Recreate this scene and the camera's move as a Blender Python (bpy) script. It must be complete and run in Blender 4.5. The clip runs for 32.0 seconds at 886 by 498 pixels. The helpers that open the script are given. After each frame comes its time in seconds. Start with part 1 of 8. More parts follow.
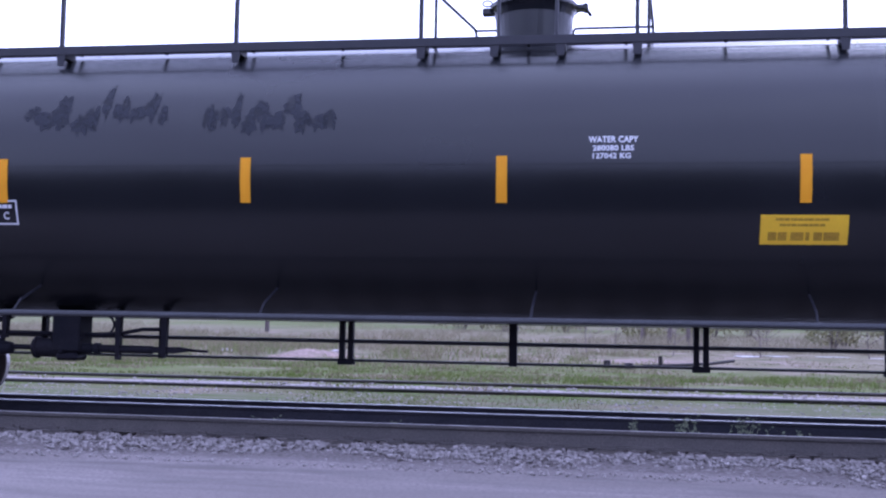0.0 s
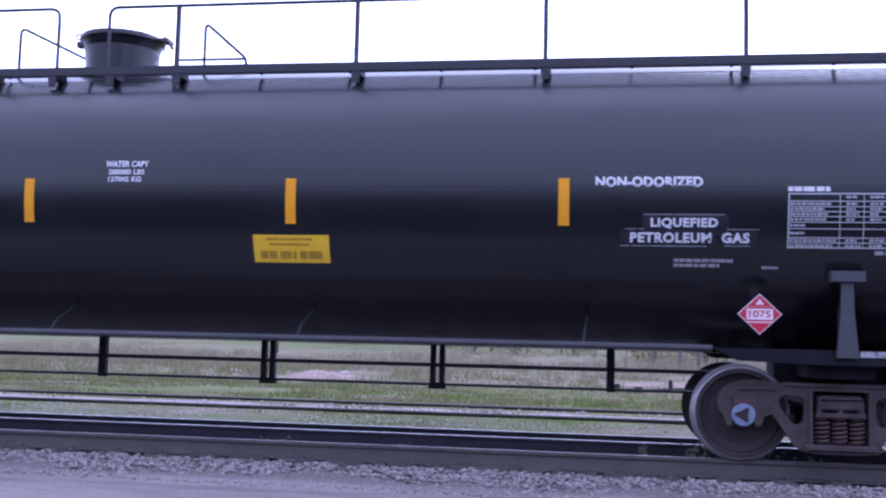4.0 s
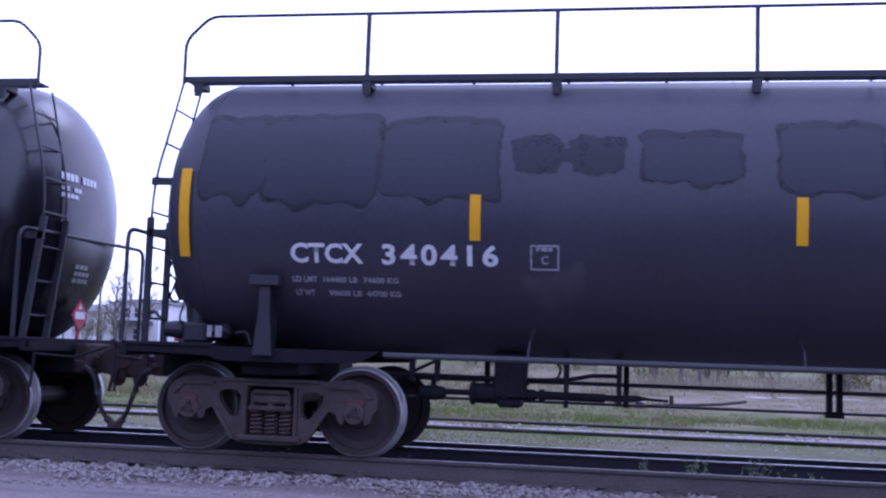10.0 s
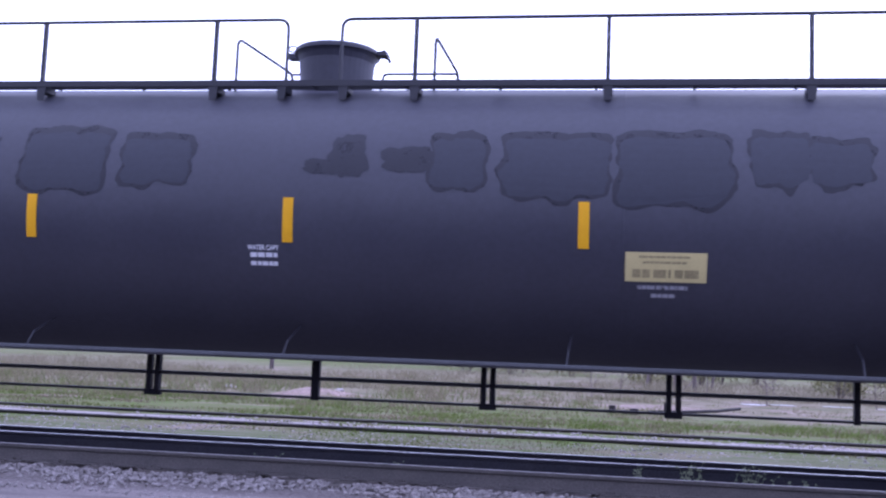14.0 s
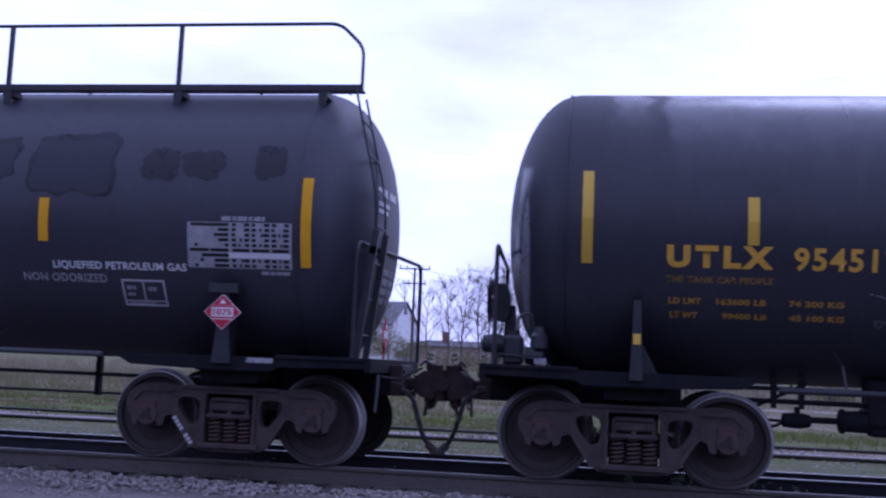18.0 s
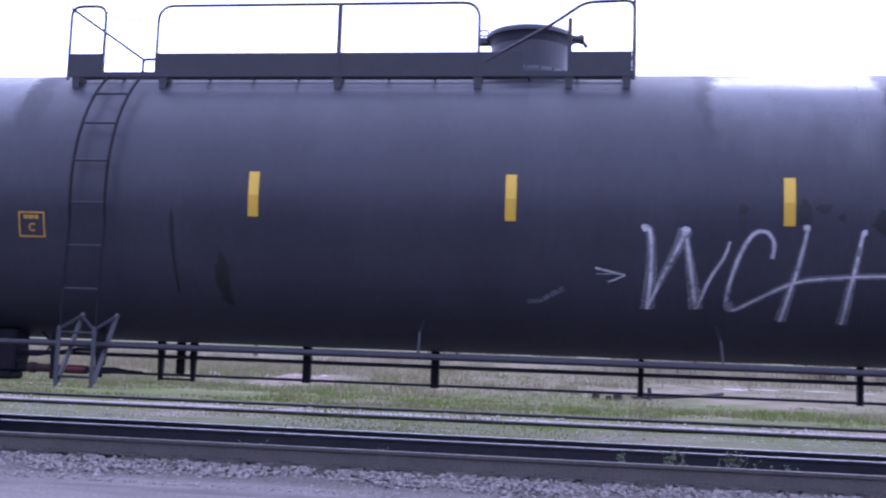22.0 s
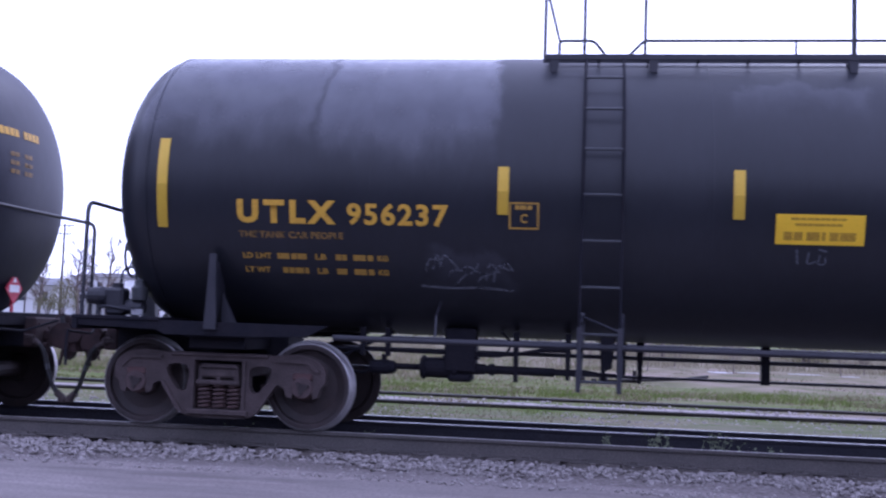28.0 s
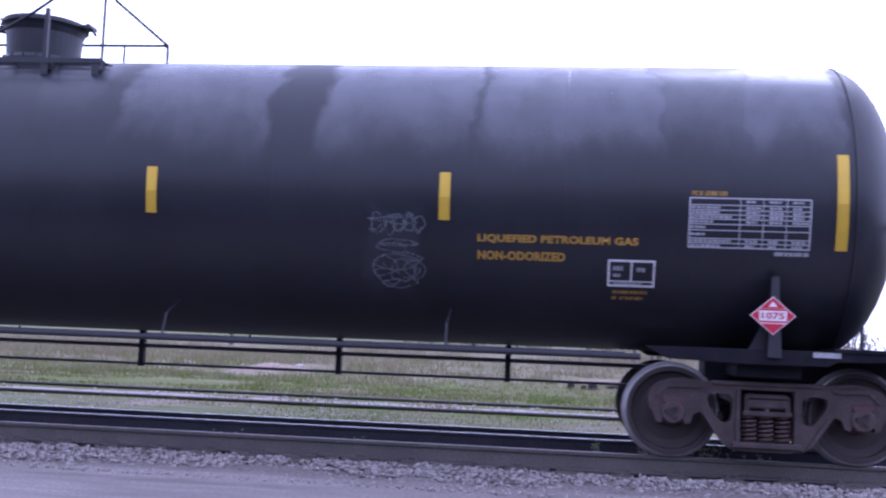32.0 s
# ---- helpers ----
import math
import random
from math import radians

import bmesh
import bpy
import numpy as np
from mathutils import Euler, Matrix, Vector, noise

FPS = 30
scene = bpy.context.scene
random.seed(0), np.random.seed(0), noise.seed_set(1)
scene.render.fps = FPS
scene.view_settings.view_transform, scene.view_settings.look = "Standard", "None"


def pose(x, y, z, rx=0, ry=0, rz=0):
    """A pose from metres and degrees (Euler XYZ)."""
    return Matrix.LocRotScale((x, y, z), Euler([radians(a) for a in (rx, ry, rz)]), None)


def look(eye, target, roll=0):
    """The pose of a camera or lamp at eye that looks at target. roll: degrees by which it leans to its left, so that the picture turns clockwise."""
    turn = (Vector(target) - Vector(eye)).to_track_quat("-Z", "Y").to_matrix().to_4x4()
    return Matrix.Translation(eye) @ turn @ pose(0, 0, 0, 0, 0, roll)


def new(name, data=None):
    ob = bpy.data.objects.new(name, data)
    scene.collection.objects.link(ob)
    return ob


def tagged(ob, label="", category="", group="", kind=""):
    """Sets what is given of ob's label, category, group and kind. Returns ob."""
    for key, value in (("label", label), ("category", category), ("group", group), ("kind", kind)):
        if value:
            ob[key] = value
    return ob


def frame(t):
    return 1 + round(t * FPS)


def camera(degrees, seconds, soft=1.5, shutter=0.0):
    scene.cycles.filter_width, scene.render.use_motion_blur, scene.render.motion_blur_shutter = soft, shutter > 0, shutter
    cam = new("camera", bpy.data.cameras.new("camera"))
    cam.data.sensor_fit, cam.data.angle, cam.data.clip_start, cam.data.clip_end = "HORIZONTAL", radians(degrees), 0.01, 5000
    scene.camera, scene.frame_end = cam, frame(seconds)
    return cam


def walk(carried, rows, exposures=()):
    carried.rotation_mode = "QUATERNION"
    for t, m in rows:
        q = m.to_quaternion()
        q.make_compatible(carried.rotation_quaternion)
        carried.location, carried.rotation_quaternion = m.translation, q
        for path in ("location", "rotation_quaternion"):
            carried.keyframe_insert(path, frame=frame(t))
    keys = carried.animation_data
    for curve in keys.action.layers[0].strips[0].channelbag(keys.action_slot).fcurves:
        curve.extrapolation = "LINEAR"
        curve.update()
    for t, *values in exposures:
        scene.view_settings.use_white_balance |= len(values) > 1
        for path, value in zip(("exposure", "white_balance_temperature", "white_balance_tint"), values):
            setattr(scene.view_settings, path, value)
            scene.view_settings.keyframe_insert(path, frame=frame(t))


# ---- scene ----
cam = camera(45.2, 32.0, soft=2.2, shutter=0.25)

EYE_Z = 1.07          # eye above the rail tops
YC = 11.70            # centre line of the near track
ZC, R = 2.565, 1.53   # tank axis above the rails, tank radius


def aim(yaw, pitch, roll):
    return pose(0, 0, EYE_Z, 90 + pitch, 0, yaw) @ pose(0, 0, 0, 0, 0, -roll)


walk(cam, [(t, aim(a, b, c)) for t, a, b, c in [
    (0, 8.82, 3.87, -0.98), (0.5, 9.23, 3.99, -0.65), (1, 9.23, 4.05, -0.36), (1.5, 9.18, 4.40, -0.86), (2, 9.17, 4.73, -0.99), (2.5, 9.19, 4.80, -1.33),
    (4.5, 9.43, 5.11, -1.43), (5, 9.49, 5.15, -1.46), (5.5, 9.57, 5.19, -1.50), (6, 9.59, 5.23, -1.59), (6.5, 9.56, 5.28, -1.72), (7, 9.47, 5.33, -1.89),
    (7.5, 9.37, 5.38, -1.86), (8, 9.32, 5.40, -1.90), (8.5, 9.42, 5.47, -1.86), (9, 9.47, 5.58, -1.93), (9.5, 9.50, 5.68, -1.91), (10, 9.50, 5.75, -1.95),
    (10.5, 9.50, 5.80, -1.82), (11, 9.46, 5.85, -1.93), (11.5, 9.35, 5.92, -2.01), (12, 9.36, 5.92, -2.04), (12.5, 9.37, 5.94, -2.00), (13, 9.31, 5.96, -2.19),
    (13.5, 9.28, 6.00, -2.25), (15.5, 9.15, 6.16, -2.26), (16, 9.10, 6.18, -2.25), (16.5, 9.05, 6.22, -2.34), (17, 8.94, 6.24, -2.41), (17.5, 8.83, 6.27, -2.33),
    (18, 8.85, 6.33, -2.40), (18.5, 8.88, 6.35, -2.32), (19, 8.89, 6.37, -2.30), (19.5, 8.82, 6.37, -2.24), (20, 8.74, 6.35, -2.21), (20.5, 8.65, 5.82, -1.77),
    (21, 8.50, 5.48, -1.85), (21.5, 8.42, 5.45, -1.93), (22, 8.38, 5.35, -2.07), (22.5, 8.27, 5.30, -2.21), (23, 8.21, 5.31, -2.25), (23.5, 8.20, 5.32, -2.24),
    (24, 8.16, 5.33, -2.17), (24.5, 8.10, 5.36, -2.20), (25, 8.06, 5.39, -2.26), (25.5, 7.99, 5.44, -2.31), (27.5, 7.83, 5.06, -2.30), (28, 7.60, 4.48, -2.05),
    (28.5, 7.44, 4.09, -2.01), (29, 7.30, 3.97, -2.24), (29.5, 7.16, 3.90, -2.26), (30, 7.12, 3.86, -2.28), (30.5, 7.18, 3.83, -2.21), (31, 7.10, 4.17, -2.28),
    (31.5, 7.07, 4.65, -2.25), (32, 7.09, 4.84, -2.28),
]], exposures=[
    (0, 0.1, 4870, 30), (2, 0.1, 4870, 30), (4.5, 0.15, 4890, 30), (6, 0, 4870, 30), (7, -0.35, 4770, 36), (8, -0.95, 4770, 36), (9, -0.85, 4770, 36), (10, -0.27, 4770, 36), (11.5, 0.1, 4985, 31), (13, 0.1, 4985, 31), (15.5, 0.1, 4985, 31), (17, -0.25, 4770, 36), (18, -1.05, 4770, 36), (19.3, -1.0, 4770, 36), (20, -0.22, 4770, 36), (21, 0.22, 4985, 31), (23, 0.1, 4985, 31), (25, 0.04, 4985, 31), (27.5, -0.38, 4985, 31), (28.5, 0.1, 4985, 31), (29.2, 0, 4985, 31), (30, -0.05, 4985, 31), (31, -0.05, 4985, 31), (32, 0.12, 4985, 31),
])


def rolled(t):
    """Metres that the train has rolled at t seconds: it pulls away and gathers speed."""
    u, total = t / 32.0, 0.0
    for k in (337.6351, -1429.6918, 2516.9432, -2378.3846, 1296.1627, -413.32, 105.2331, 31.6945, 0.0083):
        total = total * u + k
    return total


# ---------------------------------------------------------------- sky and sun
world = bpy.data.worlds.new("overcast")
scene.world = world
world.use_nodes = True
wn, wl = world.node_tree.nodes, world.node_tree.links
wn.clear()
sky = wn.new("ShaderNodeTexSky")
sky.sky_type = "NISHITA"
sky.sun_disc = False
sky.sun_elevation, sky.sun_rotation = radians(38), radians(20)
sky.air_density, sky.dust_density, sky.ozone_density = 1.0, 4.0, 1.0
w_geo = wn.new("ShaderNodeTexCoord")
w_map = wn.new("ShaderNodeMapping")
w_map.inputs["Scale"].default_value = (1.0, 1.0, 3.2)
w_noise = wn.new("ShaderNodeTexNoise")
w_noise.inputs["Scale"].default_value = 2.6
w_noise.inputs["Detail"].default_value = 6
w_noise.inputs["Roughness"].default_value = 0.55
w_ramp = wn.new("ShaderNodeValToRGB")
w_ramp.color_ramp.elements[0].position, w_ramp.color_ramp.elements[0].color = 0.36, (7.8, 7.55, 9.1, 1)
w_ramp.color_ramp.elements[1].position, w_ramp.color_ramp.elements[1].color = 0.62, (11.7, 11.55, 12.5, 1)
w_mix = wn.new("ShaderNodeMixRGB")
w_mix.inputs[0].default_value = 0.90
# the veiled sun brightens the cloud round it
w_dot = wn.new("ShaderNodeVectorMath")
w_dot.operation = "DOT_PRODUCT"
w_dot.inputs[1].default_value = Vector((0.42, 0.74, 0.52)).normalized()
w_glow = wn.new("ShaderNodeMapRange")
w_glow.interpolation_type = "SMOOTHSTEP"
w_glow.inputs["From Min"].default_value, w_glow.inputs["From Max"].default_value = -0.9, 1.0
w_glow.inputs["To Min"].default_value, w_glow.inputs["To Max"].default_value = 1.0, 1.75
w_tone = wn.new("ShaderNodeVectorMath")
w_tone.operation = "SCALE"
w_bg = wn.new("ShaderNodeBackground")
w_bg.inputs["Strength"].default_value = 0.13
w_out = wn.new("ShaderNodeOutputWorld")
wl.new(w_geo.outputs["Generated"], w_map.inputs["Vector"])
wl.new(w_map.outputs[0], w_noise.inputs["Vector"])
wl.new(w_noise.outputs["Fac"], w_ramp.inputs[0])
wl.new(sky.outputs[0], w_mix.inputs[1])
wl.new(w_ramp.outputs[0], w_mix.inputs[2])
wl.new(w_geo.outputs["Generated"], w_dot.inputs[0])
wl.new(w_dot.outputs["Value"], w_glow.inputs["Value"])
wl.new(w_mix.outputs[0], w_tone.inputs[0])
wl.new(w_glow.outputs[0], w_tone.inputs["Scale"])
wl.new(w_tone.outputs[0], w_bg.inputs["Color"])
wl.new(w_bg.outputs[0], w_out.inputs["Surface"])

sun_data = bpy.data.lights.new("sun", "SUN")
sun_data.energy, sun_data.angle, sun_data.color = 0.6, radians(25), (1.0, 0.97, 0.93)
sun = new("sun", sun_data)
sun.matrix_world = look((0, 0, 50), (-12, -26, 18))


# ---------------------------------------------------------------- materials
def material(name, base, rough=0.6, metal=0.0, second=None, scale=4.0, amount=0.5, fine=60.0, fine_amount=0.25,
             bump=0.0, bump_scale=60.0, stretch=(1, 1, 1), rough_spread=0.1, random_tone=0.0, island_tone=0.0, spec=0.5, dust=0.0, wear=(), wear_sheen_tone=(0.030, 0.031, 0.037), wear_soft=0.16, leafy=0.0, holes=0.0, hole_scale=18.0):
    """A surface with variation at two scales, in metres of the object's own space."""
    m = bpy.data.materials.new(name)
    m.use_nodes = True
    n, l = m.node_tree.nodes, m.node_tree.links
    b = n["Principled BSDF"]
    b.inputs["Roughness"].default_value, b.inputs["Metallic"].default_value = rough, metal
    b.inputs["Specular IOR Level"].default_value = spec
    second = second or tuple(c * 0.6 for c in base)
    co = n.new("ShaderNodeTexCoord")
    mp = n.new("ShaderNodeMapping")
    mp.inputs["Scale"].default_value = stretch
    l.new(co.outputs["Object"], mp.inputs["Vector"])
    big = n.new("ShaderNodeTexNoise")
    big.inputs["Scale"].default_value, big.inputs["Detail"].default_value = scale, 5
    small = n.new("ShaderNodeTexNoise")
    small.inputs["Scale"].default_value, small.inputs["Detail"].default_value = fine, 3
    l.new(mp.outputs[0], big.inputs["Vector"])
    l.new(mp.outputs[0], small.inputs["Vector"])
    r1 = n.new("ShaderNodeMapRange")
    r1.inputs["From Min"].default_value, r1.inputs["From Max"].default_value = 0.35, 0.68
    r1.inputs["To Max"].default_value = amount
    l.new(big.outputs["Fac"], r1.inputs["Value"])
    mix = n.new("ShaderNodeMixRGB")
    mix.inputs[1].default_value, mix.inputs[2].default_value = (*base, 1), (*second, 1)
    l.new(r1.outputs[0], mix.inputs[0])
    r2 = n.new("ShaderNodeMapRange")
    r2.inputs["From Min"].default_value, r2.inputs["From Max"].default_value = 0.3, 0.7
    r2.inputs["To Min"].default_value, r2.inputs["To Max"].default_value = 1 - fine_amount, 1 + fine_amount
    l.new(small.outputs["Fac"], r2.inputs["Value"])
    tone = n.new("ShaderNodeVectorMath")
    tone.operation = "SCALE"
    l.new(mix.outputs[0], tone.inputs[0])
    l.new(r2.outputs[0], tone.inputs["Scale"])
    last = tone.outputs[0]
    if random_tone or island_tone:
        if island_tone:
            src = n.new("ShaderNodeNewGeometry").outputs["Random Per Island"]
        else:
            src = n.new("ShaderNodeObjectInfo").outputs["Random"]
        spread = random_tone or island_tone
        r3 = n.new("ShaderNodeMapRange")
        r3.inputs["To Min"].default_value, r3.inputs["To Max"].default_value = 1 - spread, 1 + spread
        l.new(src, r3.inputs["Value"])
        t2 = n.new("ShaderNodeVectorMath")
        t2.operation = "SCALE"
        l.new(last, t2.inputs[0])
        l.new(r3.outputs[0], t2.inputs["Scale"])
        last = t2.outputs[0]
    if wear:
        # pale weathered stretches of the crown with ragged borders, their sky sheen painted into the tone: x from, to,
        # z from, to, strength
        def link(kind, a, c, second=None):
            q = n.new("ShaderNodeMath")
            q.operation = kind
            for i, v in enumerate((a, c, second)):
                if v is None:
                    continue
                if isinstance(v, (int, float)):
                    q.inputs[i].default_value = v
                else:
                    l.new(v, q.inputs[i])
            return q.outputs[0]

        def step(v, lo, hi):
            q = n.new("ShaderNodeMapRange")
            q.interpolation_type = "SMOOTHSTEP"
            q.inputs["From Min"].default_value, q.inputs["From Max"].default_value = lo, hi
            l.new(v, q.inputs["Value"])
            return q.outputs[0]

        def rough_noise(size, stretched, detail):
            mq = n.new("ShaderNodeMapping")
            mq.inputs["Scale"].default_value = stretched
            l.new(co.outputs["Object"], mq.inputs["Vector"])
            q = n.new("ShaderNodeTexNoise")
            q.inputs["Scale"].default_value, q.inputs["Detail"].default_value, q.inputs["Roughness"].default_value = size, detail, 0.62
            l.new(mq.outputs[0], q.inputs["Vector"])
            return q.outputs["Fac"]

        sp = n.new("ShaderNodeSeparateXYZ")
        l.new(co.outputs["Object"], sp.inputs[0])
        edge = rough_noise(1.9, (1, 1, 0.8), 8)
        xx = link("MULTIPLY_ADD", edge, 0.55, sp.outputs["X"])
        xx = link("SUBTRACT", xx, 0.275)
        zz = link("MULTIPLY_ADD", rough_noise(1.5, (1.2, 1, 0.6), 5), -0.9, sp.outputs["Z"])
        zz = link("ADD", zz, 0.45)
        total = None
        for x0, x1, z0, z1, k in wear:
            one = link("MULTIPLY", step(xx, x0 - 0.07, x0 + 0.07), step(xx, x1 + 0.06, x1 - 0.06))
            one = link("MULTIPLY", one, step(zz, z0 - 0.08 - 0.2 * wear_soft, z0 + wear_soft))
            if z1 < 4:
                one = link("MULTIPLY", one, step(zz, z1 + 0.06, z1 - 0.06))
            one = link("MULTIPLY", one, k)
            total = one if total is None else link("MAXIMUM", total, one)
        blot = n.new("ShaderNodeMapRange")
        blot.inputs["From Min"].default_value, blot.inputs["From Max"].default_value = 0.3, 0.6
        blot.inputs["To Min"].default_value = 0.55
        l.new(rough_noise(3.2, (1, 1, 0.4), 6), blot.inputs["Value"])
        total = link("MULTIPLY", total, blot.outputs[0])
        pale = n.new("ShaderNodeMixRGB")
        l.new(total, pale.inputs[0])
        l.new(last, pale.inputs[1])
        pale.inputs[2].default_value = (*wear_sheen_tone, 1)
        last = pale.outputs[0]
    l.new(last, b.inputs["Base Color"])
    r4 = n.new("ShaderNodeMapRange")
    r4.inputs["To Min"].default_value, r4.inputs["To Max"].default_value = max(0.02, rough - rough_spread), min(1, rough + rough_spread)
    l.new(big.outputs["Fac"], r4.inputs["Value"])
    if wear:
        gloss = n.new("ShaderNodeMix")
        l.new(total, gloss.inputs[0])
        l.new(r4.outputs[0], gloss.inputs[2])
        gloss.inputs[3].default_value = 0.22
        l.new(gloss.outputs[0], b.inputs["Roughness"])
    else:
        l.new(r4.outputs[0], b.inputs["Roughness"])
    coat = b.outputs[0]
    if dust:
        # a thin matt film of dust over part of the gloss
        df = n.new("ShaderNodeBsdfDiffuse")
        l.new(last, df.inputs["Color"])
        mx = n.new("ShaderNodeMixShader")
        mx.inputs[0].default_value = dust
        if wear:
            l.new(link("MULTIPLY_ADD", total, -0.7 * dust, dust), mx.inputs[0])
        l.new(b.outputs[0], mx.inputs[1])
        l.new(df.outputs[0], mx.inputs[2])
        coat = mx.outputs[0]
        l.new(coat, n["Material Output"].inputs["Surface"])
    if holes:
        # worn paint lets the surface under it show
        hn = n.new("ShaderNodeTexNoise")
        hn.inputs["Scale"].default_value, hn.inputs["Detail"].default_value, hn.inputs["Roughness"].default_value = hole_scale, 6, 0.7
        l.new(co.outputs["Object"], hn.inputs["Vector"])
        hr = n.new("ShaderNodeMapRange")
        hr.inputs["From Min"].default_value, hr.inputs["From Max"].default_value = 0.30 + 0.35 * holes, 0.10 + 0.35 * holes
        l.new(hn.outputs["Fac"], hr.inputs["Value"])
        tp = n.new("ShaderNodeBsdfTransparent")
        mx = n.new("ShaderNodeMixShader")
        l.new(hr.outputs[0], mx.inputs[0])
        l.new(coat, mx.inputs[1])
        l.new(tp.outputs[0], mx.inputs[2])
        l.new(mx.outputs[0], n["Material Output"].inputs["Surface"])
    if leafy:
        tr = n.new("ShaderNodeBsdfTranslucent")
        l.new(last, tr.inputs["Color"])
        mx = n.new("ShaderNodeMixShader")
        mx.inputs[0].default_value = leafy
        l.new(b.outputs[0], mx.inputs[1])
        l.new(tr.outputs[0], mx.inputs[2])
        l.new(mx.outputs[0], n["Material Output"].inputs["Surface"])
    if bump:
        bn = n.new("ShaderNodeTexNoise")
        bn.inputs["Scale"].default_value, bn.inputs["Detail"].default_value = bump_scale, 4
        l.new(mp.outputs[0], bn.inputs["Vector"])
        bp = n.new("ShaderNodeBump")
        bp.inputs["Strength"].default_value, bp.inputs["Distance"].default_value = bump, 0.02
        l.new(bn.outputs["Fac"], bp.inputs["Height"])
        l.new(bp.outputs[0], b.inputs["Normal"])
    return m


TANK_A = material("black tank enamel", (0.0056, 0.0064, 0.0086), 0.26, second=(0.0088, 0.0097, 0.0126), scale=0.7, amount=0.8, fine=14, fine_amount=0.12, bump=0.02, bump_scale=9, rough_spread=0.05, spec=0.63, dust=0.13)
TANK_B = material("faded black tank paint", (0.0355, 0.0355, 0.0505), 0.46, second=(0.0452, 0.0450, 0.0609), scale=0.9, amount=0.8, fine=16, fine_amount=0.09, bump=0.02, bump_scale=9, rough_spread=0.06, spec=0.85, dust=0.45, wear=[(-5.33, -4.83, 1.66, 1.90, 0.35)], wear_sheen_tone=(0.10, 0.10, 0.11))
# the last row paints an upright highlight onto the front head
WEAR_SHEEN_C = [(1.9, 3.46, 3.05, 5, 1.0), (3.80, 4.45, 3.28, 5, 0.8), (4.74, 5.12, 3.40, 5, 0.7), (5.45, 7.02, 3.0, 5, 0.95), (7.38, 8.28, 3.32, 5, 0.8), (-8.5, -8.12, 3.42, 5, 0.8), (-7.92, -5.45, 3.12, 5, 1.0), (-5.15, 1.75, 3.1, 5, 0.28), (-9.43, -9.22, 1.7, 3.1, 1.0)]
WEAR_SHEEN_D = [(-9.0, -7.20, 2.88, 5, 0.9), (-7.16, -5.42, 2.82, 5, 1.0), (-3.1, -1.78, 3.34, 3.58, 0.5), (0.6, 1.3, 3.2, 5, 0.25), (1.60, 3.22, 2.95, 5, 0.75), (3.74, 5.30, 2.90, 5, 0.95), (5.36, 7.10, 2.90, 5, 1.0), (7.08, 7.95, 2.94, 5, 0.65), (7.90, 8.82, 2.94, 5, 0.95), (-6.0, -5.2, 1.47, 1.83, 0.5), (4.28, 4.8, 1.55, 2.3, 0.3)]
TANK_C = material("dusty black tank paint", (0.0267, 0.0278, 0.0389), 0.43, second=(0.0359, 0.0370, 0.0493), scale=0.8, amount=0.9, fine=11, fine_amount=0.09, bump=0.02, bump_scale=9, stretch=(1.4, 1, 0.5), rough_spread=0.07, spec=0.85, dust=0.5, wear=WEAR_SHEEN_C, wear_soft=0.55, wear_sheen_tone=(0.055, 0.057, 0.073))
TANK_D = material("deep black tank paint", (0.0125, 0.0138, 0.0192), 0.38, second=(0.0192, 0.0205, 0.0272), scale=0.8, amount=0.9, fine=11, fine_amount=0.09, bump=0.02, bump_scale=9, stretch=(1.4, 1, 0.5), rough_spread=0.06, spec=0.8, dust=0.45, wear=WEAR_SHEEN_D, wear_soft=0.42, wear_sheen_tone=(0.053, 0.055, 0.072))
PATCH = material("overpainted black patch", (0.0165, 0.0165, 0.0240), 0.42, second=(0.0240, 0.0240, 0.0335), scale=2, fine=30, fine_amount=0.08, rough_spread=0.05, spec=0.54, dust=0.4, holes=0.42, hole_scale=5.5)
PATCH_FILL = material("second coat of faded black paint", (0.0220, 0.0236, 0.0355), 0.47, second=(0.0300, 0.0316, 0.0455), scale=1.2, fine=18, fine_amount=0.08, rough_spread=0.05, spec=0.74, dust=0.5)
STREAK = material("dark run-off streak", (0.010, 0.010, 0.013), 0.5, second=(0.014, 0.014, 0.017), scale=3, holes=0.12, hole_scale=14)
SMUDGE = material("matt black smudge", (0.020, 0.022, 0.029), 0.8, second=(0.030, 0.031, 0.040), scale=3, spec=0.4, holes=0.66, hole_scale=9)
STEEL = material("black painted steel", (0.0145, 0.0150, 0.0220), 0.5, second=(0.0291, 0.0280, 0.0360), scale=5, amount=0.7, fine=70, bump=0.05)
DARK_STEEL = material("matt black underframe steel", (0.0107, 0.0110, 0.0162), 0.68, second=(0.0213, 0.0190, 0.0232), scale=4, amount=0.7, fine=60, bump=0.05, spec=0.10)
PIPE = material("grey weathered pipe", (0.05, 0.053, 0.06), 0.45, second=(0.03, 0.03, 0.034), scale=3, fine=60)
CASTING = material("rusty brown cast steel", (0.062, 0.045, 0.044), 0.78, second=(0.036, 0.027, 0.026), scale=6, amount=0.8, fine=80, fine_amount=0.35, bump=0.25, bump_scale=90)
SPRING = material("rust-brown spring steel", (0.080, 0.046, 0.042), 0.7, second=(0.04, 0.03, 0.03), scale=20, fine=120)
WHEEL = material("dark oily wheel plate", (0.024, 0.0175, 0.018), 0.65, second=(0.040, 0.027, 0.026), scale=7, amount=0.8, fine=60, bump=0.1, bump_scale=50)
RIM = material("worn bright wheel rim", (0.40, 0.385, 0.39), 0.45, 0.5, second=(0.22, 0.20, 0.20), scale=6, fine=70)
ADAPTER = material("red-rusted bearing adapter", (0.072, 0.036, 0.034), 0.75, second=(0.06, 0.035, 0.035), scale=14, fine=90)
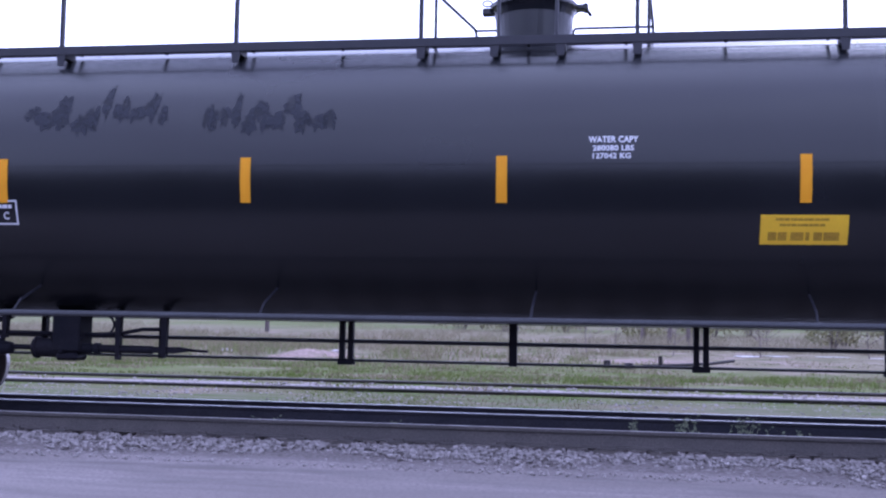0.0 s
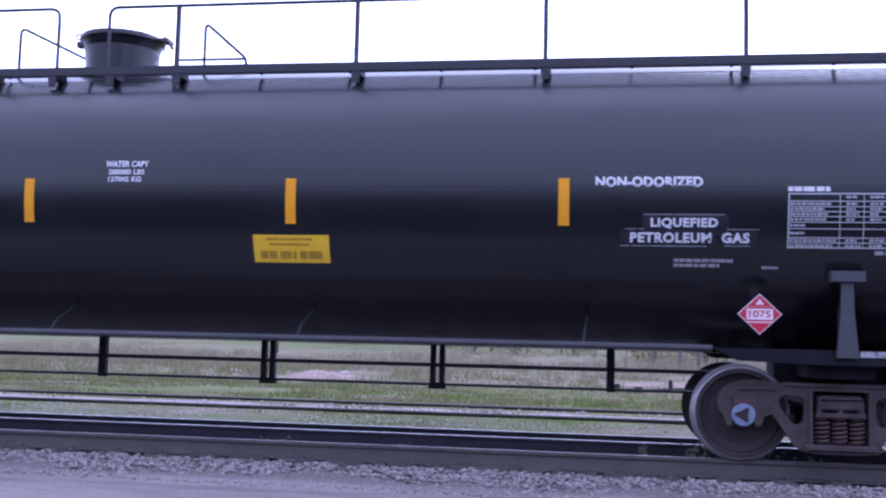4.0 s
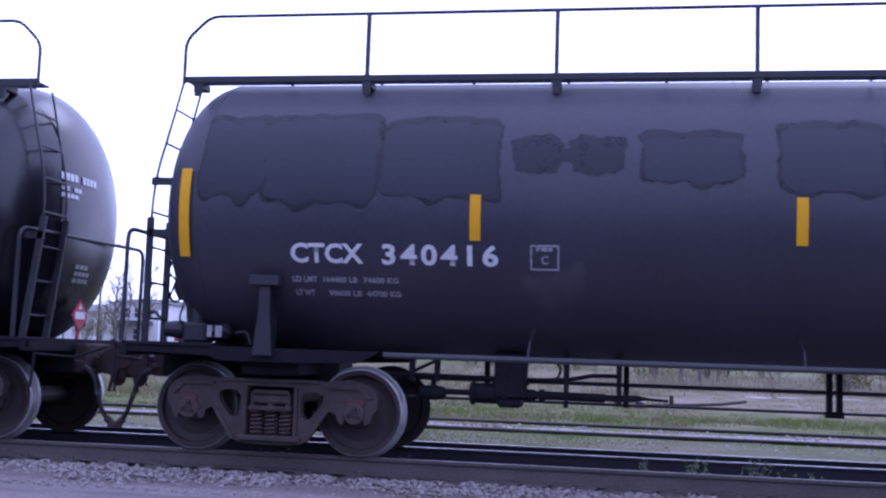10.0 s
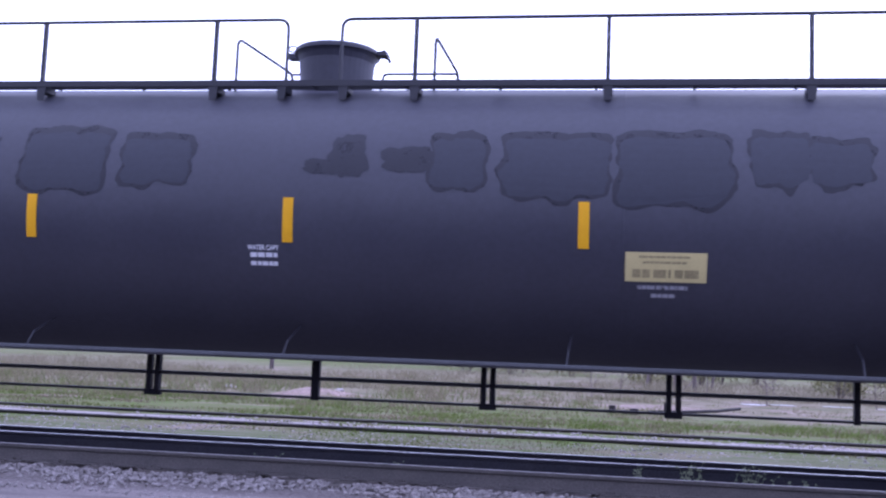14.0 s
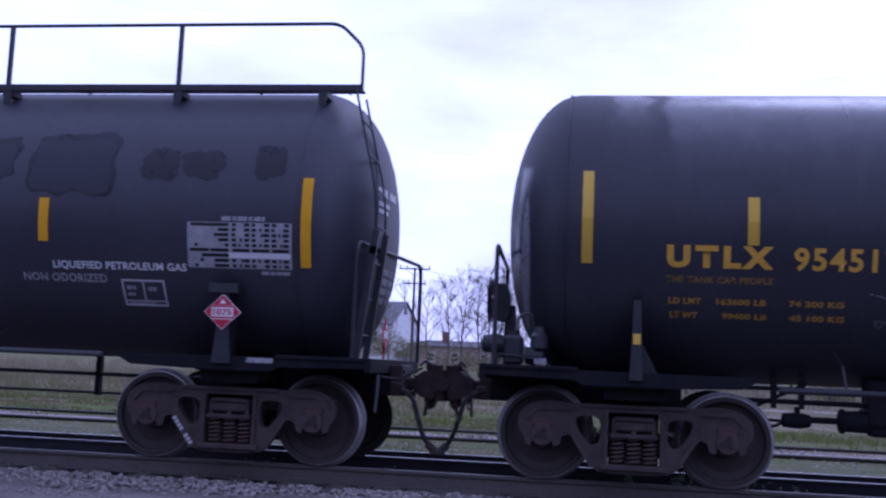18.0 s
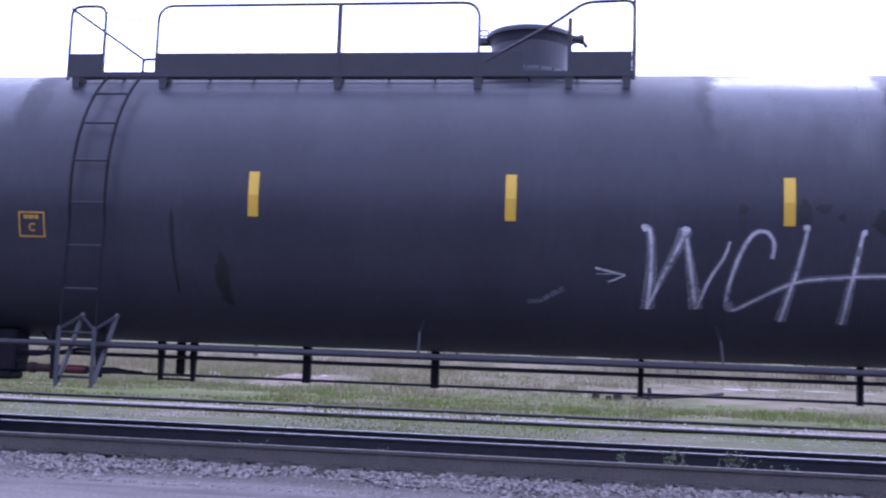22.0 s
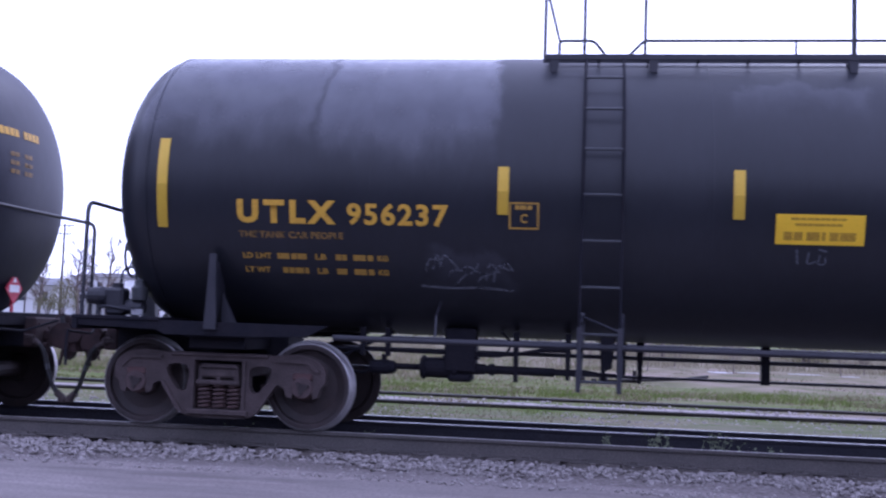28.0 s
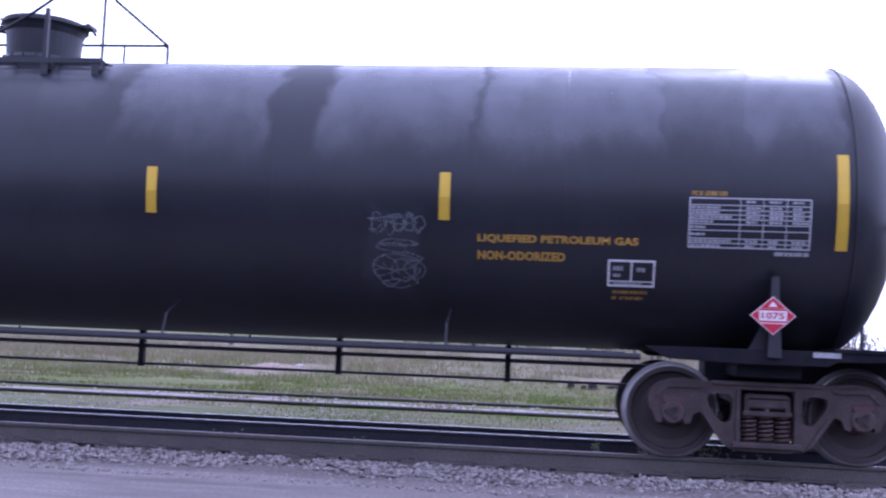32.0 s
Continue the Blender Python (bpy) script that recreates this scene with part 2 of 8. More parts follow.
CAP = material("rusty bearing cap", (0.072, 0.047, 0.046), 0.7, second=(0.04, 0.028, 0.028), scale=18, fine=90)
CAP_BLUE = material("pale blue bearing cap", (0.20, 0.25, 0.36), 0.5, second=(0.12, 0.15, 0.22), scale=18, fine=90)
RUST = material("red-brown rusty coupler steel", (0.040, 0.020, 0.019), 0.85, second=(0.018, 0.013, 0.014), scale=8, amount=0.8, fine=80, fine_amount=0.35, bump=0.2)
RED_SLEEVE = material("faded red paint", (0.10, 0.012, 0.016), 0.6, second=(0.05, 0.015, 0.015), scale=9, fine=60)
RUBBER = material("black rubber hose", (0.016, 0.016, 0.017), 0.6, fine=80)
ORANGE = material("amber reflective tape", (0.76, 0.34, 0.008), 0.5, second=(0.68, 0.28, 0.008), scale=6, amount=0.4, fine=120, fine_amount=0.06, spec=0.15)
AMBER = material("yellow-amber reflective tape", (0.74, 0.39, 0.004), 0.5, second=(0.64, 0.32, 0.004), scale=6, amount=0.4, fine=120, fine_amount=0.06, spec=0.15)
GOLD = material("yellow reflective tape", (0.68, 0.45, 0.04), 0.45, second=(0.60, 0.38, 0.04), scale=6, amount=0.4, fine=120, fine_amount=0.06)
GOLD_B = material("dull yellow tape", (0.52, 0.34, 0.02), 0.45, second=(0.45, 0.28, 0.02), scale=6, amount=0.4, fine=120, fine_amount=0.06)
YELLOW = material("yellow notice plate", (0.80, 0.50, 0.01), 0.45, second=(0.72, 0.44, 0.01), scale=5, amount=0.5, fine=90, fine_amount=0.06)
PALE_YELLOW = material("faded yellow notice plate", (0.58, 0.50, 0.22), 0.5, second=(0.48, 0.41, 0.18), scale=5, fine=90, fine_amount=0.08)
YELLOW_TEXT = material("yellow stencil paint", (0.62, 0.36, 0.03), 0.5, second=(0.45, 0.25, 0.03), scale=12, fine=90, fine_amount=0.12, holes=0.3, hole_scale=20)
FAINT_YELLOW = material("worn yellow stencil paint", (0.26, 0.15, 0.03), 0.55, second=(0.12, 0.08, 0.03), scale=25, fine=90, fine_amount=0.2, holes=0.5, hole_scale=16)
WHITE_TEXT = material("white stencil paint", (0.68, 0.68, 0.70), 0.5, second=(0.5, 0.5, 0.53), scale=14, fine=90, fine_amount=0.1)
GREY_TEXT = material("worn white stencil paint", (0.34, 0.34, 0.36), 0.55, second=(0.2, 0.2, 0.22), scale=25, fine=90, fine_amount=0.2, holes=0.45, hole_scale=16)
PALE_STENCIL = material("thin white stencil paint", (0.30, 0.30, 0.32), 0.55, second=(0.21, 0.21, 0.23), scale=20, fine=90, fine_amount=0.15)
TABLE_TEXT = material("greyed white stencil panel", (0.36, 0.36, 0.38), 0.6, second=(0.24, 0.24, 0.26), scale=9, amount=0.8, fine=70, fine_amount=0.2, holes=0.2, hole_scale=26)
TABLE_RULE = material("thin white stencil rule", (0.42, 0.42, 0.44), 0.55, second=(0.30, 0.30, 0.32), scale=10, fine=80, fine_amount=0.15)
BOX_TEXT = material("clean white stencil line", (0.50, 0.50, 0.53), 0.55, second=(0.36, 0.36, 0.39), scale=12, fine=80, fine_amount=0.15)
MID_YELLOW = material("faded yellow stencil paint", (0.40, 0.235, 0.03), 0.55, second=(0.25, 0.15, 0.03), scale=18, fine=90, fine_amount=0.2, holes=0.35, hole_scale=18)
OLIVE_INK = material("dull olive ink", (0.40, 0.235, 0.01), 0.55)
PALE_INK = material("faded grey-olive ink", (0.33, 0.28, 0.13), 0.55)
CHALK = material("white chalk and spray paint", (0.52, 0.52, 0.55), 0.7, second=(0.28, 0.28, 0.31), scale=5, amount=0.9, fine=60, fine_amount=0.3, holes=0.5, hole_scale=4)
SPRAY = material("thin speckled white spray", (0.19, 0.195, 0.215), 0.75, second=(0.12, 0.12, 0.14), scale=5, amount=0.9, fine=60, fine_amount=0.3, holes=0.66, hole_scale=70)
FAINT_CHALK = material("faint grey chalk", (0.24, 0.25, 0.28), 0.75, second=(0.13, 0.13, 0.15), scale=9, amount=0.9, fine=60, fine_amount=0.35, holes=0.5, hole_scale=9)
DIM_CHALK = material("rubbed-out grey chalk", (0.125, 0.13, 0.15), 0.75, second=(0.075, 0.08, 0.095), scale=9, amount=0.9, fine=60, fine_amount=0.35, holes=0.62, hole_scale=9)
PLACARD_RED = material("red placard", (0.46, 0.012, 0.045), 0.5, second=(0.38, 0.010, 0.035), scale=9, fine=90, fine_amount=0.05)
PLACARD_WHITE = material("white placard", (0.8, 0.78, 0.8), 0.4, fine=90, fine_amount=0.04)
RAIL_SIDE = material("rusted rail web", (0.070, 0.063, 0.060), 0.7, second=(0.095, 0.084, 0.078), scale=3, amount=0.8, fine=60, fine_amount=0.3, bump=0.15)
# darker copy of RAIL_SIDE: shade by the train put into the colour
RAIL_SHADED = material("rail web with shade painted in", (0.027, 0.027, 0.039), 0.6, second=(0.044, 0.042, 0.052), scale=3, amount=0.8, fine=60, fine_amount=0.3, bump=0.15, spec=0.2)
RAIL_TOP = material("polished rail head", (0.40, 0.40, 0.43), 0.32, 1.0, second=(0.28, 0.28, 0.30), scale=4, fine=60, stretch=(0.2, 1, 1))
TIE = material("weathered timber tie", (0.10, 0.085, 0.075), 0.85, second=(0.06, 0.05, 0.045), scale=5, fine=40, stretch=(4, 0.6, 1), bump=0.3, random_tone=0.2)
STONE = material("grey ballast stone", (0.305, 0.280, 0.268), 0.9, second=(0.20, 0.182, 0.174), scale=9, amount=0.7, fine=70, fine_amount=0.2, bump=0.3, bump_scale=70, island_tone=0.24, spec=0.15)
RAIL_DULL = material("dull worn rail head", (0.30, 0.295, 0.30), 0.55, 0.5, second=(0.20, 0.195, 0.195), scale=4, fine=60, stretch=(0.2, 1, 1))
SOOT_BRICK = material("sooty chimney brick", (0.10, 0.062, 0.058), 0.9, second=(0.055, 0.042, 0.042), scale=2, fine=14)


# ---------------------------------------------------------------- builders
def part(name, bm, mat, parent=None, label="", smooth=False):
    """Links a bmesh as one mesh object under a thing or under a part."""
    me = bpy.data.meshes.new(name)
    bmesh.ops.recalc_face_normals(bm, faces=bm.faces)
    bm.to_mesh(me)
    bm.free()
    for m in (mat if isinstance(mat, (list, tuple)) else [mat]):
        me.materials.append(m)
    if smooth:
        me.polygons.foreach_set("use_smooth", [True] * len(me.polygons))
    ob = new(name, me)
    ob.parent = parent
    if label:
        ob["label"] = label
    return ob


def raw(name, verts, faces, mat, parent=None, label="", smooth=False):
    me = bpy.data.meshes.new(name)
    me.from_pydata(verts, [], faces)
    me.materials.append(mat)
    if smooth:
        me.polygons.foreach_set("use_smooth", [True] * len(me.polygons))
    ob = new(name, me)
    ob.parent = parent
    if label:
        ob["label"] = label
    return ob


def box(bm, x0, x1, y0, y1, z0, z1, bevel=0.0):
    g = bmesh.ops.create_cube(bm, size=1)
    vs = g["verts"]
    for v in vs:
        v.co = Vector(((x0 + x1) / 2 + v.co.x * (x1 - x0), (y0 + y1) / 2 + v.co.y * (y1 - y0), (z0 + z1) / 2 + v.co.z * (z1 - z0)))
    if bevel:
        es = list({e for v in vs for e in v.link_edges})
        bmesh.ops.bevel(bm, geom=es, offset=bevel, segments=1, affect="EDGES", profile=0.5)
    return bm


def rod(bm, a, b, r, seg=8, r2=None):
    a, b = Vector(a), Vector(b)
    d = b - a
    m = Matrix.Translation((a + b) / 2) @ d.to_track_quat("Z", "Y").to_matrix().to_4x4()
    bmesh.ops.create_cone(bm, cap_ends=True, segments=seg, radius1=r, radius2=r if r2 is None else r2, depth=d.length, matrix=m)
    return bm


def tube(bm, pts, r, seg=8):
    """A bent pipe through pts."""
    pts = [Vector(p) for p in pts]
    rings = []
    side = None
    for i, p in enumerate(pts):
        d = (pts[min(i + 1, len(pts) - 1)] - pts[max(i - 1, 0)]).normalized()
        if side is None:
            side = d.orthogonal().normalized()
        side = (side - d * side.dot(d)).normalized()
        up = d.cross(side)
        rings.append([bm.verts.new(p + (side * math.cos(k * math.tau / seg) + up * math.sin(k * math.tau / seg)) * r) for k in range(seg)])
    for a, b in zip(rings, rings[1:]):
        for k in range(seg):
            bm.faces.new((a[k], a[(k + 1) % seg], b[(k + 1) % seg], b[k]))
    bm.faces.new(rings[0][::-1])
    bm.faces.new(rings[-1])
    return bm


def rounded(corners, r, n=5):
    """A polyline with its inner corners rounded."""
    c = [Vector(p) for p in corners]
    out = [c[0]]
    for a, b, d in zip(c, c[1:], c[2:]):
        u, w = (a - b), (d - b)
        k = min(r, u.length * 0.49, w.length * 0.49)
        p, q = b + u.normalized() * k, b + w.normalized() * k
        for i in range(n + 1):
            t = i / n
            out.append(p * (1 - t) ** 2 + b * 2 * t * (1 - t) + q * t * t)
    out.append(c[-1])
    return out


def plate(bm, outer, holes, y0, y1):
    """A plate in the x-z plane with holes, from y0 to y1."""
    edges = []
    for loop in [outer] + list(holes):
        vs = [bm.verts.new((x, y0, z)) for x, z in loop]
        edges += [bm.edges.new((vs[i], vs[(i + 1) % len(vs)])) for i in range(len(vs))]
    fs = [g for g in bmesh.ops.triangle_fill(bm, edges=edges, use_beauty=True)["geom"] if isinstance(g, bmesh.types.BMFace)]
    ext = bmesh.ops.extrude_face_region(bm, geom=fs)
    bmesh.ops.translate(bm, vec=(0, y1 - y0, 0), verts=[g for g in ext["geom"] if isinstance(g, bmesh.types.BMVert)])
    return bm


def lathe(bm, profile, seg, axis="x", centre=(0, 0, 0), mats=None):
    """Turns (along, radius) pairs round an axis."""
    rings = []
    cx, cy, cz = centre
    for a, r in profile:
        ring = []
        for k in range(seg):
            c, s = math.cos(k * math.tau / seg) * r, math.sin(k * math.tau / seg) * r
            co = (cx + a, cy + c, cz + s) if axis == "x" else (cx + c, cy + a, cz + s) if axis == "y" else (cx + c, cy + s, cz + a)
            ring.append(bm.verts.new(co))
        rings.append(ring)
    for i, (a, b) in enumerate(zip(rings, rings[1:])):
        for k in range(seg):
            f = bm.faces.new((a[k], a[(k + 1) % seg], b[(k + 1) % seg], b[k]))
            if mats:
                f.material_index = mats[i]
    if profile[0][1] > 1e-4:
        bm.faces.new(rings[0][::-1])
    if profile[-1][1] > 1e-4:
        bm.faces.new(rings[-1])
    return bm


def arc_of(z):
    return R * math.asin(max(-1, min(1, (z - ZC) / R)))


def on_tank(x, s, lift):
    a = s / R
    return Vector((x, -(R + lift) * math.cos(a), ZC + (R + lift) * math.sin(a)))


def wrap(bm, lift, step=0.09):
    """Lays a flat drawing (x, arc) onto the near side of the tank."""
    lo, hi = min(v.co.y for v in bm.verts), max(v.co.y for v in bm.verts)
    k = math.floor(lo / step) + 1
    while k * step < hi:
        bmesh.ops.bisect_plane(bm, geom=bm.verts[:] + bm.edges[:] + bm.faces[:], plane_co=(0, k * step, 0), plane_no=(0, 1, 0))
        k += 1
    for v in bm.verts:
        v.co = on_tank(v.co.x, v.co.y, lift + v.co.z)
    return bm


def flat_rect(bm, x0, x1, z0, z1):
    a, b = arc_of(z0), arc_of(z1)
    bm.faces.new([bm.verts.new((x, y, 0)) for x, y in ((x0, a), (x1, a), (x1, b), (x0, b))])


def thick_rect(bm, x0, x1, z0, z1, t=0.004):
    a, b = arc_of(z0), arc_of(z1)
    box(bm, x0, x1, a, b, -0.004, t)


def band(name, car, x0, x1, z0, z1, mat, lift=0.005, label=""):
    bm = bmesh.new()
    thick_rect(bm, x0, x1, z0, z1)
    return part(name, wrap(bm, lift), mat, car, label)


def letters(text, bold=0.0, space=1.0):
    cu = bpy.data.curves.new("text", "FONT")
    cu.body, cu.size, cu.offset, cu.space_character, cu.resolution_u = text, 1.0, bold, space, 3
    ob = bpy.data.objects.new("text", cu)
    me = bpy.data.meshes.new_from_object(ob)
    bm = bmesh.new()
    bm.from_mesh(me)
    bpy.data.objects.remove(ob)
    bpy.data.curves.remove(cu)
    bpy.data.meshes.remove(me)
    return bm


def stencil(name, car, text, x0, x1, z0, z1, mat, bold=0.03, space=1.05, lift=0.006, label=""):
    """A line of lettering on the tank side, each word a part of its own."""
    whole = letters(text, bold, space)
    xs, ys = [v.co.x for v in whole.verts], [v.co.y for v in whole.verts]
    whole.free()
    lo, wide, base, tall = min(xs), max(xs) - min(xs), min(ys), max(ys) - min(ys)
    a, b = arc_of(z0), arc_of(z1)
    words = text.split()
    cut, at, ob = -1e9, 0, None
    for i, word in enumerate(words):
        at = text.index(word, at) + len(word)
        head = letters(text[:at], bold, space)
        end = max(v.co.x for v in head.verts) + 0.01
        bmesh.ops.delete(head, geom=[v for v in head.verts if v.co.x < cut], context="VERTS")
        cut = end
        for v in head.verts:
            v.co = Vector((x0 + (v.co.x - lo) / wide * (x1 - x0), a + (v.co.y - base) / tall * (b - a), 0))
        ob = part(name, wrap(head, lift), mat, car, label)
    return ob


def bars(name, car, rows, mat, lift=0.006, label="", seed=1):
    """Unreadable lines of writing: broken plain bars. rows: x0, x1, z0, z1."""
    rnd = random.Random(seed)
    for x0, x1, z0, z1 in rows:
        bm = bmesh.new()
        x = x0
        while x < x1 - 0.02:
            w = min(x1 - x, rnd.choice((0.06, 0.09, 0.13)) * (z1 - z0) / 0.05)
            flat_rect(bm, x, x + w * 0.86, z0, z1)
            x += w
        part(name, wrap(bm, lift), mat, car, label)


def stroke(bm, pts, w0, w1=None):
    """A brush stroke through (x, z) points on the tank, drawn flat."""
    p = [Vector((x, arc_of(z), 0)) for x, z in pts]
    w1 = w0 if w1 is None else w1
    line = []
    for i, q in enumerate(p):
        d = (p[min(i + 1, len(p) - 1)] - p[max(i - 1, 0)]).normalized()
        w = (w0 + (w1 - w0) * i / max(1, len(p) - 1)) / 2
        o = Vector((-d.y, d.x, 0)) * w
        line.append((bm.verts.new(q + o), bm.verts.new(q - o)))
    for (a, b), (c, d) in zip(line, line[1:]):
        bm.faces.new((a, b, d, c))


def blob(bm, x0, x1, z0, z1, wobble=0.05, power=4, seed=0, drips=0.0):
    """An uneven rounded patch of paint, drawn flat."""
    rnd = random.Random(seed)
    a, b = arc_of(z0), arc_of(z1)
    cx, cy, hx, hy = (x0 + x1) / 2, (a + b) / 2, (x1 - x0) / 2, (b - a) / 2
    n = 110
    ph = [rnd.uniform(0, 6.28) for _ in range(4)]
    vs = []
    for k in range(n):
        t = k * math.tau / n
        c, s = math.cos(t), math.sin(t)
        q = (abs(c) ** power + abs(s) ** power) ** (-1 / power)
        j = 1 + wobble * (math.sin(3 * t + ph[0]) + 0.7 * math.sin(5 * t + ph[1]) + 0.6 * math.sin(9 * t + ph[2]) + 0.5 * math.sin(14 * t + ph[3]))
        g = 0.045 * noise.noise(Vector((seed + 6 * c * hx, 6 * s * hy, seed))) + 0.016 * noise.noise(Vector((seed + 20 * c * hx, 20 * s * hy, seed)))
        j *= 1 + (g / max(0.3, min(hx, hy)) if wobble < 0.1 else g)
        y = cy + hy * s * q * j
        if s < 0 and drips:
            y -= drips * max(0, math.sin(6 * t + ph[1])) * abs(s)
        vs.append(bm.verts.new((cx + hx * c * q * j, y, 0)))
    bm.faces.new(vs)


def outline_rect(bm, x0, x1, z0, z1, w=0.012):
    flat_rect(bm, x0, x1, z0, z0 + w)
    flat_rect(bm, x0, x1, z1 - w, z1)
    flat_rect(bm, x0, x0 + w, z0 + w, z1 - w)
    flat_rect(bm, x1 - w, x1, z0 + w, z1 - w)


# ---------------------------------------------------------------- railway trucks
AXLE = 0.889
WHEEL_R = 0.457


def build_wheelset(truck, x, cap):
    bm = bmesh.new()
    # axle
    lathe(bm, [(-1.04, 0.065), (-0.80, 0.075), (-0.70, 0.10), (0.70, 0.10), (0.80, 0.075), (1.04, 0.065)], 12, "y", mats=[0] * 5)
    for s in (-1, 1):
        prof = [(0.825, 0.10), (0.825, 0.145), (0.800, 0.165), (0.785, 0.30), (0.800, 0.375), (0.838, 0.385), (0.842, 0.395), (0.842, 0.438),
                (0.832, WHEEL_R - 0.006), (0.735, WHEEL_R + 0.004), (0.722, WHEEL_R + 0.012), (0.708, WHEEL_R + 0.026), (0.690, WHEEL_R + 0.022), (0.690, 0.39), (0.730, 0.36), (0.745, 0.18), (0.690, 0.14), (0.690, 0.10)]
        lathe(bm, [(s * a, r) for a, r in prof], 48, "y", mats=[0, 0, 0, 0, 0, 0, 0, 1, 1, 1, 1, 0, 0, 0, 0, 0, 0])
        # bearing cap with three bolts on a triangular plate
        lathe(bm, [(s * 1.03, 0.112), (s * 1.075, 0.112), (s * 1.085, 0.100), (s * 1.085, 0.0001)], 24, "y", mats=[2, 2, 2])
        tri = [(math.cos(k * math.tau / 3 + 0.4) * 0.085, math.sin(k * math.tau / 3 + 0.4) * 0.085) for k in range(3)]
        plate(bm, tri, [], s * 1.084, s * 1.092)
        for k in range(3):
            a = k * math.tau / 3 + 0.4
            c, d = math.cos(a) * 0.055, math.sin(a) * 0.055
            g = bmesh.ops.create_cone(bm, cap_ends=True, segments=6, radius1=0.022, radius2=0.02, depth=0.03,
                                      matrix=Matrix.Translation((c, s * 1.095, d)) @ Matrix.Rotation(math.pi / 2, 4, "X"))
            for v in g["verts"]:
                for f in v.link_faces:
                    f.material_index = 0
    ob = part("wheelset", bm, [WHEEL, RIM, cap], truck, smooth=False)
    ob.matrix_basis = pose(x, 0, WHEEL_R)
    return ob


FRAME_HALF = [(0.0, 0.765), (0.30, 0.768), (0.52, 0.765), (0.66, 0.775), (0.80, 0.79), (0.93, 0.775), (1.04, 0.735), (1.11, 0.67), (1.13, 0.60), (1.12, 0.50),
              (1.075, 0.45), (1.05, 0.36), (1.00, 0.345), (0.985, 0.41), (0.985, 0.54), (0.795, 0.54), (0.795, 0.41), (0.775, 0.345), (0.72, 0.36), (0.70, 0.44),
              (0.63, 0.47), (0.57, 0.42), (0.40, 0.16), (0.34, 0.125), (0.20, 0.11), (0.0, 0.11)]


def build_truck(car, x, cap, paint_mark=None):
    """A two-axle truck: bolster, two cast side frames, springs, two wheelsets."""
    bm = bmesh.new()
    box(bm, -0.20, 0.20, -1.08, 1.08, 0.52, 0.66, 0.02)
    box(bm, -0.17, 0.17, -0.55, 0.55, 0.64, 0.76, 0.02)
    lathe(bm, [(0.74, 0.20), (0.80, 0.20)], 20, "z")
    truck = part("truck", bm, CASTING, car, "rusty two-axle freight truck")
    truck.matrix_basis = pose(x, 0, 0)
    outer = FRAME_HALF + [(-a, b) for a, b in FRAME_HALF[-2:0:-1]]
    window = [(-0.25, 0.17), (0.25, 0.17), (0.25, 0.70), (-0.25, 0.70)]
    tri = [(0.325, 0.60), (0.345, 0.635), (0.40, 0.655), (0.50, 0.655), (0.55, 0.635), (0.562, 0.59), (0.545, 0.53), (0.49, 0.45), (0.43, 0.385), (0.38, 0.375), (0.345, 0.395), (0.325, 0.45)]
    for s in (-1, 1):
        bm = bmesh.new()
        plate(bm, outer, [window, tri, [(-a, b) for a, b in tri[::-1]]], s * 0.94, s * 1.06)
        # raised rims and the spring seat
        for q in (-1, 1):
            plate(bm, [(q * a, b) for a, b in ((0.255, 0.70), (0.29, 0.70), (0.29, 0.18), (0.255, 0.18))], [], s * 1.055, s * 1.085)
            plate(bm, [(q * a, b) for a, b in ((0.60, 0.735), (0.96, 0.735), (1.075, 0.62), (1.035, 0.60), (0.94, 0.70), (0.62, 0.70))], [], s * 1.055, s * 1.085)
            plate(bm, [(q * a, b) for a, b in ((0.36, 0.15), (0.42, 0.17), (0.62, 0.47), (0.57, 0.47))], [], s * 1.055, s * 1.085)
        box(bm, -0.33, 0.33, s * 0.99 - 0.11, s * 0.99 + 0.11, 0.14, 0.20, 0.012)
        box(bm, -0.52, 0.52, s * 1.0 - 0.085, s * 1.0 + 0.085, 0.735, 0.775, 0.012)
        part("side_frame", bm, CASTING, truck)
        bm = bmesh.new()
        box(bm, -0.23, 0.23, s * 1.0 - 0.10, s * 1.0 + 0.10, 0.45, 0.50, 0.012)
        box(bm, -0.21, 0.21, s * 1.0 - 0.08, s * 1.0 + 0.08, 0.60, 0.635, 0.01)
        for q in (-0.19, 0.0, 0.19):
            box(bm, q - 0.022, q + 0.022, s * 1.0 - 0.07, s * 1.0 + 0.07, 0.49, 0.61)
        part("bolster_end", bm, CASTING, truck)
        # dark sheet added behind the springs to fill the frame window
        bm = bmesh.new()
        box(bm, -0.24, 0.24, s * 0.915 - 0.012, s * 0.915 + 0.012, 0.20, 0.70)
        part("spring_plank", bm, DARK_STEEL, truck)
        for q in (-0.16, 0.0, 0.16):
            bm = bmesh.new()
            tube(bm, [(q + 0.064 * math.cos(i * 0.7), s * 1.0 + 0.064 * math.sin(i * 0.7), 0.20 + 0.25 * i / 53) for i in range(54)], 0.0145, 5)
            part("spring", bm, SPRING, truck)
        for q in (-AXLE, AXLE):
            bm = bmesh.new()
            lathe(bm, [(s * 0.93, 0.125), (s * 1.02, 0.125), (s * 1.035, 0.115), (s * 1.035, 0.06)], 20, "y", centre=(q, 0, WHEEL_R))
            box(bm, q - 0.10, q + 0.10, s * 0.99 - 0.09, s * 0.99 + 0.07, 0.535, 0.60, 0.01)
            part("bearing_box", bm, ADAPTER, truck)
    bm = bmesh.new()
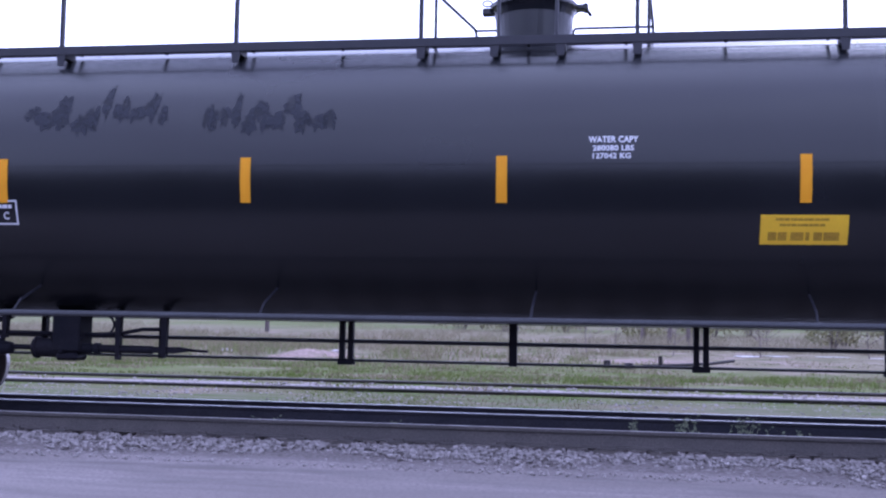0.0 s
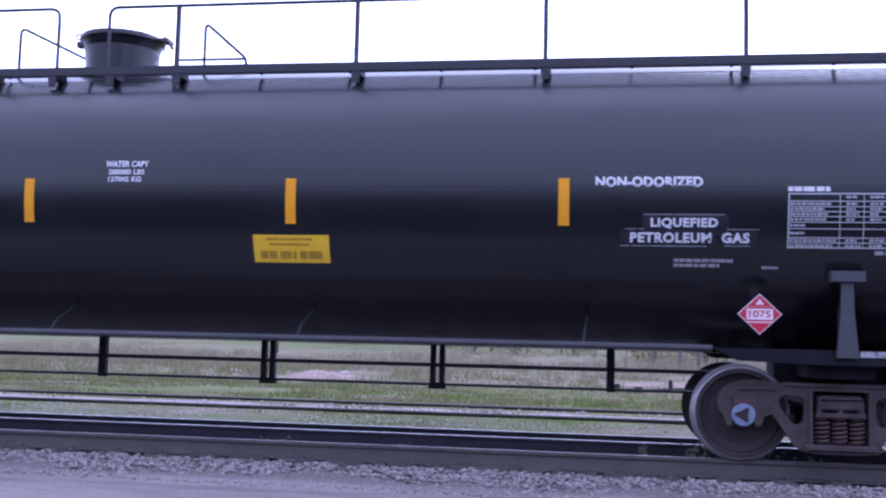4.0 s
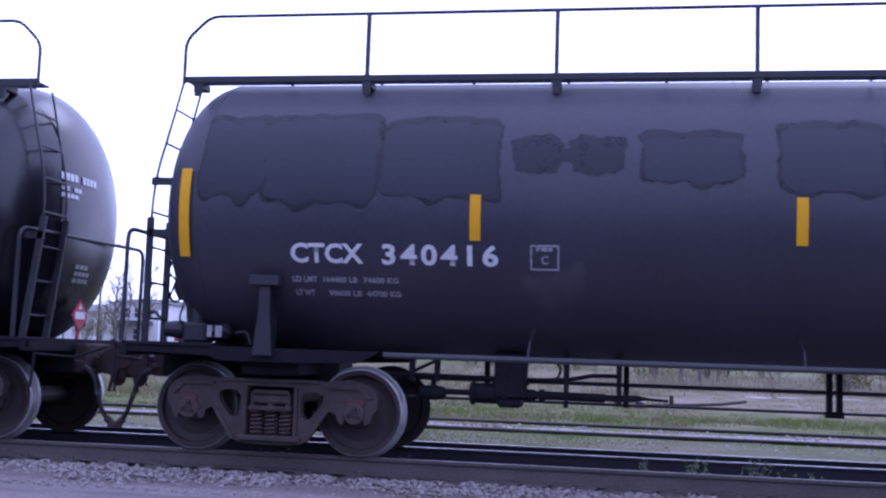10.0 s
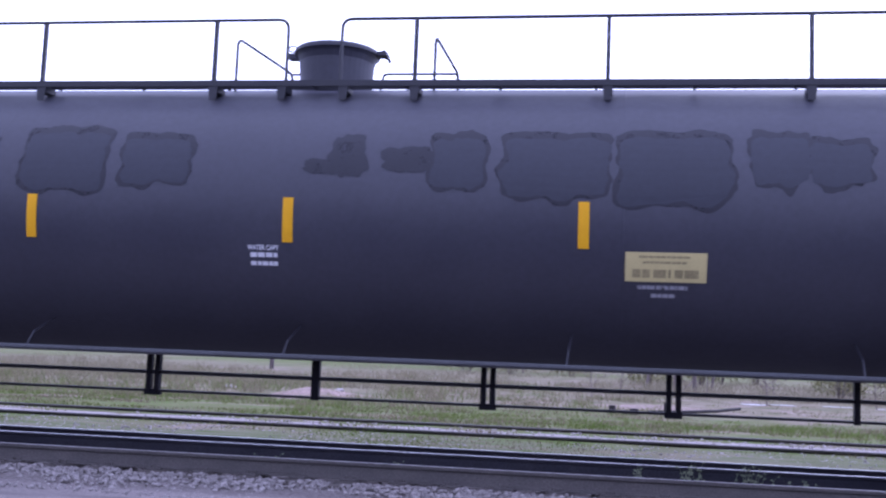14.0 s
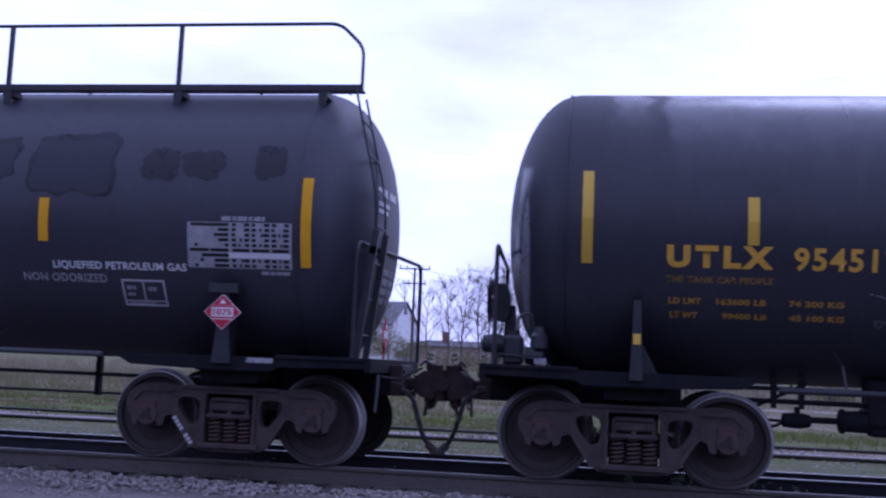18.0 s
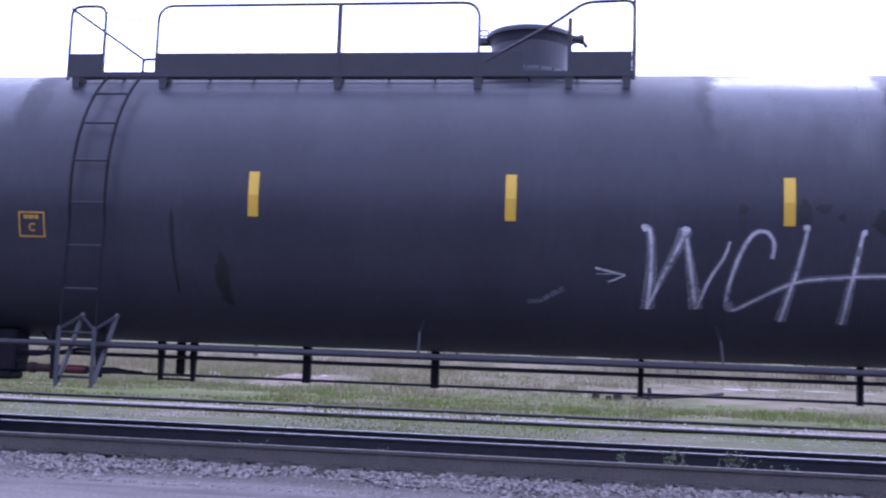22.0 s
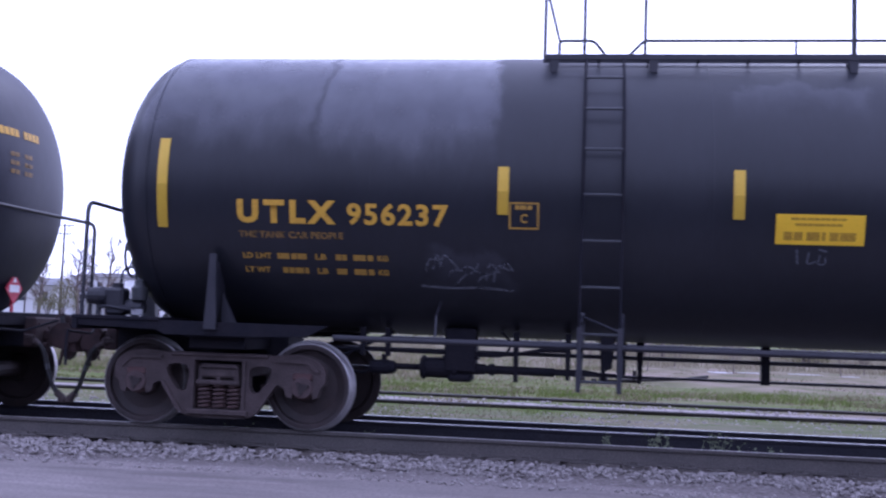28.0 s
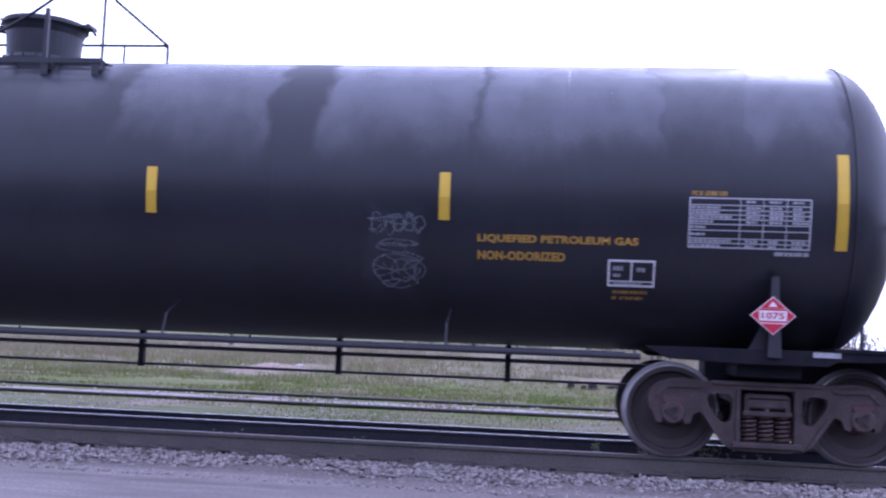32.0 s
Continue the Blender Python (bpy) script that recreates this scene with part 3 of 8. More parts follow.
    for q in (-0.42, 0.42):
        box(bm, q - 0.05, q + 0.05, -0.80, 0.80, 0.38, 0.46, 0.01)
        for s in (-1, 1):
            box(bm, q - 0.03 + (0.05 if q > 0 else -0.05), q + 0.03 + (0.05 if q > 0 else -0.05), s * 0.75 - 0.05, s * 0.75 + 0.05, 0.30, 0.60, 0.01)
    part("brake_beam", bm, CASTING, truck)
    if paint_mark:
        q = paint_mark
        for word in ((0, 1, 2), (4, 5, 6, 7)):
            bm = bmesh.new()
            for i in word:
                t = 0.08 + i * 0.115
                cx, cz = q * (0.37 + 0.23 * t), 0.17 + 0.30 * t
                d = Vector((q * 0.61, 0, 0.79)) * 0.0155
                o = Vector((0.79, 0, -q * 0.61)) * 0.022
                bm.faces.new([bm.verts.new(Vector((cx, -1.0875, cz)) + e) for e in (d + o, d - o, -d - o, -d + o)])
            part("stencil_mark", bm, BOX_TEXT, truck)
    sets = [build_wheelset(truck, q, cap) for q in (-AXLE, AXLE)]
    return truck, sets


# ---------------------------------------------------------------- tank car pieces
def build_tank(car, half, mat, label, power=0.92):
    bm = bmesh.new()
    depth = 0.74
    prof = []
    for i in range(13):
        a = i / 12 * math.pi / 2
        prof.append((-(half - depth) - depth * math.cos(a), max(0.0005, R * math.sin(a) ** power)))
    body = np.linspace(-(half - depth), half - depth, 24)
    prof += [(x, R) for x in body[1:]]
    for i in range(1, 13):
        a = (12 - i) / 12 * math.pi / 2
        prof.append((half - depth + depth * math.cos(a), max(0.0005, R * math.sin(a) ** power)))
    lathe(bm, prof, 96, "x", centre=(0, 0, ZC))
    return part("tank", bm, mat, car, label, smooth=True)


def build_seams(car, xs, mat):
    for x in xs:
        bm = bmesh.new()
        lathe(bm, [(x - 0.012, R - 0.003), (x - 0.008, R + 0.0012), (x + 0.008, R + 0.0012), (x + 0.012, R - 0.003)], 96, "x", centre=(0, 0, ZC))
        part("weld_seam", bm, mat, car, smooth=True)


def build_dome(car, flip, mat):
    """The valve housing on top, with its hinged lid."""
    bm = bmesh.new()
    lathe(bm, [(4.02, 0.50), (4.10, 0.50), (4.115, 0.44), (4.16, 0.415), (4.44, 0.435), (4.50, 0.455), (4.535, 0.475), (4.54, 0.495), (4.575, 0.495), (4.575, 0.40)], 40, "z")
    dome = part("valve_housing", bm, mat, car, "round black valve housing on the tank top", smooth=False)
    bm = bmesh.new()
    lathe(bm, [(4.577, 0.49), (4.60, 0.475), (4.622, 0.36), (4.634, 0.18), (4.638, 0.0005)], 40, "z")
    part("lid", bm, mat, dome)
    bm = bmesh.new()
    box(bm, flip * 0.44, flip * 0.60, -0.07, 0.07, 4.53, 4.59, 0.012)
    rod(bm, (flip * 0.57, -0.10, 4.56), (flip * 0.57, 0.10, 4.56), 0.032, 10)
    rod(bm, (flip * 0.57, 0, 4.56), (flip * 0.63, 0, 4.47), 0.02, 8)
    part("hinge", bm, mat, dome)
    bm = bmesh.new()
    box(bm, -flip * 0.58, -flip * 0.45, -0.05, 0.05, 4.50, 4.58, 0.012)
    tube(bm, [(-flip * (0.52 + 0.055 * math.cos(i / 8 * math.tau)), -0.07, 4.62 + 0.035 * math.sin(i / 8 * math.tau)) for i in range(9)], 0.010, 6)
    part("latch", bm, mat, dome)
    bm = bmesh.new()
    for k in range(20):
        a = k * math.tau / 20
        rod(bm, (0.475 * math.cos(a), 0.475 * math.sin(a), 4.09), (0.475 * math.cos(a), 0.475 * math.sin(a), 4.135), 0.018, 6)
    tagged(part("bolt_ring", bm, mat, dome), kind="stuff")


def build_long_walkway(car, mat, inner, sill):
    """The full-length top walkway of the older cars, with two handrails that open at the housing."""
    bm = bmesh.new()
    box(bm, -9.17, 9.17, -0.972, -0.952, sill, 4.005)
    for k in range(5):
        y = -0.93 + (inner + 0.945) * k / 4
        box(bm, -9.16, 9.16, y - 0.007, y + 0.007, 3.965, 3.99)
    for i in range(19):
        x = -9.0 + i
        box(bm, x - 0.015, x + 0.015, -0.95, inner, 3.95, 3.974)
    walkway = part("walkway", bm, mat, car, "narrow black steel walkway along the tank top")
    posts = [1.11, 3.12, 5.12, 7.12]
    for s in (-1, 1):
        bm = bmesh.new()
        tube(bm, rounded([(s * 0.30, -0.94, 3.94), (s * 0.30, -0.94, 4.68), (s * 8.90, -0.94, 4.68), (s * 9.17, -0.94, 4.42), (s * 9.17, -0.94, 3.93)], 0.11), 0.019)
        part("handrail", bm, mat, walkway)
        for x in posts:
            bm = bmesh.new()
            box(bm, s * x - 0.022, s * x + 0.022, -0.965, -0.925, 3.96, 4.68)
            part("handrail_post", bm, mat, walkway)
        # a bent grab bar over the tank top each side of the housing, and a low one out to it
        near, far = (-1.03, -0.72) if s < 0 else (1.24, 1.33)
        bm = bmesh.new()
        tube(bm, rounded([(near, -0.5, 3.95), (near, -0.5, 4.62), (far, 0.6, 4.50), (far, 0.6, 3.96)], 0.10), 0.018)
        part("grab_bar", bm, mat, walkway)
        bm = bmesh.new()
        tube(bm, rounded([(s * 0.36, 0.6, 4.10), (s * 0.42, 0.6, 4.50), (far, 0.6, 4.50)], 0.05), 0.016)
        part("low_grab_bar", bm, mat, walkway)
    for x in [-9.0, -7.12, -5.12, -3.12, -1.11, -0.34, 0.34, 1.11, 3.12, 5.12, 7.12, 8.75]:
        bm = bmesh.new()
        plate(bm, [(x - 0.055, 3.95), (x + 0.055, 3.95), (x + 0.035, 3.79), (x - 0.035, 3.79)], [], -0.965, -0.945)
        box(bm, x - 0.03, x + 0.05, -0.945, -0.72, 3.88, 3.955, 0.006)
        part("walkway_bracket", bm, mat, walkway)
    return walkway


def build_short_platform(car, mat, toe, dx=0.0):
    """The short top platform of the newer cars between the side ladder and the housing."""
    bm = bmesh.new()
    box(bm, -5.0, 1.12, -0.972, -0.952, 3.89, 3.945)
    for y in (-0.86, -0.77, -0.68, -0.59, -0.50):
        box(bm, -5.0, 1.12, y - 0.008, y + 0.008, 3.91, 3.943)
    for i in range(13):
        x = -4.95 + i * 0.5
        box(bm, x - 0.008, x + 0.008, -0.952, -0.495, 3.907, 3.927)
    platform = part("platform", bm, mat, car, "short black steel platform beside the valve housing")
    platform.matrix_basis = pose(dx, 0, 0)
    if toe:
        for a, b in ((-4.98, -4.60), (-3.99, 0.0), (0.45, 1.10)):
            bm = bmesh.new()
            box(bm, a, b, -0.967, -0.957, 3.946, 4.15)
            part("toe_board", bm, mat, platform)
    bm = bmesh.new()
    tube(bm, rounded([(-3.99, -0.955, 3.90), (-3.99, -0.955, 4.68), (-0.47, -0.955, 4.68), (-0.47, -0.955, 3.90)], 0.18), 0.017)
    part("handrail", bm, mat, platform)
    bm = bmesh.new()
    tube(bm, rounded([(-5.0, -0.955, 3.86), (-5.0, -0.955, 4.685), (-4.60, -0.955, 4.685), (-4.60, -0.955, 3.95)], 0.12), 0.018)
    rod(bm, (-5.0, -0.955, 4.66), (-4.90, 0.70, 4.55), 0.016)
    part("handrail", bm, mat, platform)
    bm = bmesh.new()
    tube(bm, rounded([(-0.40, -0.955, 4.05), (0.30, -0.955, 4.45), (0.62, -0.955, 4.67), (1.12, -0.955, 4.685), (1.12, -0.955, 3.86)], 0.10), 0.018)
    rod(bm, (1.12, -0.955, 4.68), (1.18, 0.70, 4.55), 0.018)
    part("handrail", bm, mat, platform)
    # the low rail on the far edge, open at the ladder
    for pts in ([(-4.90, 0.70, 3.90), (-4.90, 0.70, 4.55), (-4.50, 0.70, 4.55), (-4.36, 0.70, 4.38), (-4.36, 0.70, 3.90)],
                [(-4.10, 0.70, 3.90), (-4.10, 0.70, 4.36), (-3.92, 0.70, 4.55), (1.18, 0.70, 4.55), (1.18, 0.70, 3.90)]):
        bm = bmesh.new()
        tube(bm, rounded(pts, 0.05), 0.018)
        part("far_rail", bm, mat, platform)
    for x in (-2.2, -0.62, 0.62):
        bm = bmesh.new()
        rod(bm, (x, 0.70, 3.90), (x, 0.70, 4.55), 0.015, 6)
        part("far_post", bm, mat, platform)
    for x in (-1.96, 0.47):
        bm = bmesh.new()
        box(bm, x - 0.022, x + 0.022, -0.975, -0.935, 3.88, 4.68 if x < 0 else 4.5)
        part("handrail_post", bm, mat, platform)
    bm = bmesh.new()
    pts = [(-4.60 + 0.6 * i / 8, -0.955, 4.62 - 0.10 * math.sin(i / 8 * math.pi)) for i in range(9)]
    tube(bm, pts, 0.007, 5)
    part("safety_chain", bm, mat, platform)
    for x in (-4.9, -3.9, -1.96, -0.47, 0.47, 1.05):
        bm = bmesh.new()
        plate(bm, [(x - 0.05, 3.905), (x + 0.05, 3.905), (x + 0.035, 3.76), (x - 0.035, 3.76)], [], -0.965, -0.945)
        box(bm, x - 0.03, x + 0.03, -0.945, -0.70, 3.83, 3.905, 0.006)
        part("platform_bracket", bm, mat, platform)


def build_side_ladder(car, x, mat, foot):
    """A ladder that hugs the tank side from below the sill to the platform."""
    w = 0.188
    path = [(-1.66, 0.56), (-1.64, 1.6)]
    for i in range(13):
        a = radians(-12 + i * 5.6)
        path.append((-(R + 0.11) * math.cos(a), ZC + (R + 0.11) * math.sin(a)))
    path.append((-0.96, 3.93))
    for s in (-1, 1):
        bm = bmesh.new()
        tube(bm, [(x + s * w, y, z) for y, z in path], 0.015, 6)
        part("ladder_rail", bm, DARK_STEEL, car)
    length = [0.0]
    for a, b in zip(path, path[1:]):
        length.append(length[-1] + math.hypot(b[0] - a[0], b[1] - a[1]))
    d = 0.10
    while d < length[-1]:
        y, z = np.interp(d, length, [p[0] for p in path]), np.interp(d, length, [p[1] for p in path])
        bm = bmesh.new()
        rod(bm, (x - w, y, z), (x + w, y, z), 0.014, 6)
        part("ladder_rung", bm, mat, car)
        d += 0.44
    # flat bar struts from the ladder's foot up to the tank, and a slanting brace
    for s in (-1, 1):
        bm = bmesh.new()
        tube(bm, [(x + s * w, -1.64, 0.60), (x + s * w + 0.02, -1.46, 0.92), (x + s * w + 0.03, -1.24, 1.30)], 0.026, 6)
        part("ladder_strut", bm, foot, car)
        bm = bmesh.new()
        rod(bm, (x + s * w, -1.65, 1.14), (x + s * w + 0.02, -1.24, 1.28), 0.020, 6)
        part("ladder_bracket", bm, foot, car)
        bm = bmesh.new()
        box(bm, x + s * w - 0.022, x + s * w + 0.022, -1.680, -1.668, 0.56, 1.16, 0.004)
        part("ladder_foot", bm, foot, car)
    bm = bmesh.new()
    tube(bm, [(x - w + 0.03, -1.26, 1.27), (x + w - 0.01, -1.66, 1.13)], 0.016, 6)
    part("ladder_brace", bm, foot, car, "slanting ladder brace")
    bm = bmesh.new()
    plate(bm, [(x + 0.02, 1.08), (x + 0.16, 1.08), (x + 0.13, 0.78), (x + 0.04, 0.74)], [], -1.30, -1.27)
    part("step_hanger", bm, DARK_STEEL, car)


def build_side_pipe(car, x0, x1, brackets, z, mat):
    for s in (-1, 1):
        bm = bmesh.new()
        tube(bm, [(x0, s * 1.50, z), (x1, s * 1.50, z)], 0.030, 10)
        part("side_handrail", bm, PIPE if mat else STEEL, car, "pipe handrail along the tank's lower side")
        for x in brackets:
            bm = bmesh.new()
            a = math.asin((1.38 - ZC) / R)
            top = Vector((x + 0.02 * (1 if mat else -1), s * (R * math.cos(a) + 0.01), 1.38))
            tube(bm, [top, Vector((x + 0.01 * (1 if mat else -1), s * 1.36, 1.22)), Vector((x, s * 1.48, z + 0.01))], 0.013, 6)
            part("pipe_bracket", bm, STEEL, car)


def build_centre_rigging(car, x0, x1, zs, hangers, doubles, wide):
    for z in zs:
        bm = bmesh.new()
        rod(bm, (x0, 0.35, z), (x1, 0.35, z), 0.024 if z == zs[0] else 0.017, 8)
        part("brake_pipe", bm, STEEL, car)
    for x in hangers:
        for k in ((-0.052, 0.052) if x in doubles else (0,)):
            w = 0.045 if x in wide else 0.03
            bm = bmesh.new()
            box(bm, x + k - w, x + k + w, 0.31, 0.39, zs[1] - 0.03, 1.10)
            part("pipe_hanger", bm, DARK_STEEL, car)
        if x in doubles:
            bm = bmesh.new()
            box(bm, x - 0.095, x + 0.095, 0.30, 0.40, zs[1] - 0.05, zs[1] + 0.02, 0.004)
            part("hanger_link", bm, DARK_STEEL, car)


def build_lever_frame(car, x):
    """A hanging frame for the brake lever: two tapered posts, a cross link and the lever between them."""
    for q in (-0.20, 0.20):
        bm = bmesh.new()
        plate(bm, [(x + q - 0.045, 1.10), (x + q + 0.045, 1.10), (x + q + 0.02, 0.58), (x + q - 0.02, 0.58)], [], 0.30, 0.36)
        part("frame_post", bm, DARK_STEEL, car)
    bm = bmesh.new()
    rod(bm, (x - 0.20, 0.33, 0.60), (x + 0.20, 0.33, 0.60), 0.012, 6)
    part("frame_link", bm, DARK_STEEL, car)
    bm = bmesh.new()
    plate(bm, [(x - 0.05, 1.10), (x + 0.05, 1.10), (x + 0.05, 0.68), (x + 0.02, 0.64), (x - 0.02, 0.64), (x - 0.05, 0.68)], [], 0.42, 0.46)
    part("brake_lever", bm, DARK_STEEL, car)


def build_brake_gear(car, x, kind):
    """Control valve, brake cylinder with its flanges, slack adjuster, rods and hangers under the belly."""
    bm = bmesh.new()
    box(bm, x - 0.165, x + 0.165, -0.62, -0.30, 0.66, 1.12, 0.02)
    box(bm, x - 0.13, x + 0.13, -0.60, -0.32, 0.56, 0.66, 0.03)
    box(bm, x - 0.19, x + 0.19, -0.60, -0.34, 0.80, 0.83, 0.008)
    part("control_valve", bm, DARK_STEEL, car)
    y = -0.50
    bm = bmesh.new()
    lathe(bm, [(-0.44, 0.03), (-0.42, 0.105), (-0.40, 0.125), (-0.375, 0.125), (-0.36, 0.105), (-0.24, 0.110), (-0.10, 0.110), (-0.06, 0.125), (-0.03, 0.125), (-0.01, 0.07), (0.26, 0.055), (0.28, 0.03)], 18, "x", centre=(x, y, 0.70))
    part("brake_cylinder", bm, DARK_STEEL, car)
    bm = bmesh.new()
    lathe(bm, [(-0.15, 0.035), (-0.14, 0.07), (-0.03, 0.08), (0.03, 0.08), (0.12, 0.065), (0.14, 0.035)], 14, "x", centre=(x - 0.82, y, 0.685))
    rod(bm, (x - 0.70, y, 0.70), (x - 0.42, y, 0.70), 0.030, 8)
    rod(bm, (x - 0.82, y, 0.74), (x - 0.82, y, 0.82), 0.03, 8)
    part("retainer_valve", bm, DARK_STEEL, car)
    bm = bmesh.new()
    rod(bm, (x + 0.26, y, 0.70), (x + 0.98, y, 0.695), 0.045, 12)
    rod(bm, (x + 0.30, y, 0.70), (x + 0.36, y, 0.70), 0.062, 12)
    part("slack_adjuster", bm, RUST if kind else DARK_STEEL, car, "slack adjuster sleeve")
    if kind:
        bm = bmesh.new()
        rod(bm, (x + 0.74, y, 0.697), (x + 0.96, y, 0.695), 0.049, 12)
        part("adjuster_sleeve", bm, RED_SLEEVE, car, "faded red slack adjuster sleeve")
    bm = bmesh.new()
    tube(bm, [(x - 1.4, y, 0.87), (x - 0.8, y, 0.865), (x + 0.3, y, 0.855), (x + 0.6, y, 0.87), (x + 0.85, y, 0.92), (x + 1.15, y, 0.925)], 0.022, 8)
    part("brake_rod", bm, DARK_STEEL, car)
    bm = bmesh.new()
    rod(bm, (x - 1.25, y, 0.80), (x - 0.72, y, 1.06), 0.018, 8)
    part("brake_rod", bm, DARK_STEEL, car)
    bm = bmesh.new()
    tube(bm, rounded([(x - 1.28, y, 0.70), (x - 1.14, y, 0.62), (x - 1.02, y, 0.62), (x - 0.95, y, 0.68)], 0.07), 0.016)
    part("brake_pipe", bm, DARK_STEEL, car)
    bm = bmesh.new()
    tube(bm, rounded([(x + 0.17, y, 0.84), (x + 0.46, y, 0.84), (x + 0.54, y, 0.98), (x + 0.42, y, 1.10)], 0.10), 0.014)
    part("brake_pipe", bm, DARK_STEEL, car)
    for dx, h in ((-0.78, 0.80), (-1.05, 0.80), (0.58, 0.58), (1.12, 0.62)):
        bm = bmesh.new()
        plate(bm, [(x + dx - 0.032, 1.10), (x + dx + 0.032, 1.10), (x + dx + 0.022, h), (x + dx - 0.022, h)], [], y - 0.05, y + 0.03)
        part("brake_lever", bm, DARK_STEEL, car)
    bm = bmesh.new()
    plate(bm, [(x + 0.98, 0.73), (x + 1.30, 0.735), (x + 1.42, 0.715), (x + 1.42, 0.69), (x + 1.22, 0.66), (x + 0.98, 0.665)], [], y - 0.03, y + 0.03)
    part("hand_brake_lever", bm, DARK_STEEL, car)
    bm = bmesh.new()
    tube(bm, [(x + 1.40, y, 0.70), (x + 1.62, y, 0.69)], 0.016, 6)
    part("brake_rod", bm, DARK_STEEL, car)


def build_end(car, s, half_truck, half_len, style, hub, post=None, handle=False):
    """One end of a car: stub sill, bolster, jacking pads, deck, coupler, hoses, end rails. s: -1 front, +1 back."""
    t = s * half_truck
    end = s * (half_len - 0.53)
    bm = bmesh.new()
    box(bm, min(t - s * 0.5, end), max(t - s * 0.5, end), -0.28, 0.28, 0.74, 1.08, 0.012)
    part("stub_sill", bm, DARK_STEEL, car)
    bm = bmesh.new()
    for q in (-1, 1):
        y0, y1 = sorted((q * 1.36, q * 1.30))
        plate(bm, [(t - s * 1.20, 1.09), (t - s * 0.98, 0.975), (t - s * 0.40, 0.955), (t + s * 0.50, 0.955), (t + s * 0.58, 1.00), (end, 1.02), (end, 1.10)], [], y0, y1)
    box(bm, min(t - s * 0.30, t + s * 0.30), max(t - s * 0.30, t + s * 0.30), -1.34, 1.34, 0.94, 1.06, 0.01)
    box(bm, t - 0.30, t + 0.30, -1.15, 1.15, 0.82, 0.94, 0.01)
    part("bolster", bm, DARK_STEEL, car)
    bm = bmesh.new()
    box(bm, min(t + s * 0.55, end), max(t + s * 0.55, end), -1.38, 1.38, 1.085, 1.125, 0.006)
    box(bm, min(end, end - s * 0.06), max(end, end - s * 0.06), -1.38, 1.38, 0.98, 1.085, 0.006)
    part("end_deck", bm, DARK_STEEL, car)
    for q in (-1, 1):
        bm = bmesh.new()
        y = q * 1.395
        if style == "pad":
            plate(bm, [(t - 0.055, 1.72), (t + 0.055, 1.72), (t + 0.06, 1.45), (t + 0.10, 1.02), (t - 0.10, 1.02), (t - 0.06, 1.45)], [], y - 0.025, y + 0.025)
            box(bm, t - 0.02, t + 0.02, min(y, y - q * 0.35), max(y, y - q * 0.35), 1.05, 1.80)
            box(bm, t - 0.155, t + 0.155, y - 0.07, y + 0.07, 1.72, 1.82, 0.006)
        else:
            plate(bm, [(t - 0.035, 1.78), (t + 0.035, 1.78), (t + 0.045, 1.45), (t + 0.065, 1.02), (t - 0.065, 1.02), (t - 0.045, 1.45)], [], y - 0.02, y + 0.02)
            plate(bm, [(t - s * 0.05, 1.40), (t - s * 0.22, 1.06), (t - s * 0.05, 1.06)], [], y - 0.02 - q * 0.2, y + 0.02 - q * 0.2)
            box(bm, t - 0.02, t + 0.02, min(y, y - q * 0.35), max(y, y - q * 0.35), 1.05, 1.70)
        part("jacking_post", bm, post or STEEL, car)
    # coupler with knuckle, striker and uncoupling lever
    c = s * half_len

    def span(a, b):
        return min(c - s * a, c - s * b), max(c - s * a, c - s * b)

    bm = bmesh.new()
    box(bm, min(end, c - s * 0.24), max(end, c - s * 0.24), -0.09, 0.09, 0.81, 0.94, 0.02)
    plate(bm, [(c - s * 0.30, 0.80), (c - s * 0.22, 0.74), (c - s * 0.08, 0.72), (c - s * 0.05, 0.78), (c - s * 0.05, 0.98), (c - s * 0.09, 1.03), (c - s * 0.20, 1.02), (c - s * 0.30, 0.95)], [], -0.17, 0.15)
    rod(bm, (c - s * 0.03, -s * 0.07, 0.70), (c - s * 0.03, -s * 0.07, 1.04), 0.085, 12)
    rod(bm, (c - s * 0.03, -s * 0.07, 1.04), (c - s * 0.03, -s * 0.07, 1.09), 0.035, 8)
    plate(bm, [(c - s * 0.10, 0.80), (c + s * 0.06, 0.82), (c + s * 0.10, 0.88), (c + s * 0.06, 0.95), (c - s * 0.10, 0.97)], [], -s * 0.14 - 0.05, -s * 0.14 + 0.05)
    coupler = part("coupler", bm, RUST, car, "rust-brown knuckle coupler")
    bm = bmesh.new()
    box(bm, *span(0.19, 0.07), -0.05, 0.07, 1.025, 1.10, 0.015)
    tube(bm, [(c - s * 0.14, -0.02, 1.09), (c - s * 0.19, -0.10, 1.13), (c - s * 0.24, -0.16, 1.08)], 0.014, 6)
    part("lock_lifter", bm, RUST, coupler)
    bm = bmesh.new()
    plate(bm, [(c - s * 0.20, 0.74), (c - s * 0.06, 0.72), (c - s * 0.08, 0.64), (c - s * 0.13, 0.60), (c - s * 0.18, 0.66)], [], -0.07, 0.06)
    rod(bm, (c - s * 0.14, -0.14, 0.72), (c - s * 0.17, -0.15, 0.54), 0.020, 6)
    part("lower_lock", bm, RUST, coupler)
    bm = bmesh.new()
    box(bm, min(end - s * 0.02, end + s * 0.12), max(end - s * 0.02, end + s * 0.12), -0.30, 0.30, 0.74, 1.08, 0.02)
    box(bm, min(end, end + s * 0.20), max(end, end + s * 0.20), -0.16, 0.16, 0.74, 0.79, 0.01)
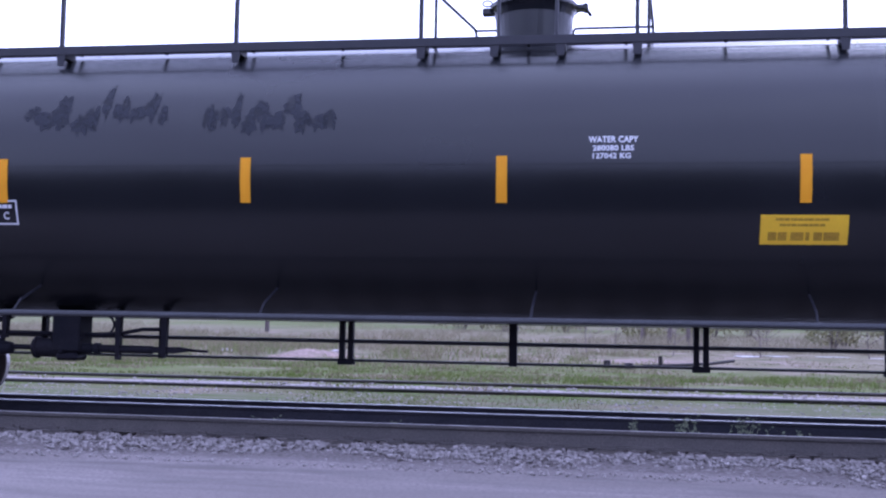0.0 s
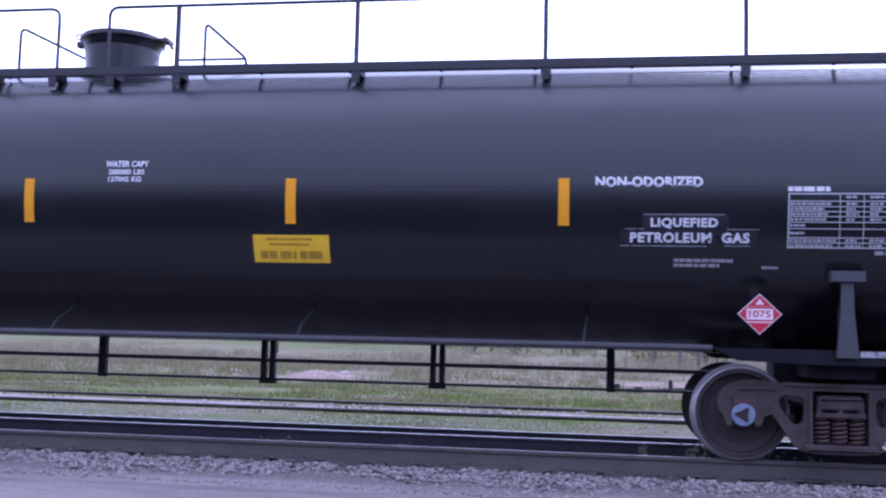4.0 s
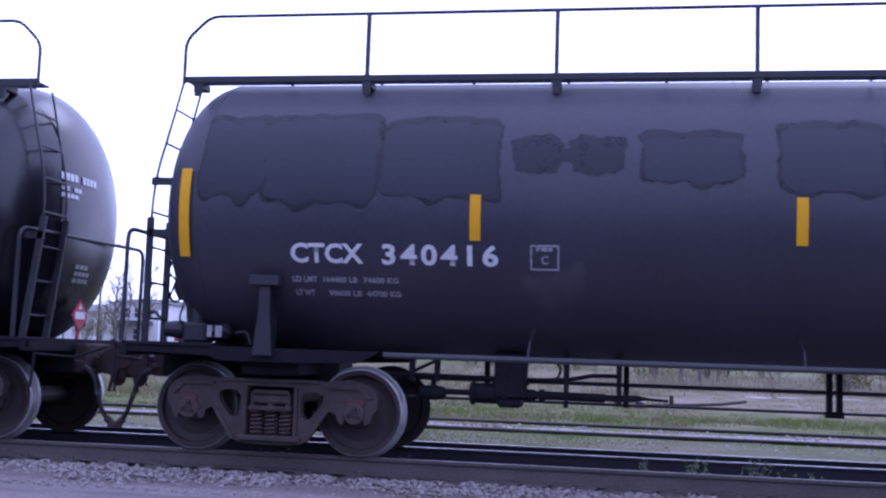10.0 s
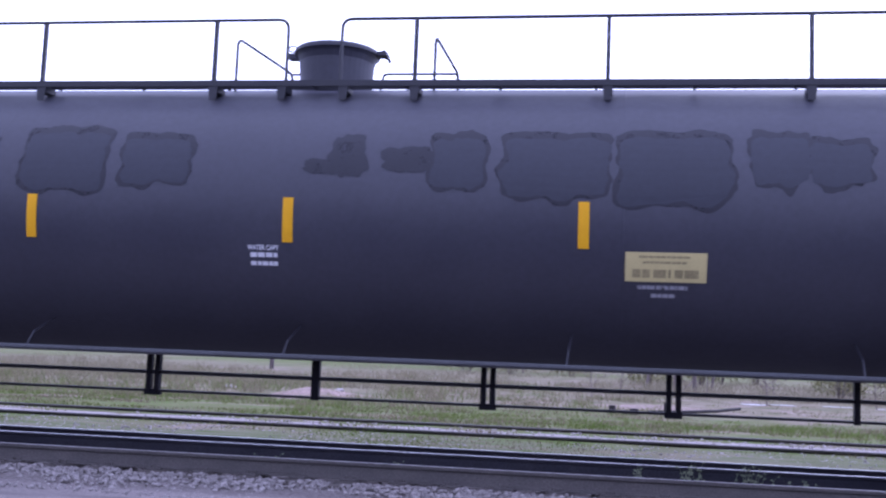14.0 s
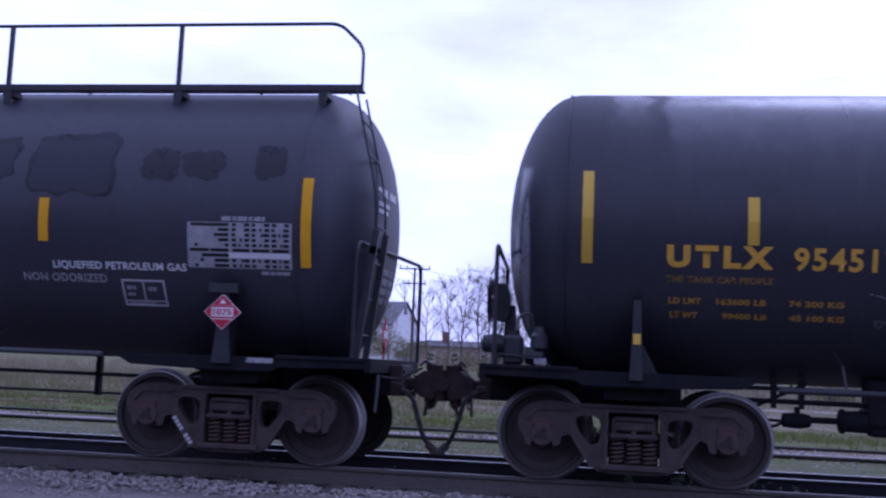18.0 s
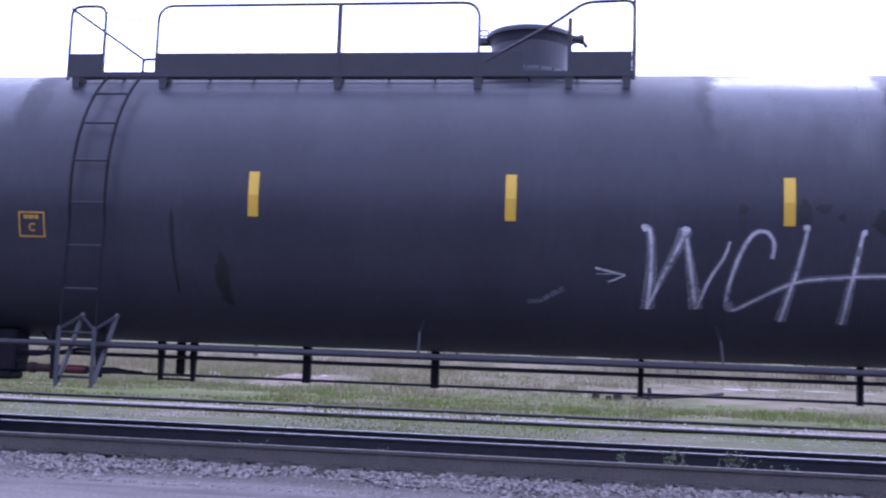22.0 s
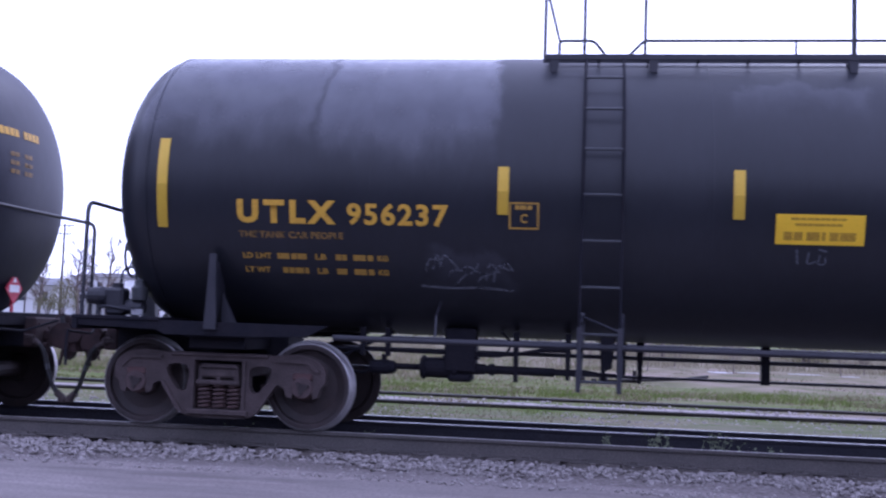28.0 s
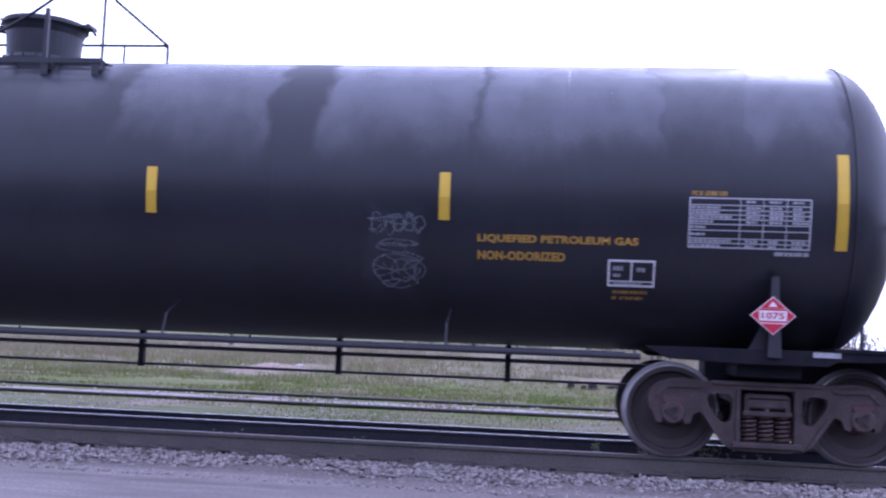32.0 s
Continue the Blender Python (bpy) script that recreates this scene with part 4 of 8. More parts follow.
    for q in (-0.22, 0.22):
        for z in (0.80, 1.00):
            rod(bm, (end + s * 0.10, q, z), (end + s * 0.14, q, z), 0.022, 6)
    part("striker", bm, RUST, car, "rust-brown striker plate")
    bm = bmesh.new()
    tube(bm, rounded([(c - s * 0.32, -0.33, 0.77), (c - s * 0.26, -0.34, 0.70), (c - s * 0.215, -0.34, 0.54), (c - s * 0.15, -0.33, 0.33), (c - s * 0.06, -0.31, 0.20), (c - s * 0.01, -0.30, 0.175)], 0.08), 0.026, 8)
    hose = part("air_hose", bm, RUBBER, car, "black hanging air hose")
    bm = bmesh.new()
    rod(bm, (c - s * 0.222, -0.34, 0.56), (c - s * 0.206, -0.34, 0.50), 0.031, 8)
    part("hose_clamp", bm, PIPE, hose)
    bm = bmesh.new()
    tube(bm, rounded([(end + s * 0.02, -0.28, 0.84), (end + s * 0.10, -0.30, 0.84), (c - s * 0.32, -0.33, 0.77)], 0.04), 0.028, 8)
    rod(bm, (c - s * 0.40, -0.33, 0.79), (c - s * 0.40, -0.33, 0.87), 0.018, 6)
    rod(bm, (c - s * 0.40, -0.33, 0.87), (c - s * 0.50, -0.36, 0.88), 0.012, 6)
    part("angle_cock", bm, CASTING, car, "rusty angle cock")
    bm = bmesh.new()
    rod(bm, (c - s * 0.01, -0.30, 0.17), (c - s * 0.10, -0.31, 0.25), 0.042, 8)
    box(bm, *span(0.07, -0.01), -0.345, -0.26, 0.135, 0.20, 0.012)
    part("hose_coupling", bm, CASTING, car)
    # the uncoupling lever along the end beam, its chain and its hanging handle
    bm = bmesh.new()
    tube(bm, rounded([(end + s * 0.07, -1.30, 0.96), (end + s * 0.09, -1.24, 0.95), (end + s * 0.14, -0.60, 0.92), (c - s * 0.22, -0.15, 1.05)], 0.08), 0.014, 6)
    lever = part("uncoupling_lever", bm, DARK_STEEL, car)
    bm = bmesh.new()
    tube(bm, rounded([(end + s * 0.07, -1.30, 0.97), (end + s * 0.075, -1.32, 0.84), (end + s * 0.06, -1.33, 0.60)], 0.05), 0.016, 6)
    part("lever_handle", bm, PIPE if handle else DARK_STEEL, lever)
    bm = bmesh.new()
    tube(bm, [(c - s * (0.30 - 0.02 * (i % 2)), -0.20 + 0.015 * (i % 2), 0.98 - 0.045 * i) for i in range(9)], 0.012, 5)
    part("lever_chain", bm, RUST, lever)
    # handrail across the end of the car
    bm = bmesh.new()
    x1 = end - s * hub
    tube(bm, rounded([(x1, -1.28, 1.12), (x1, -1.28, 2.30), (end, 1.28, 2.30), (end, 1.28, 1.12)], 0.14), 0.024, 8)
    part("end_handrail", bm, STEEL, car, "bent black pipe handrail across the end deck")


def build_head_ladder(car, s, half, mat):
    """A ladder up the tank head from the end deck to the walkway. The rear one leans in below."""
    lean = 0.02 if s < 0 else 0.17
    path = [(s * (half - lean), 1.12), (s * (half - lean * 0.7), 1.7), (s * (half - 0.01), 2.4), (s * (half - 0.04), 2.9), (s * (half - 0.17), 3.4), (s * (half - 0.30), 3.95)]
    length = [0.0]
    for a, b in zip(path, path[1:]):
        length.append(length[-1] + math.hypot(b[0] - a[0], b[1] - a[1]))
    ys = (-1.02, -0.54)
    for y in ys:
        bm = bmesh.new()
        tube(bm, rounded([(x, y, z) for x, z in path], 0.3), 0.014, 6)
        plate(bm, [(s * (half - lean) - 0.035, 1.12), (s * (half - lean) + 0.035, 1.12), (s * (half - 0.01) + 0.035, 2.45), (s * (half - 0.01) - 0.035, 2.45)], [], y - 0.02, y + 0.02)
        part("head_ladder_rail", bm, mat, car)
    d = 0.25
    while d < length[-1]:
        x, z = np.interp(d, length, [p[0] for p in path]), np.interp(d, length, [p[1] for p in path])
        bm = bmesh.new()
        rod(bm, (x, ys[0], z), (x, ys[1], z), 0.013, 6)
        part("head_ladder_rung", bm, mat, car)
        d += 0.38
    for z, reach in (((2.28, 0.45), (2.84, 0.38)) if s < 0 else ((2.24, 0.50),)):
        for y in ys:
            bm = bmesh.new()
            box(bm, min(s * half, s * (half - reach)), max(s * half, s * (half - reach)), y - 0.02, y + 0.02, z - 0.04, z + 0.04)
            part("ladder_bracket", bm, mat, car)


def build_hand_brake(car, s, x, y, mat):
    """A hand-brake wheel with its gear housing on a slanting stand."""
    h = x - s * 0.13
    bm = bmesh.new()
    plate(bm, [(h - s * 0.02, 1.80), (h - s * 0.16, 1.80), (h - s * 0.20, 1.12), (h - s * 0.08, 1.12)], [], y - 0.06, y + 0.06)
    plate(bm, [(h - s * -0.10, 1.72), (h - s * -0.04, 1.62), (h - s * 0.05, 1.60), (h - s * 0.10, 1.70), (h - s * 0.11, 1.90), (h - s * 0.07, 2.00), (h - s * -0.02, 2.01), (h - s * -0.08, 1.96)], [], y - 0.11, y + 0.11)
    box(bm, h - 0.06, h + 0.06, y - 0.07, y + 0.07, 1.99, 2.05, 0.02)
    rod(bm, (h, y, 1.85), (x, y, 1.85), 0.03, 8)
    stand = part("brake_stand", bm, mat, car)
    bm = bmesh.new()
    tube(bm, [(x, y + 0.25 * math.cos(i * math.tau / 28), 1.85 + 0.25 * math.sin(i * math.tau / 28)) for i in range(29)], 0.018, 6)
    for k in range(5):
        a = k * math.tau / 5 + 0.3
        rod(bm, (x, y, 1.85), (x, y + 0.25 * math.cos(a), 1.85 + 0.25 * math.sin(a)), 0.013, 6)
    part("brake_wheel", bm, mat, stand)
    bm = bmesh.new()
    tube(bm, [(h + 0.02 * math.sin(i), y - 0.09, 1.66 - 0.5 * i / 10) for i in range(11)], 0.012, 5)
    part("brake_chain", bm, mat, stand)


def build_end_valves(car, s, x):
    """The brake valve with its pipes and filter bowl on the end deck under the tank head."""
    bm = bmesh.new()
    box(bm, x - 0.14, x + 0.14, -1.04, -0.78, 1.125, 1.34, 0.03)
    rod(bm, (x - 0.02, -0.9, 1.32), (x - 0.02, -0.9, 1.50), 0.075, 12)
    rod(bm, (x - 0.02, -0.9, 1.49), (x - 0.02, -0.9, 1.54), 0.045, 8)
    valve = part("brake_valve", bm, STEEL, car, "black brake valve on the end deck")
    bm = bmesh.new()
    lathe(bm, [(-0.12, 0.03), (-0.10, 0.08), (0.06, 0.10), (0.10, 0.08), (0.14, 0.02)], 14, "x", centre=(x - 0.26, -0.92, 1.26))
    part("emergency_portion", bm, STEEL, valve)
    bm = bmesh.new()
    lathe(bm, [(-0.14, 0.03), (-0.12, 0.08), (0.06, 0.09), (0.10, 0.06), (0.12, 0.02)], 14, "x", centre=(x + 0.26, -0.92, 1.25))
    part("service_portion", bm, STEEL, valve)
    bm = bmesh.new()
    tube(bm, rounded([(x - 0.42, -0.96, 1.36), (x - 0.48, -0.98, 1.46), (x - 0.58, -0.98, 1.40), (x - 0.58, -0.98, 1.125)], 0.07), 0.018, 6)
    part("valve_pipe", bm, PIPE, valve)
    bm = bmesh.new()
    tube(bm, rounded([(x + 0.42, -0.96, 1.24), (x + 0.55, -0.96, 1.26), (x + 0.60, -0.96, 1.125)], 0.05), 0.016, 6)
    part("valve_pipe", bm, PIPE, valve)
    for dx, w in ((0.155, 0.05), (0.245, 0.07)):
        bm = bmesh.new()
        box(bm, x + dx, x + dx + w, -1.075, -1.062, 1.19, 1.31)
        part("valve_tag", bm, GREY_TEXT, valve, "pale worn stencil mark")


def build_tall_valves(car, x):
    """The newer cars' brake valve: a tall body between two rounded portions, with pipes and a pale filter bowl."""
    bm = bmesh.new()
    box(bm, x - 0.10, x + 0.10, -1.02, -0.80, 1.125, 1.42, 0.03)
    rod(bm, (x, -0.91, 1.41), (x, -0.91, 1.47), 0.06, 10)
    box(bm, x - 0.16, x + 0.16, -1.00, -0.82, 1.20, 1.24, 0.008)
    valve = part("brake_valve", bm, STEEL, car, "tall black brake valve on the end deck")
    bm = bmesh.new()
    lathe(bm, [(-0.13, 0.03), (-0.11, 0.085), (0.04, 0.105), (0.10, 0.08)], 14, "x", centre=(x - 0.20, -0.92, 1.33))
    part("emergency_portion", bm, STEEL, valve)
    bm = bmesh.new()
    lathe(bm, [(-0.08, 0.08), (0.0, 0.10), (0.10, 0.08), (0.12, 0.03)], 14, "x", centre=(x + 0.20, -0.92, 1.22))
    part("service_portion", bm, STEEL, valve)
    bm = bmesh.new()
    lathe(bm, [(1.27, 0.03), (1.30, 0.085), (1.42, 0.09), (1.45, 0.06), (1.50, 0.055), (1.52, 0.02)], 14, "z", centre=(x + 0.26, -0.95, 0))
    part("filter_bowl", bm, PIPE, valve, "pale grey filter bowl")
    bm = bmesh.new()
    tube(bm, rounded([(x + 0.02, -0.90, 1.45), (x + 0.04, -0.90, 1.62), (x + 0.16, -0.90, 1.66), (x + 0.20, -0.88, 1.50)], 0.05), 0.016, 6)
    part("valve_pipe", bm, PIPE, valve)
    bm = bmesh.new()
    tube(bm, rounded([(x - 0.16, -0.98, 1.125), (x - 0.17, -0.98, 1.20), (x - 0.06, -1.03, 1.22), (x + 0.30, -1.03, 1.18), (x + 0.36, -1.0, 1.125)], 0.04), 0.015, 6)
    part("valve_pipe", bm, STEEL, valve)
    bm = bmesh.new()
    box(bm, x + 0.22, x + 0.34, -1.045, -1.03, 1.14, 1.20)
    part("valve_tag", bm, GREY_TEXT, valve, "pale worn stencil mark")


def head_x(half, y, z, power=0.92):
    r = min(0.999, math.hypot(y, z - ZC) / R)
    return half - 0.74 + 0.74 * math.cos(math.asin(r ** (1 / power)))


def build_head_marks(car, half, ink, rows, y0, z, power=0.92):
    """Short stencilled lines on the rear head: width, height and gap of each."""
    for i, (width, high, gap) in enumerate(rows):
        bm = bmesh.new()
        n = max(3, int(width / 0.08))
        for k in range(n):
            if k == n // 2 and n > 4:
                continue
            a, c = y0 + width * k / n, y0 + width * (k + 0.82) / n
            bm.faces.new([bm.verts.new((head_x(half, y, q, power) + 0.006, y, q)) for y, q in ((a, z), (c, z), (c, z - high), (a, z - high))])
        tagged(part("head_mark", bm, ink, car, "worn stencilled line on the tank head"), kind="stuff")
        z -= high + gap


def build_end_placard(car):
    """The diamond placard on its bracket behind the rear head."""
    x, h = 9.36, 0.185
    bm = bmesh.new()
    box(bm, x - 0.03, x - 0.012, -0.025, 0.025, 1.12, 1.40)
    vs = [[bm.verts.new((x + d, a, 1.40 + b)) for a, b in ((0, -h), (h, 0), (0, h), (-h, 0))] for d in (-0.012, 0.0)]
    bm.faces.new(vs[1])
    bm.faces.new(vs[0][::-1])
    for k in range(4):
        bm.faces.new((vs[0][k], vs[0][(k + 1) % 4], vs[1][(k + 1) % 4], vs[1][k]))
    holder = part("placard", bm, PLACARD_RED, car, "red diamond hazard placard on the end deck")
    bm = bmesh.new()
    bm.faces.new([bm.verts.new((x + 0.003, a, 1.40 + b)) for a, b in ((-0.11, -0.04), (0.11, -0.04), (0.11, 0.045), (-0.11, 0.045))])
    bm.faces.new([bm.verts.new((x + 0.003, a, 1.40 + b)) for a, b in ((-0.045, 0.075), (0.045, 0.075), (0, 0.14))])
    part("placard_panel", bm, PLACARD_WHITE, holder)


def build_placard(car, x, z0, z1, wide, y=-1.44):
    """A diamond hazard placard in its holder, with its four-figure number."""
    zc, h = (z0 + z1) / 2, (z1 - z0) / 2
    bm = bmesh.new()
    plate(bm, [(x, zc - h), (x + wide, zc), (x, zc + h), (x - wide, zc)], [], y, y + 0.012)
    box(bm, x - 0.02, x + 0.02, y + 0.012, -1.20, zc - 0.02, zc + 0.02)
    holder = part("placard", bm, PLACARD_WHITE, car, "red and white diamond hazard placard")
    bm = bmesh.new()
    k = 0.95
    plate(bm, [(x, zc - h * k), (x + wide * k * 0.56, zc - h * k * 0.44), (x - wide * k * 0.56, zc - h * k * 0.44)], [], y - 0.003, y)
    plate(bm, [(x - wide * k * 0.62, zc + h * k * 0.38), (x + wide * k * 0.62, zc + h * k * 0.38), (x + wide * k, zc), (x + wide * k * 0.62, zc - h * k * 0.38), (x - wide * k * 0.62, zc - h * k * 0.38), (x - wide * k, zc)],
          [[(x - wide * 0.60, zc + h * 0.27), (x - wide * 0.60, zc - h * 0.27), (x + wide * 0.60, zc - h * 0.27), (x + wide * 0.60, zc + h * 0.27)]], y - 0.003, y)
    plate(bm, [(x, zc + h * k), (x + wide * k * 0.60, zc + h * k * 0.40), (x - wide * k * 0.60, zc + h * k * 0.40)],
          [[(x, zc + h * 0.76), (x - wide * 0.20, zc + h * 0.46), (x + wide * 0.20, zc + h * 0.46)]], y - 0.003, y)
    part("placard_print", bm, PLACARD_RED, holder)
    bm = letters("1075", 0.02)
    xs, ys = [v.co.x for v in bm.verts], [v.co.y for v in bm.verts]
    for v in bm.verts:
        v.co = Vector((x + ((v.co.x - min(xs)) / (max(xs) - min(xs)) - 0.5) * wide * 0.98, y - 0.005, zc + ((v.co.y - min(ys)) / (max(ys) - min(ys)) - 0.5) * h * 0.34))
    part("placard_number", bm, PLACARD_RED, holder)


def build_ruled_table(car, x0, x1, z0, z1, title, seed):
    rnd = random.Random(seed)
    w, h = x1 - x0, z1 - z0
    levels = [0.0, 0.10, 0.19, 0.35, 0.47, 0.57, 0.66, 0.75, 0.85, 1.0]
    cols = [0.0, 0.42, 0.61, 0.80, 1.0]
    bm = bmesh.new()
    g, lo, hi = 0.014, arc_of(z0), arc_of(z1)
    ring = [[bm.verts.new((a, b, 0)) for a, b in ((x0 + d, lo + d), (x1 - d, lo + d), (x1 - d, hi - d), (x0 + d, hi - d))] for d in (0, g)]
    for i in range(4):
        bm.faces.new((ring[0][i], ring[0][i - 3], ring[1][i - 3], ring[1][i]))
    table = part("test_table", wrap(bm, 0.004), TABLE_RULE, car, "white stencilled test table on the tank side")
    rules = [(x0 + g, x1 - g, z0 + h * f - 0.0045, z0 + h * f + 0.0045) for f in levels[1:-1]] + [(x0 + w * c - 0.004, x0 + w * c + 0.004, z0 + g, z1 - g) for c in cols[1:-1]]
    for i, rule in enumerate(rules):
        bm = bmesh.new()
        flat_rect(bm, *rule)
        part("table_rule", wrap(bm, 0.004 if i < 8 else 0.0044), TABLE_RULE, table)
    bm = bmesh.new()
    for i, (lo, hi) in enumerate(zip(levels, levels[1:])):
        gap = (hi - lo) * h
        a, b = z0 + h * lo + gap * 0.5 - 0.012, z0 + h * lo + gap * 0.5 + 0.012
        for j, (c0, c1) in enumerate(zip(cols, cols[1:])):
            if (j == 0 and i == 8) or (j and i in (2, 3)):
                continue
            x = x0 + w * c0 + 0.02
            end = x0 + w * c1 - 0.02 - (rnd.uniform(0, 0.22) * w if j == 0 else rnd.uniform(0, 0.06) * w)
            if j == 0 and i in (2, 3):
                end = x + 0.12 * w
            if j:
                x += 0.03 * w
            while x < end:
                step = rnd.uniform(0.02, 0.05)
                flat_rect(bm, x, min(end, x + step), a, b)
                x += step + 0.008
    tagged(part("table_writing", wrap(bm, 0.005), TABLE_TEXT, table), kind="stuff")
    bars("table_title", table, [(x0 + title[0], x0 + title[1], z1 + 0.015, z1 + 0.06)], title[2], seed=seed)
    bars("table_footer", table, [(x1 - 0.32, x1, z0 - 0.055, z0 - 0.02)], GREY_TEXT, seed=seed + 5)


def build_test_table(car, x0, x1, z0, z1, ink, title, seed, cover=False):
    """The stencilled table of tank tests: white rules and writing on the tank, or a pale panel with dark cells left open."""
    if not cover:
        build_ruled_table(car, x0, x1, z0, z1, title, seed)
        return
    bm = bmesh.new()
    thick_rect(bm, x0, x1, z0, z1, 0.001)
    panel = part("test_table", wrap(bm, 0.003), ink, car, "white stencilled test table on the tank side")
    rnd = random.Random(seed)
    rows = 9
    dz = (z1 - z0) / rows
    w = x1 - x0
    cols = [0.42, 0.61, 0.80, 0.985]
    bm = bmesh.new()
    for i in range(rows):
        a, b = z0 + dz * (rows - 1 - i) + dz * 0.22, z0 + dz * (rows - 1 - i) + dz * 0.84
        if i in (0, 5, 6):
            left = 0.025 if i else 0.03
            flat_rect(bm, x0 + w * (left if i != 6 else 0.14), x0 + w * (0.21 if i == 5 else 0.40), a, b)
            if i == 5:
                flat_rect(bm, x0 + w * 0.225, x0 + w * 0.40, a, b)
        else:
            flat_rect(bm, x0 + w * (0.40 - rnd.choice((0.035, 0.05, 0.10, 0.14))), x0 + w * 0.40, a, b)
            if rnd.random() < 0.4:
                q = rnd.uniform(0.06, 0.2)
                flat_rect(bm, x0 + w * q, x0 + w * (q + 0.03), a, b)
        for c0, c1 in zip(cols, cols[1:]):
            if i in (5, 6):
                flat_rect(bm, x0 + w * (c0 + 0.015), x0 + w * (c1 - 0.01), a, b)
            else:
                flat_rect(bm, x0 + w * (c0 + 0.012), x0 + w * (c0 + rnd.uniform(0.04, 0.06)), a, b)
                flat_rect(bm, x0 + w * (c1 - rnd.uniform(0.05, 0.07)), x0 + w * (c1 - 0.01), a, b)
                if rnd.random() < 0.5:
                    m = (c0 + c1) / 2 + rnd.uniform(-0.02, 0.02)
                    flat_rect(bm, x0 + w * (m - 0.012), x0 + w * (m + 0.008), a, b)
    tagged(part("table_writing", wrap(bm, 0.0068), STREAK, panel), kind="stuff")
    if title:
        bars("table_title", panel, [(x0 + title[0], x0 + title[1], z1 + 0.015, z1 + 0.06)], ink if not title[2:] else title[2], seed=seed)
    bars("table_footer", panel, [(x1 - 0.32, x1, z0 - 0.055, z0 - 0.02)], GREY_TEXT, seed=seed + 5)
    bm = bmesh.new()
    flat_rect(bm, x0 + w * 0.40, x1 - 0.015, z0 + dz * 2.05, z0 + dz * 3.1)
    part("table_patch", wrap(bm, 0.009), WHITE_TEXT, panel)


def build_class_box(car, x0, x1, z0, z1, ink, mark):
    bm = bmesh.new()
    outline_rect(bm, x0, x1, z0, z1, 0.018)
    fr = part("clearance_mark", wrap(bm, 0.006), ink, car, "square outlined clearance mark")
    k = (x1 - x0)
    stencil("clearance_letter", fr, mark, x0 + k * 0.38, x0 + k * 0.62, z0 + k * 0.20, z0 + k * 0.50, ink, 0.03)
    bars("clearance_word", fr, [(x0 + k * 0.2, x0 + k * 0.8, z0 + k * 0.64, z0 + k * 0.78)], ink, seed=4)


def build_two_pane_box(car, x0, x1, z0, z1, ink):
    bm = bmesh.new()
    outline_rect(bm, x0, x1, z0, z1, 0.02)
    m = (x0 + x1) / 2
    flat_rect(bm, m - 0.008, m + 0.008, z0 + 0.055, z1 - 0.02)
    flat_rect(bm, x0 + 0.02, x1 - 0.02, z0 + 0.045, z0 + 0.056)
    fr = part("inspection_box", wrap(bm, 0.006), ink, car, "small ruled inspection box")
    bars("inspection_writing", fr, [(x0 + 0.05, m - 0.08, z1 - 0.10, z1 - 0.06), (x0 + 0.05, m - 0.1, z1 - 0.16, z1 - 0.13), (m + 0.05, x1 - 0.09, z1 - 0.11, z1 - 0.07), (x0 + 0.06, x1 - 0.12, z0 + 0.022, z0 + 0.04)], GREY_TEXT, seed=9)


def build_notice(car, x0, x1, z0, z1, mat, ink, soft_ink):
    ob = band("notice_plate", car, x0, x1, z0, z1, mat, 0.006, "yellow emergency notice plate with dark lines")
    h = z1 - z0
    w = x1 - x0
    bars("notice_line", ob, [(x0 + w * 0.17, x1 - w * 0.2, z1 - h * 0.19, z1 - h * 0.11), (x0 + w * 0.22, x1 - w * 0.24, z1 - h * 0.38, z1 - h * 0.30)], soft_ink, 0.0115, seed=3)
    bars("notice_bar", ob, [(x0 + w * 0.09, x0 + w * 0.32, z0 + h * 0.14, z0 + h * 0.42), (x0 + w * 0.35, x0 + w * 0.57, z0 + h * 0.14, z0 + h * 0.42), (x0 + w * 0.61, x0 + w * 0.93, z0 + h * 0.14, z0 + h * 0.42)], ink, 0.0115, seed=8)
    return ob


# ---------------------------------------------------------------- the ground
def ground_z(x, y):
    z = np.interp(y, [-400, 6.0, 9.2, 9.75, 10.2, 10.6, 10.85, 11.1, 13.22, 13.42, 16, 20, 26, 56, 90, 118, 4000], [-0.30, -0.27, -0.26, -0.245, -0.215, -0.205, -0.255, -0.21, -0.205, -0.075, -0.06, -0.06, -0.14, -0.18, 0.35, 1.55, 2.2])
    return float(z)


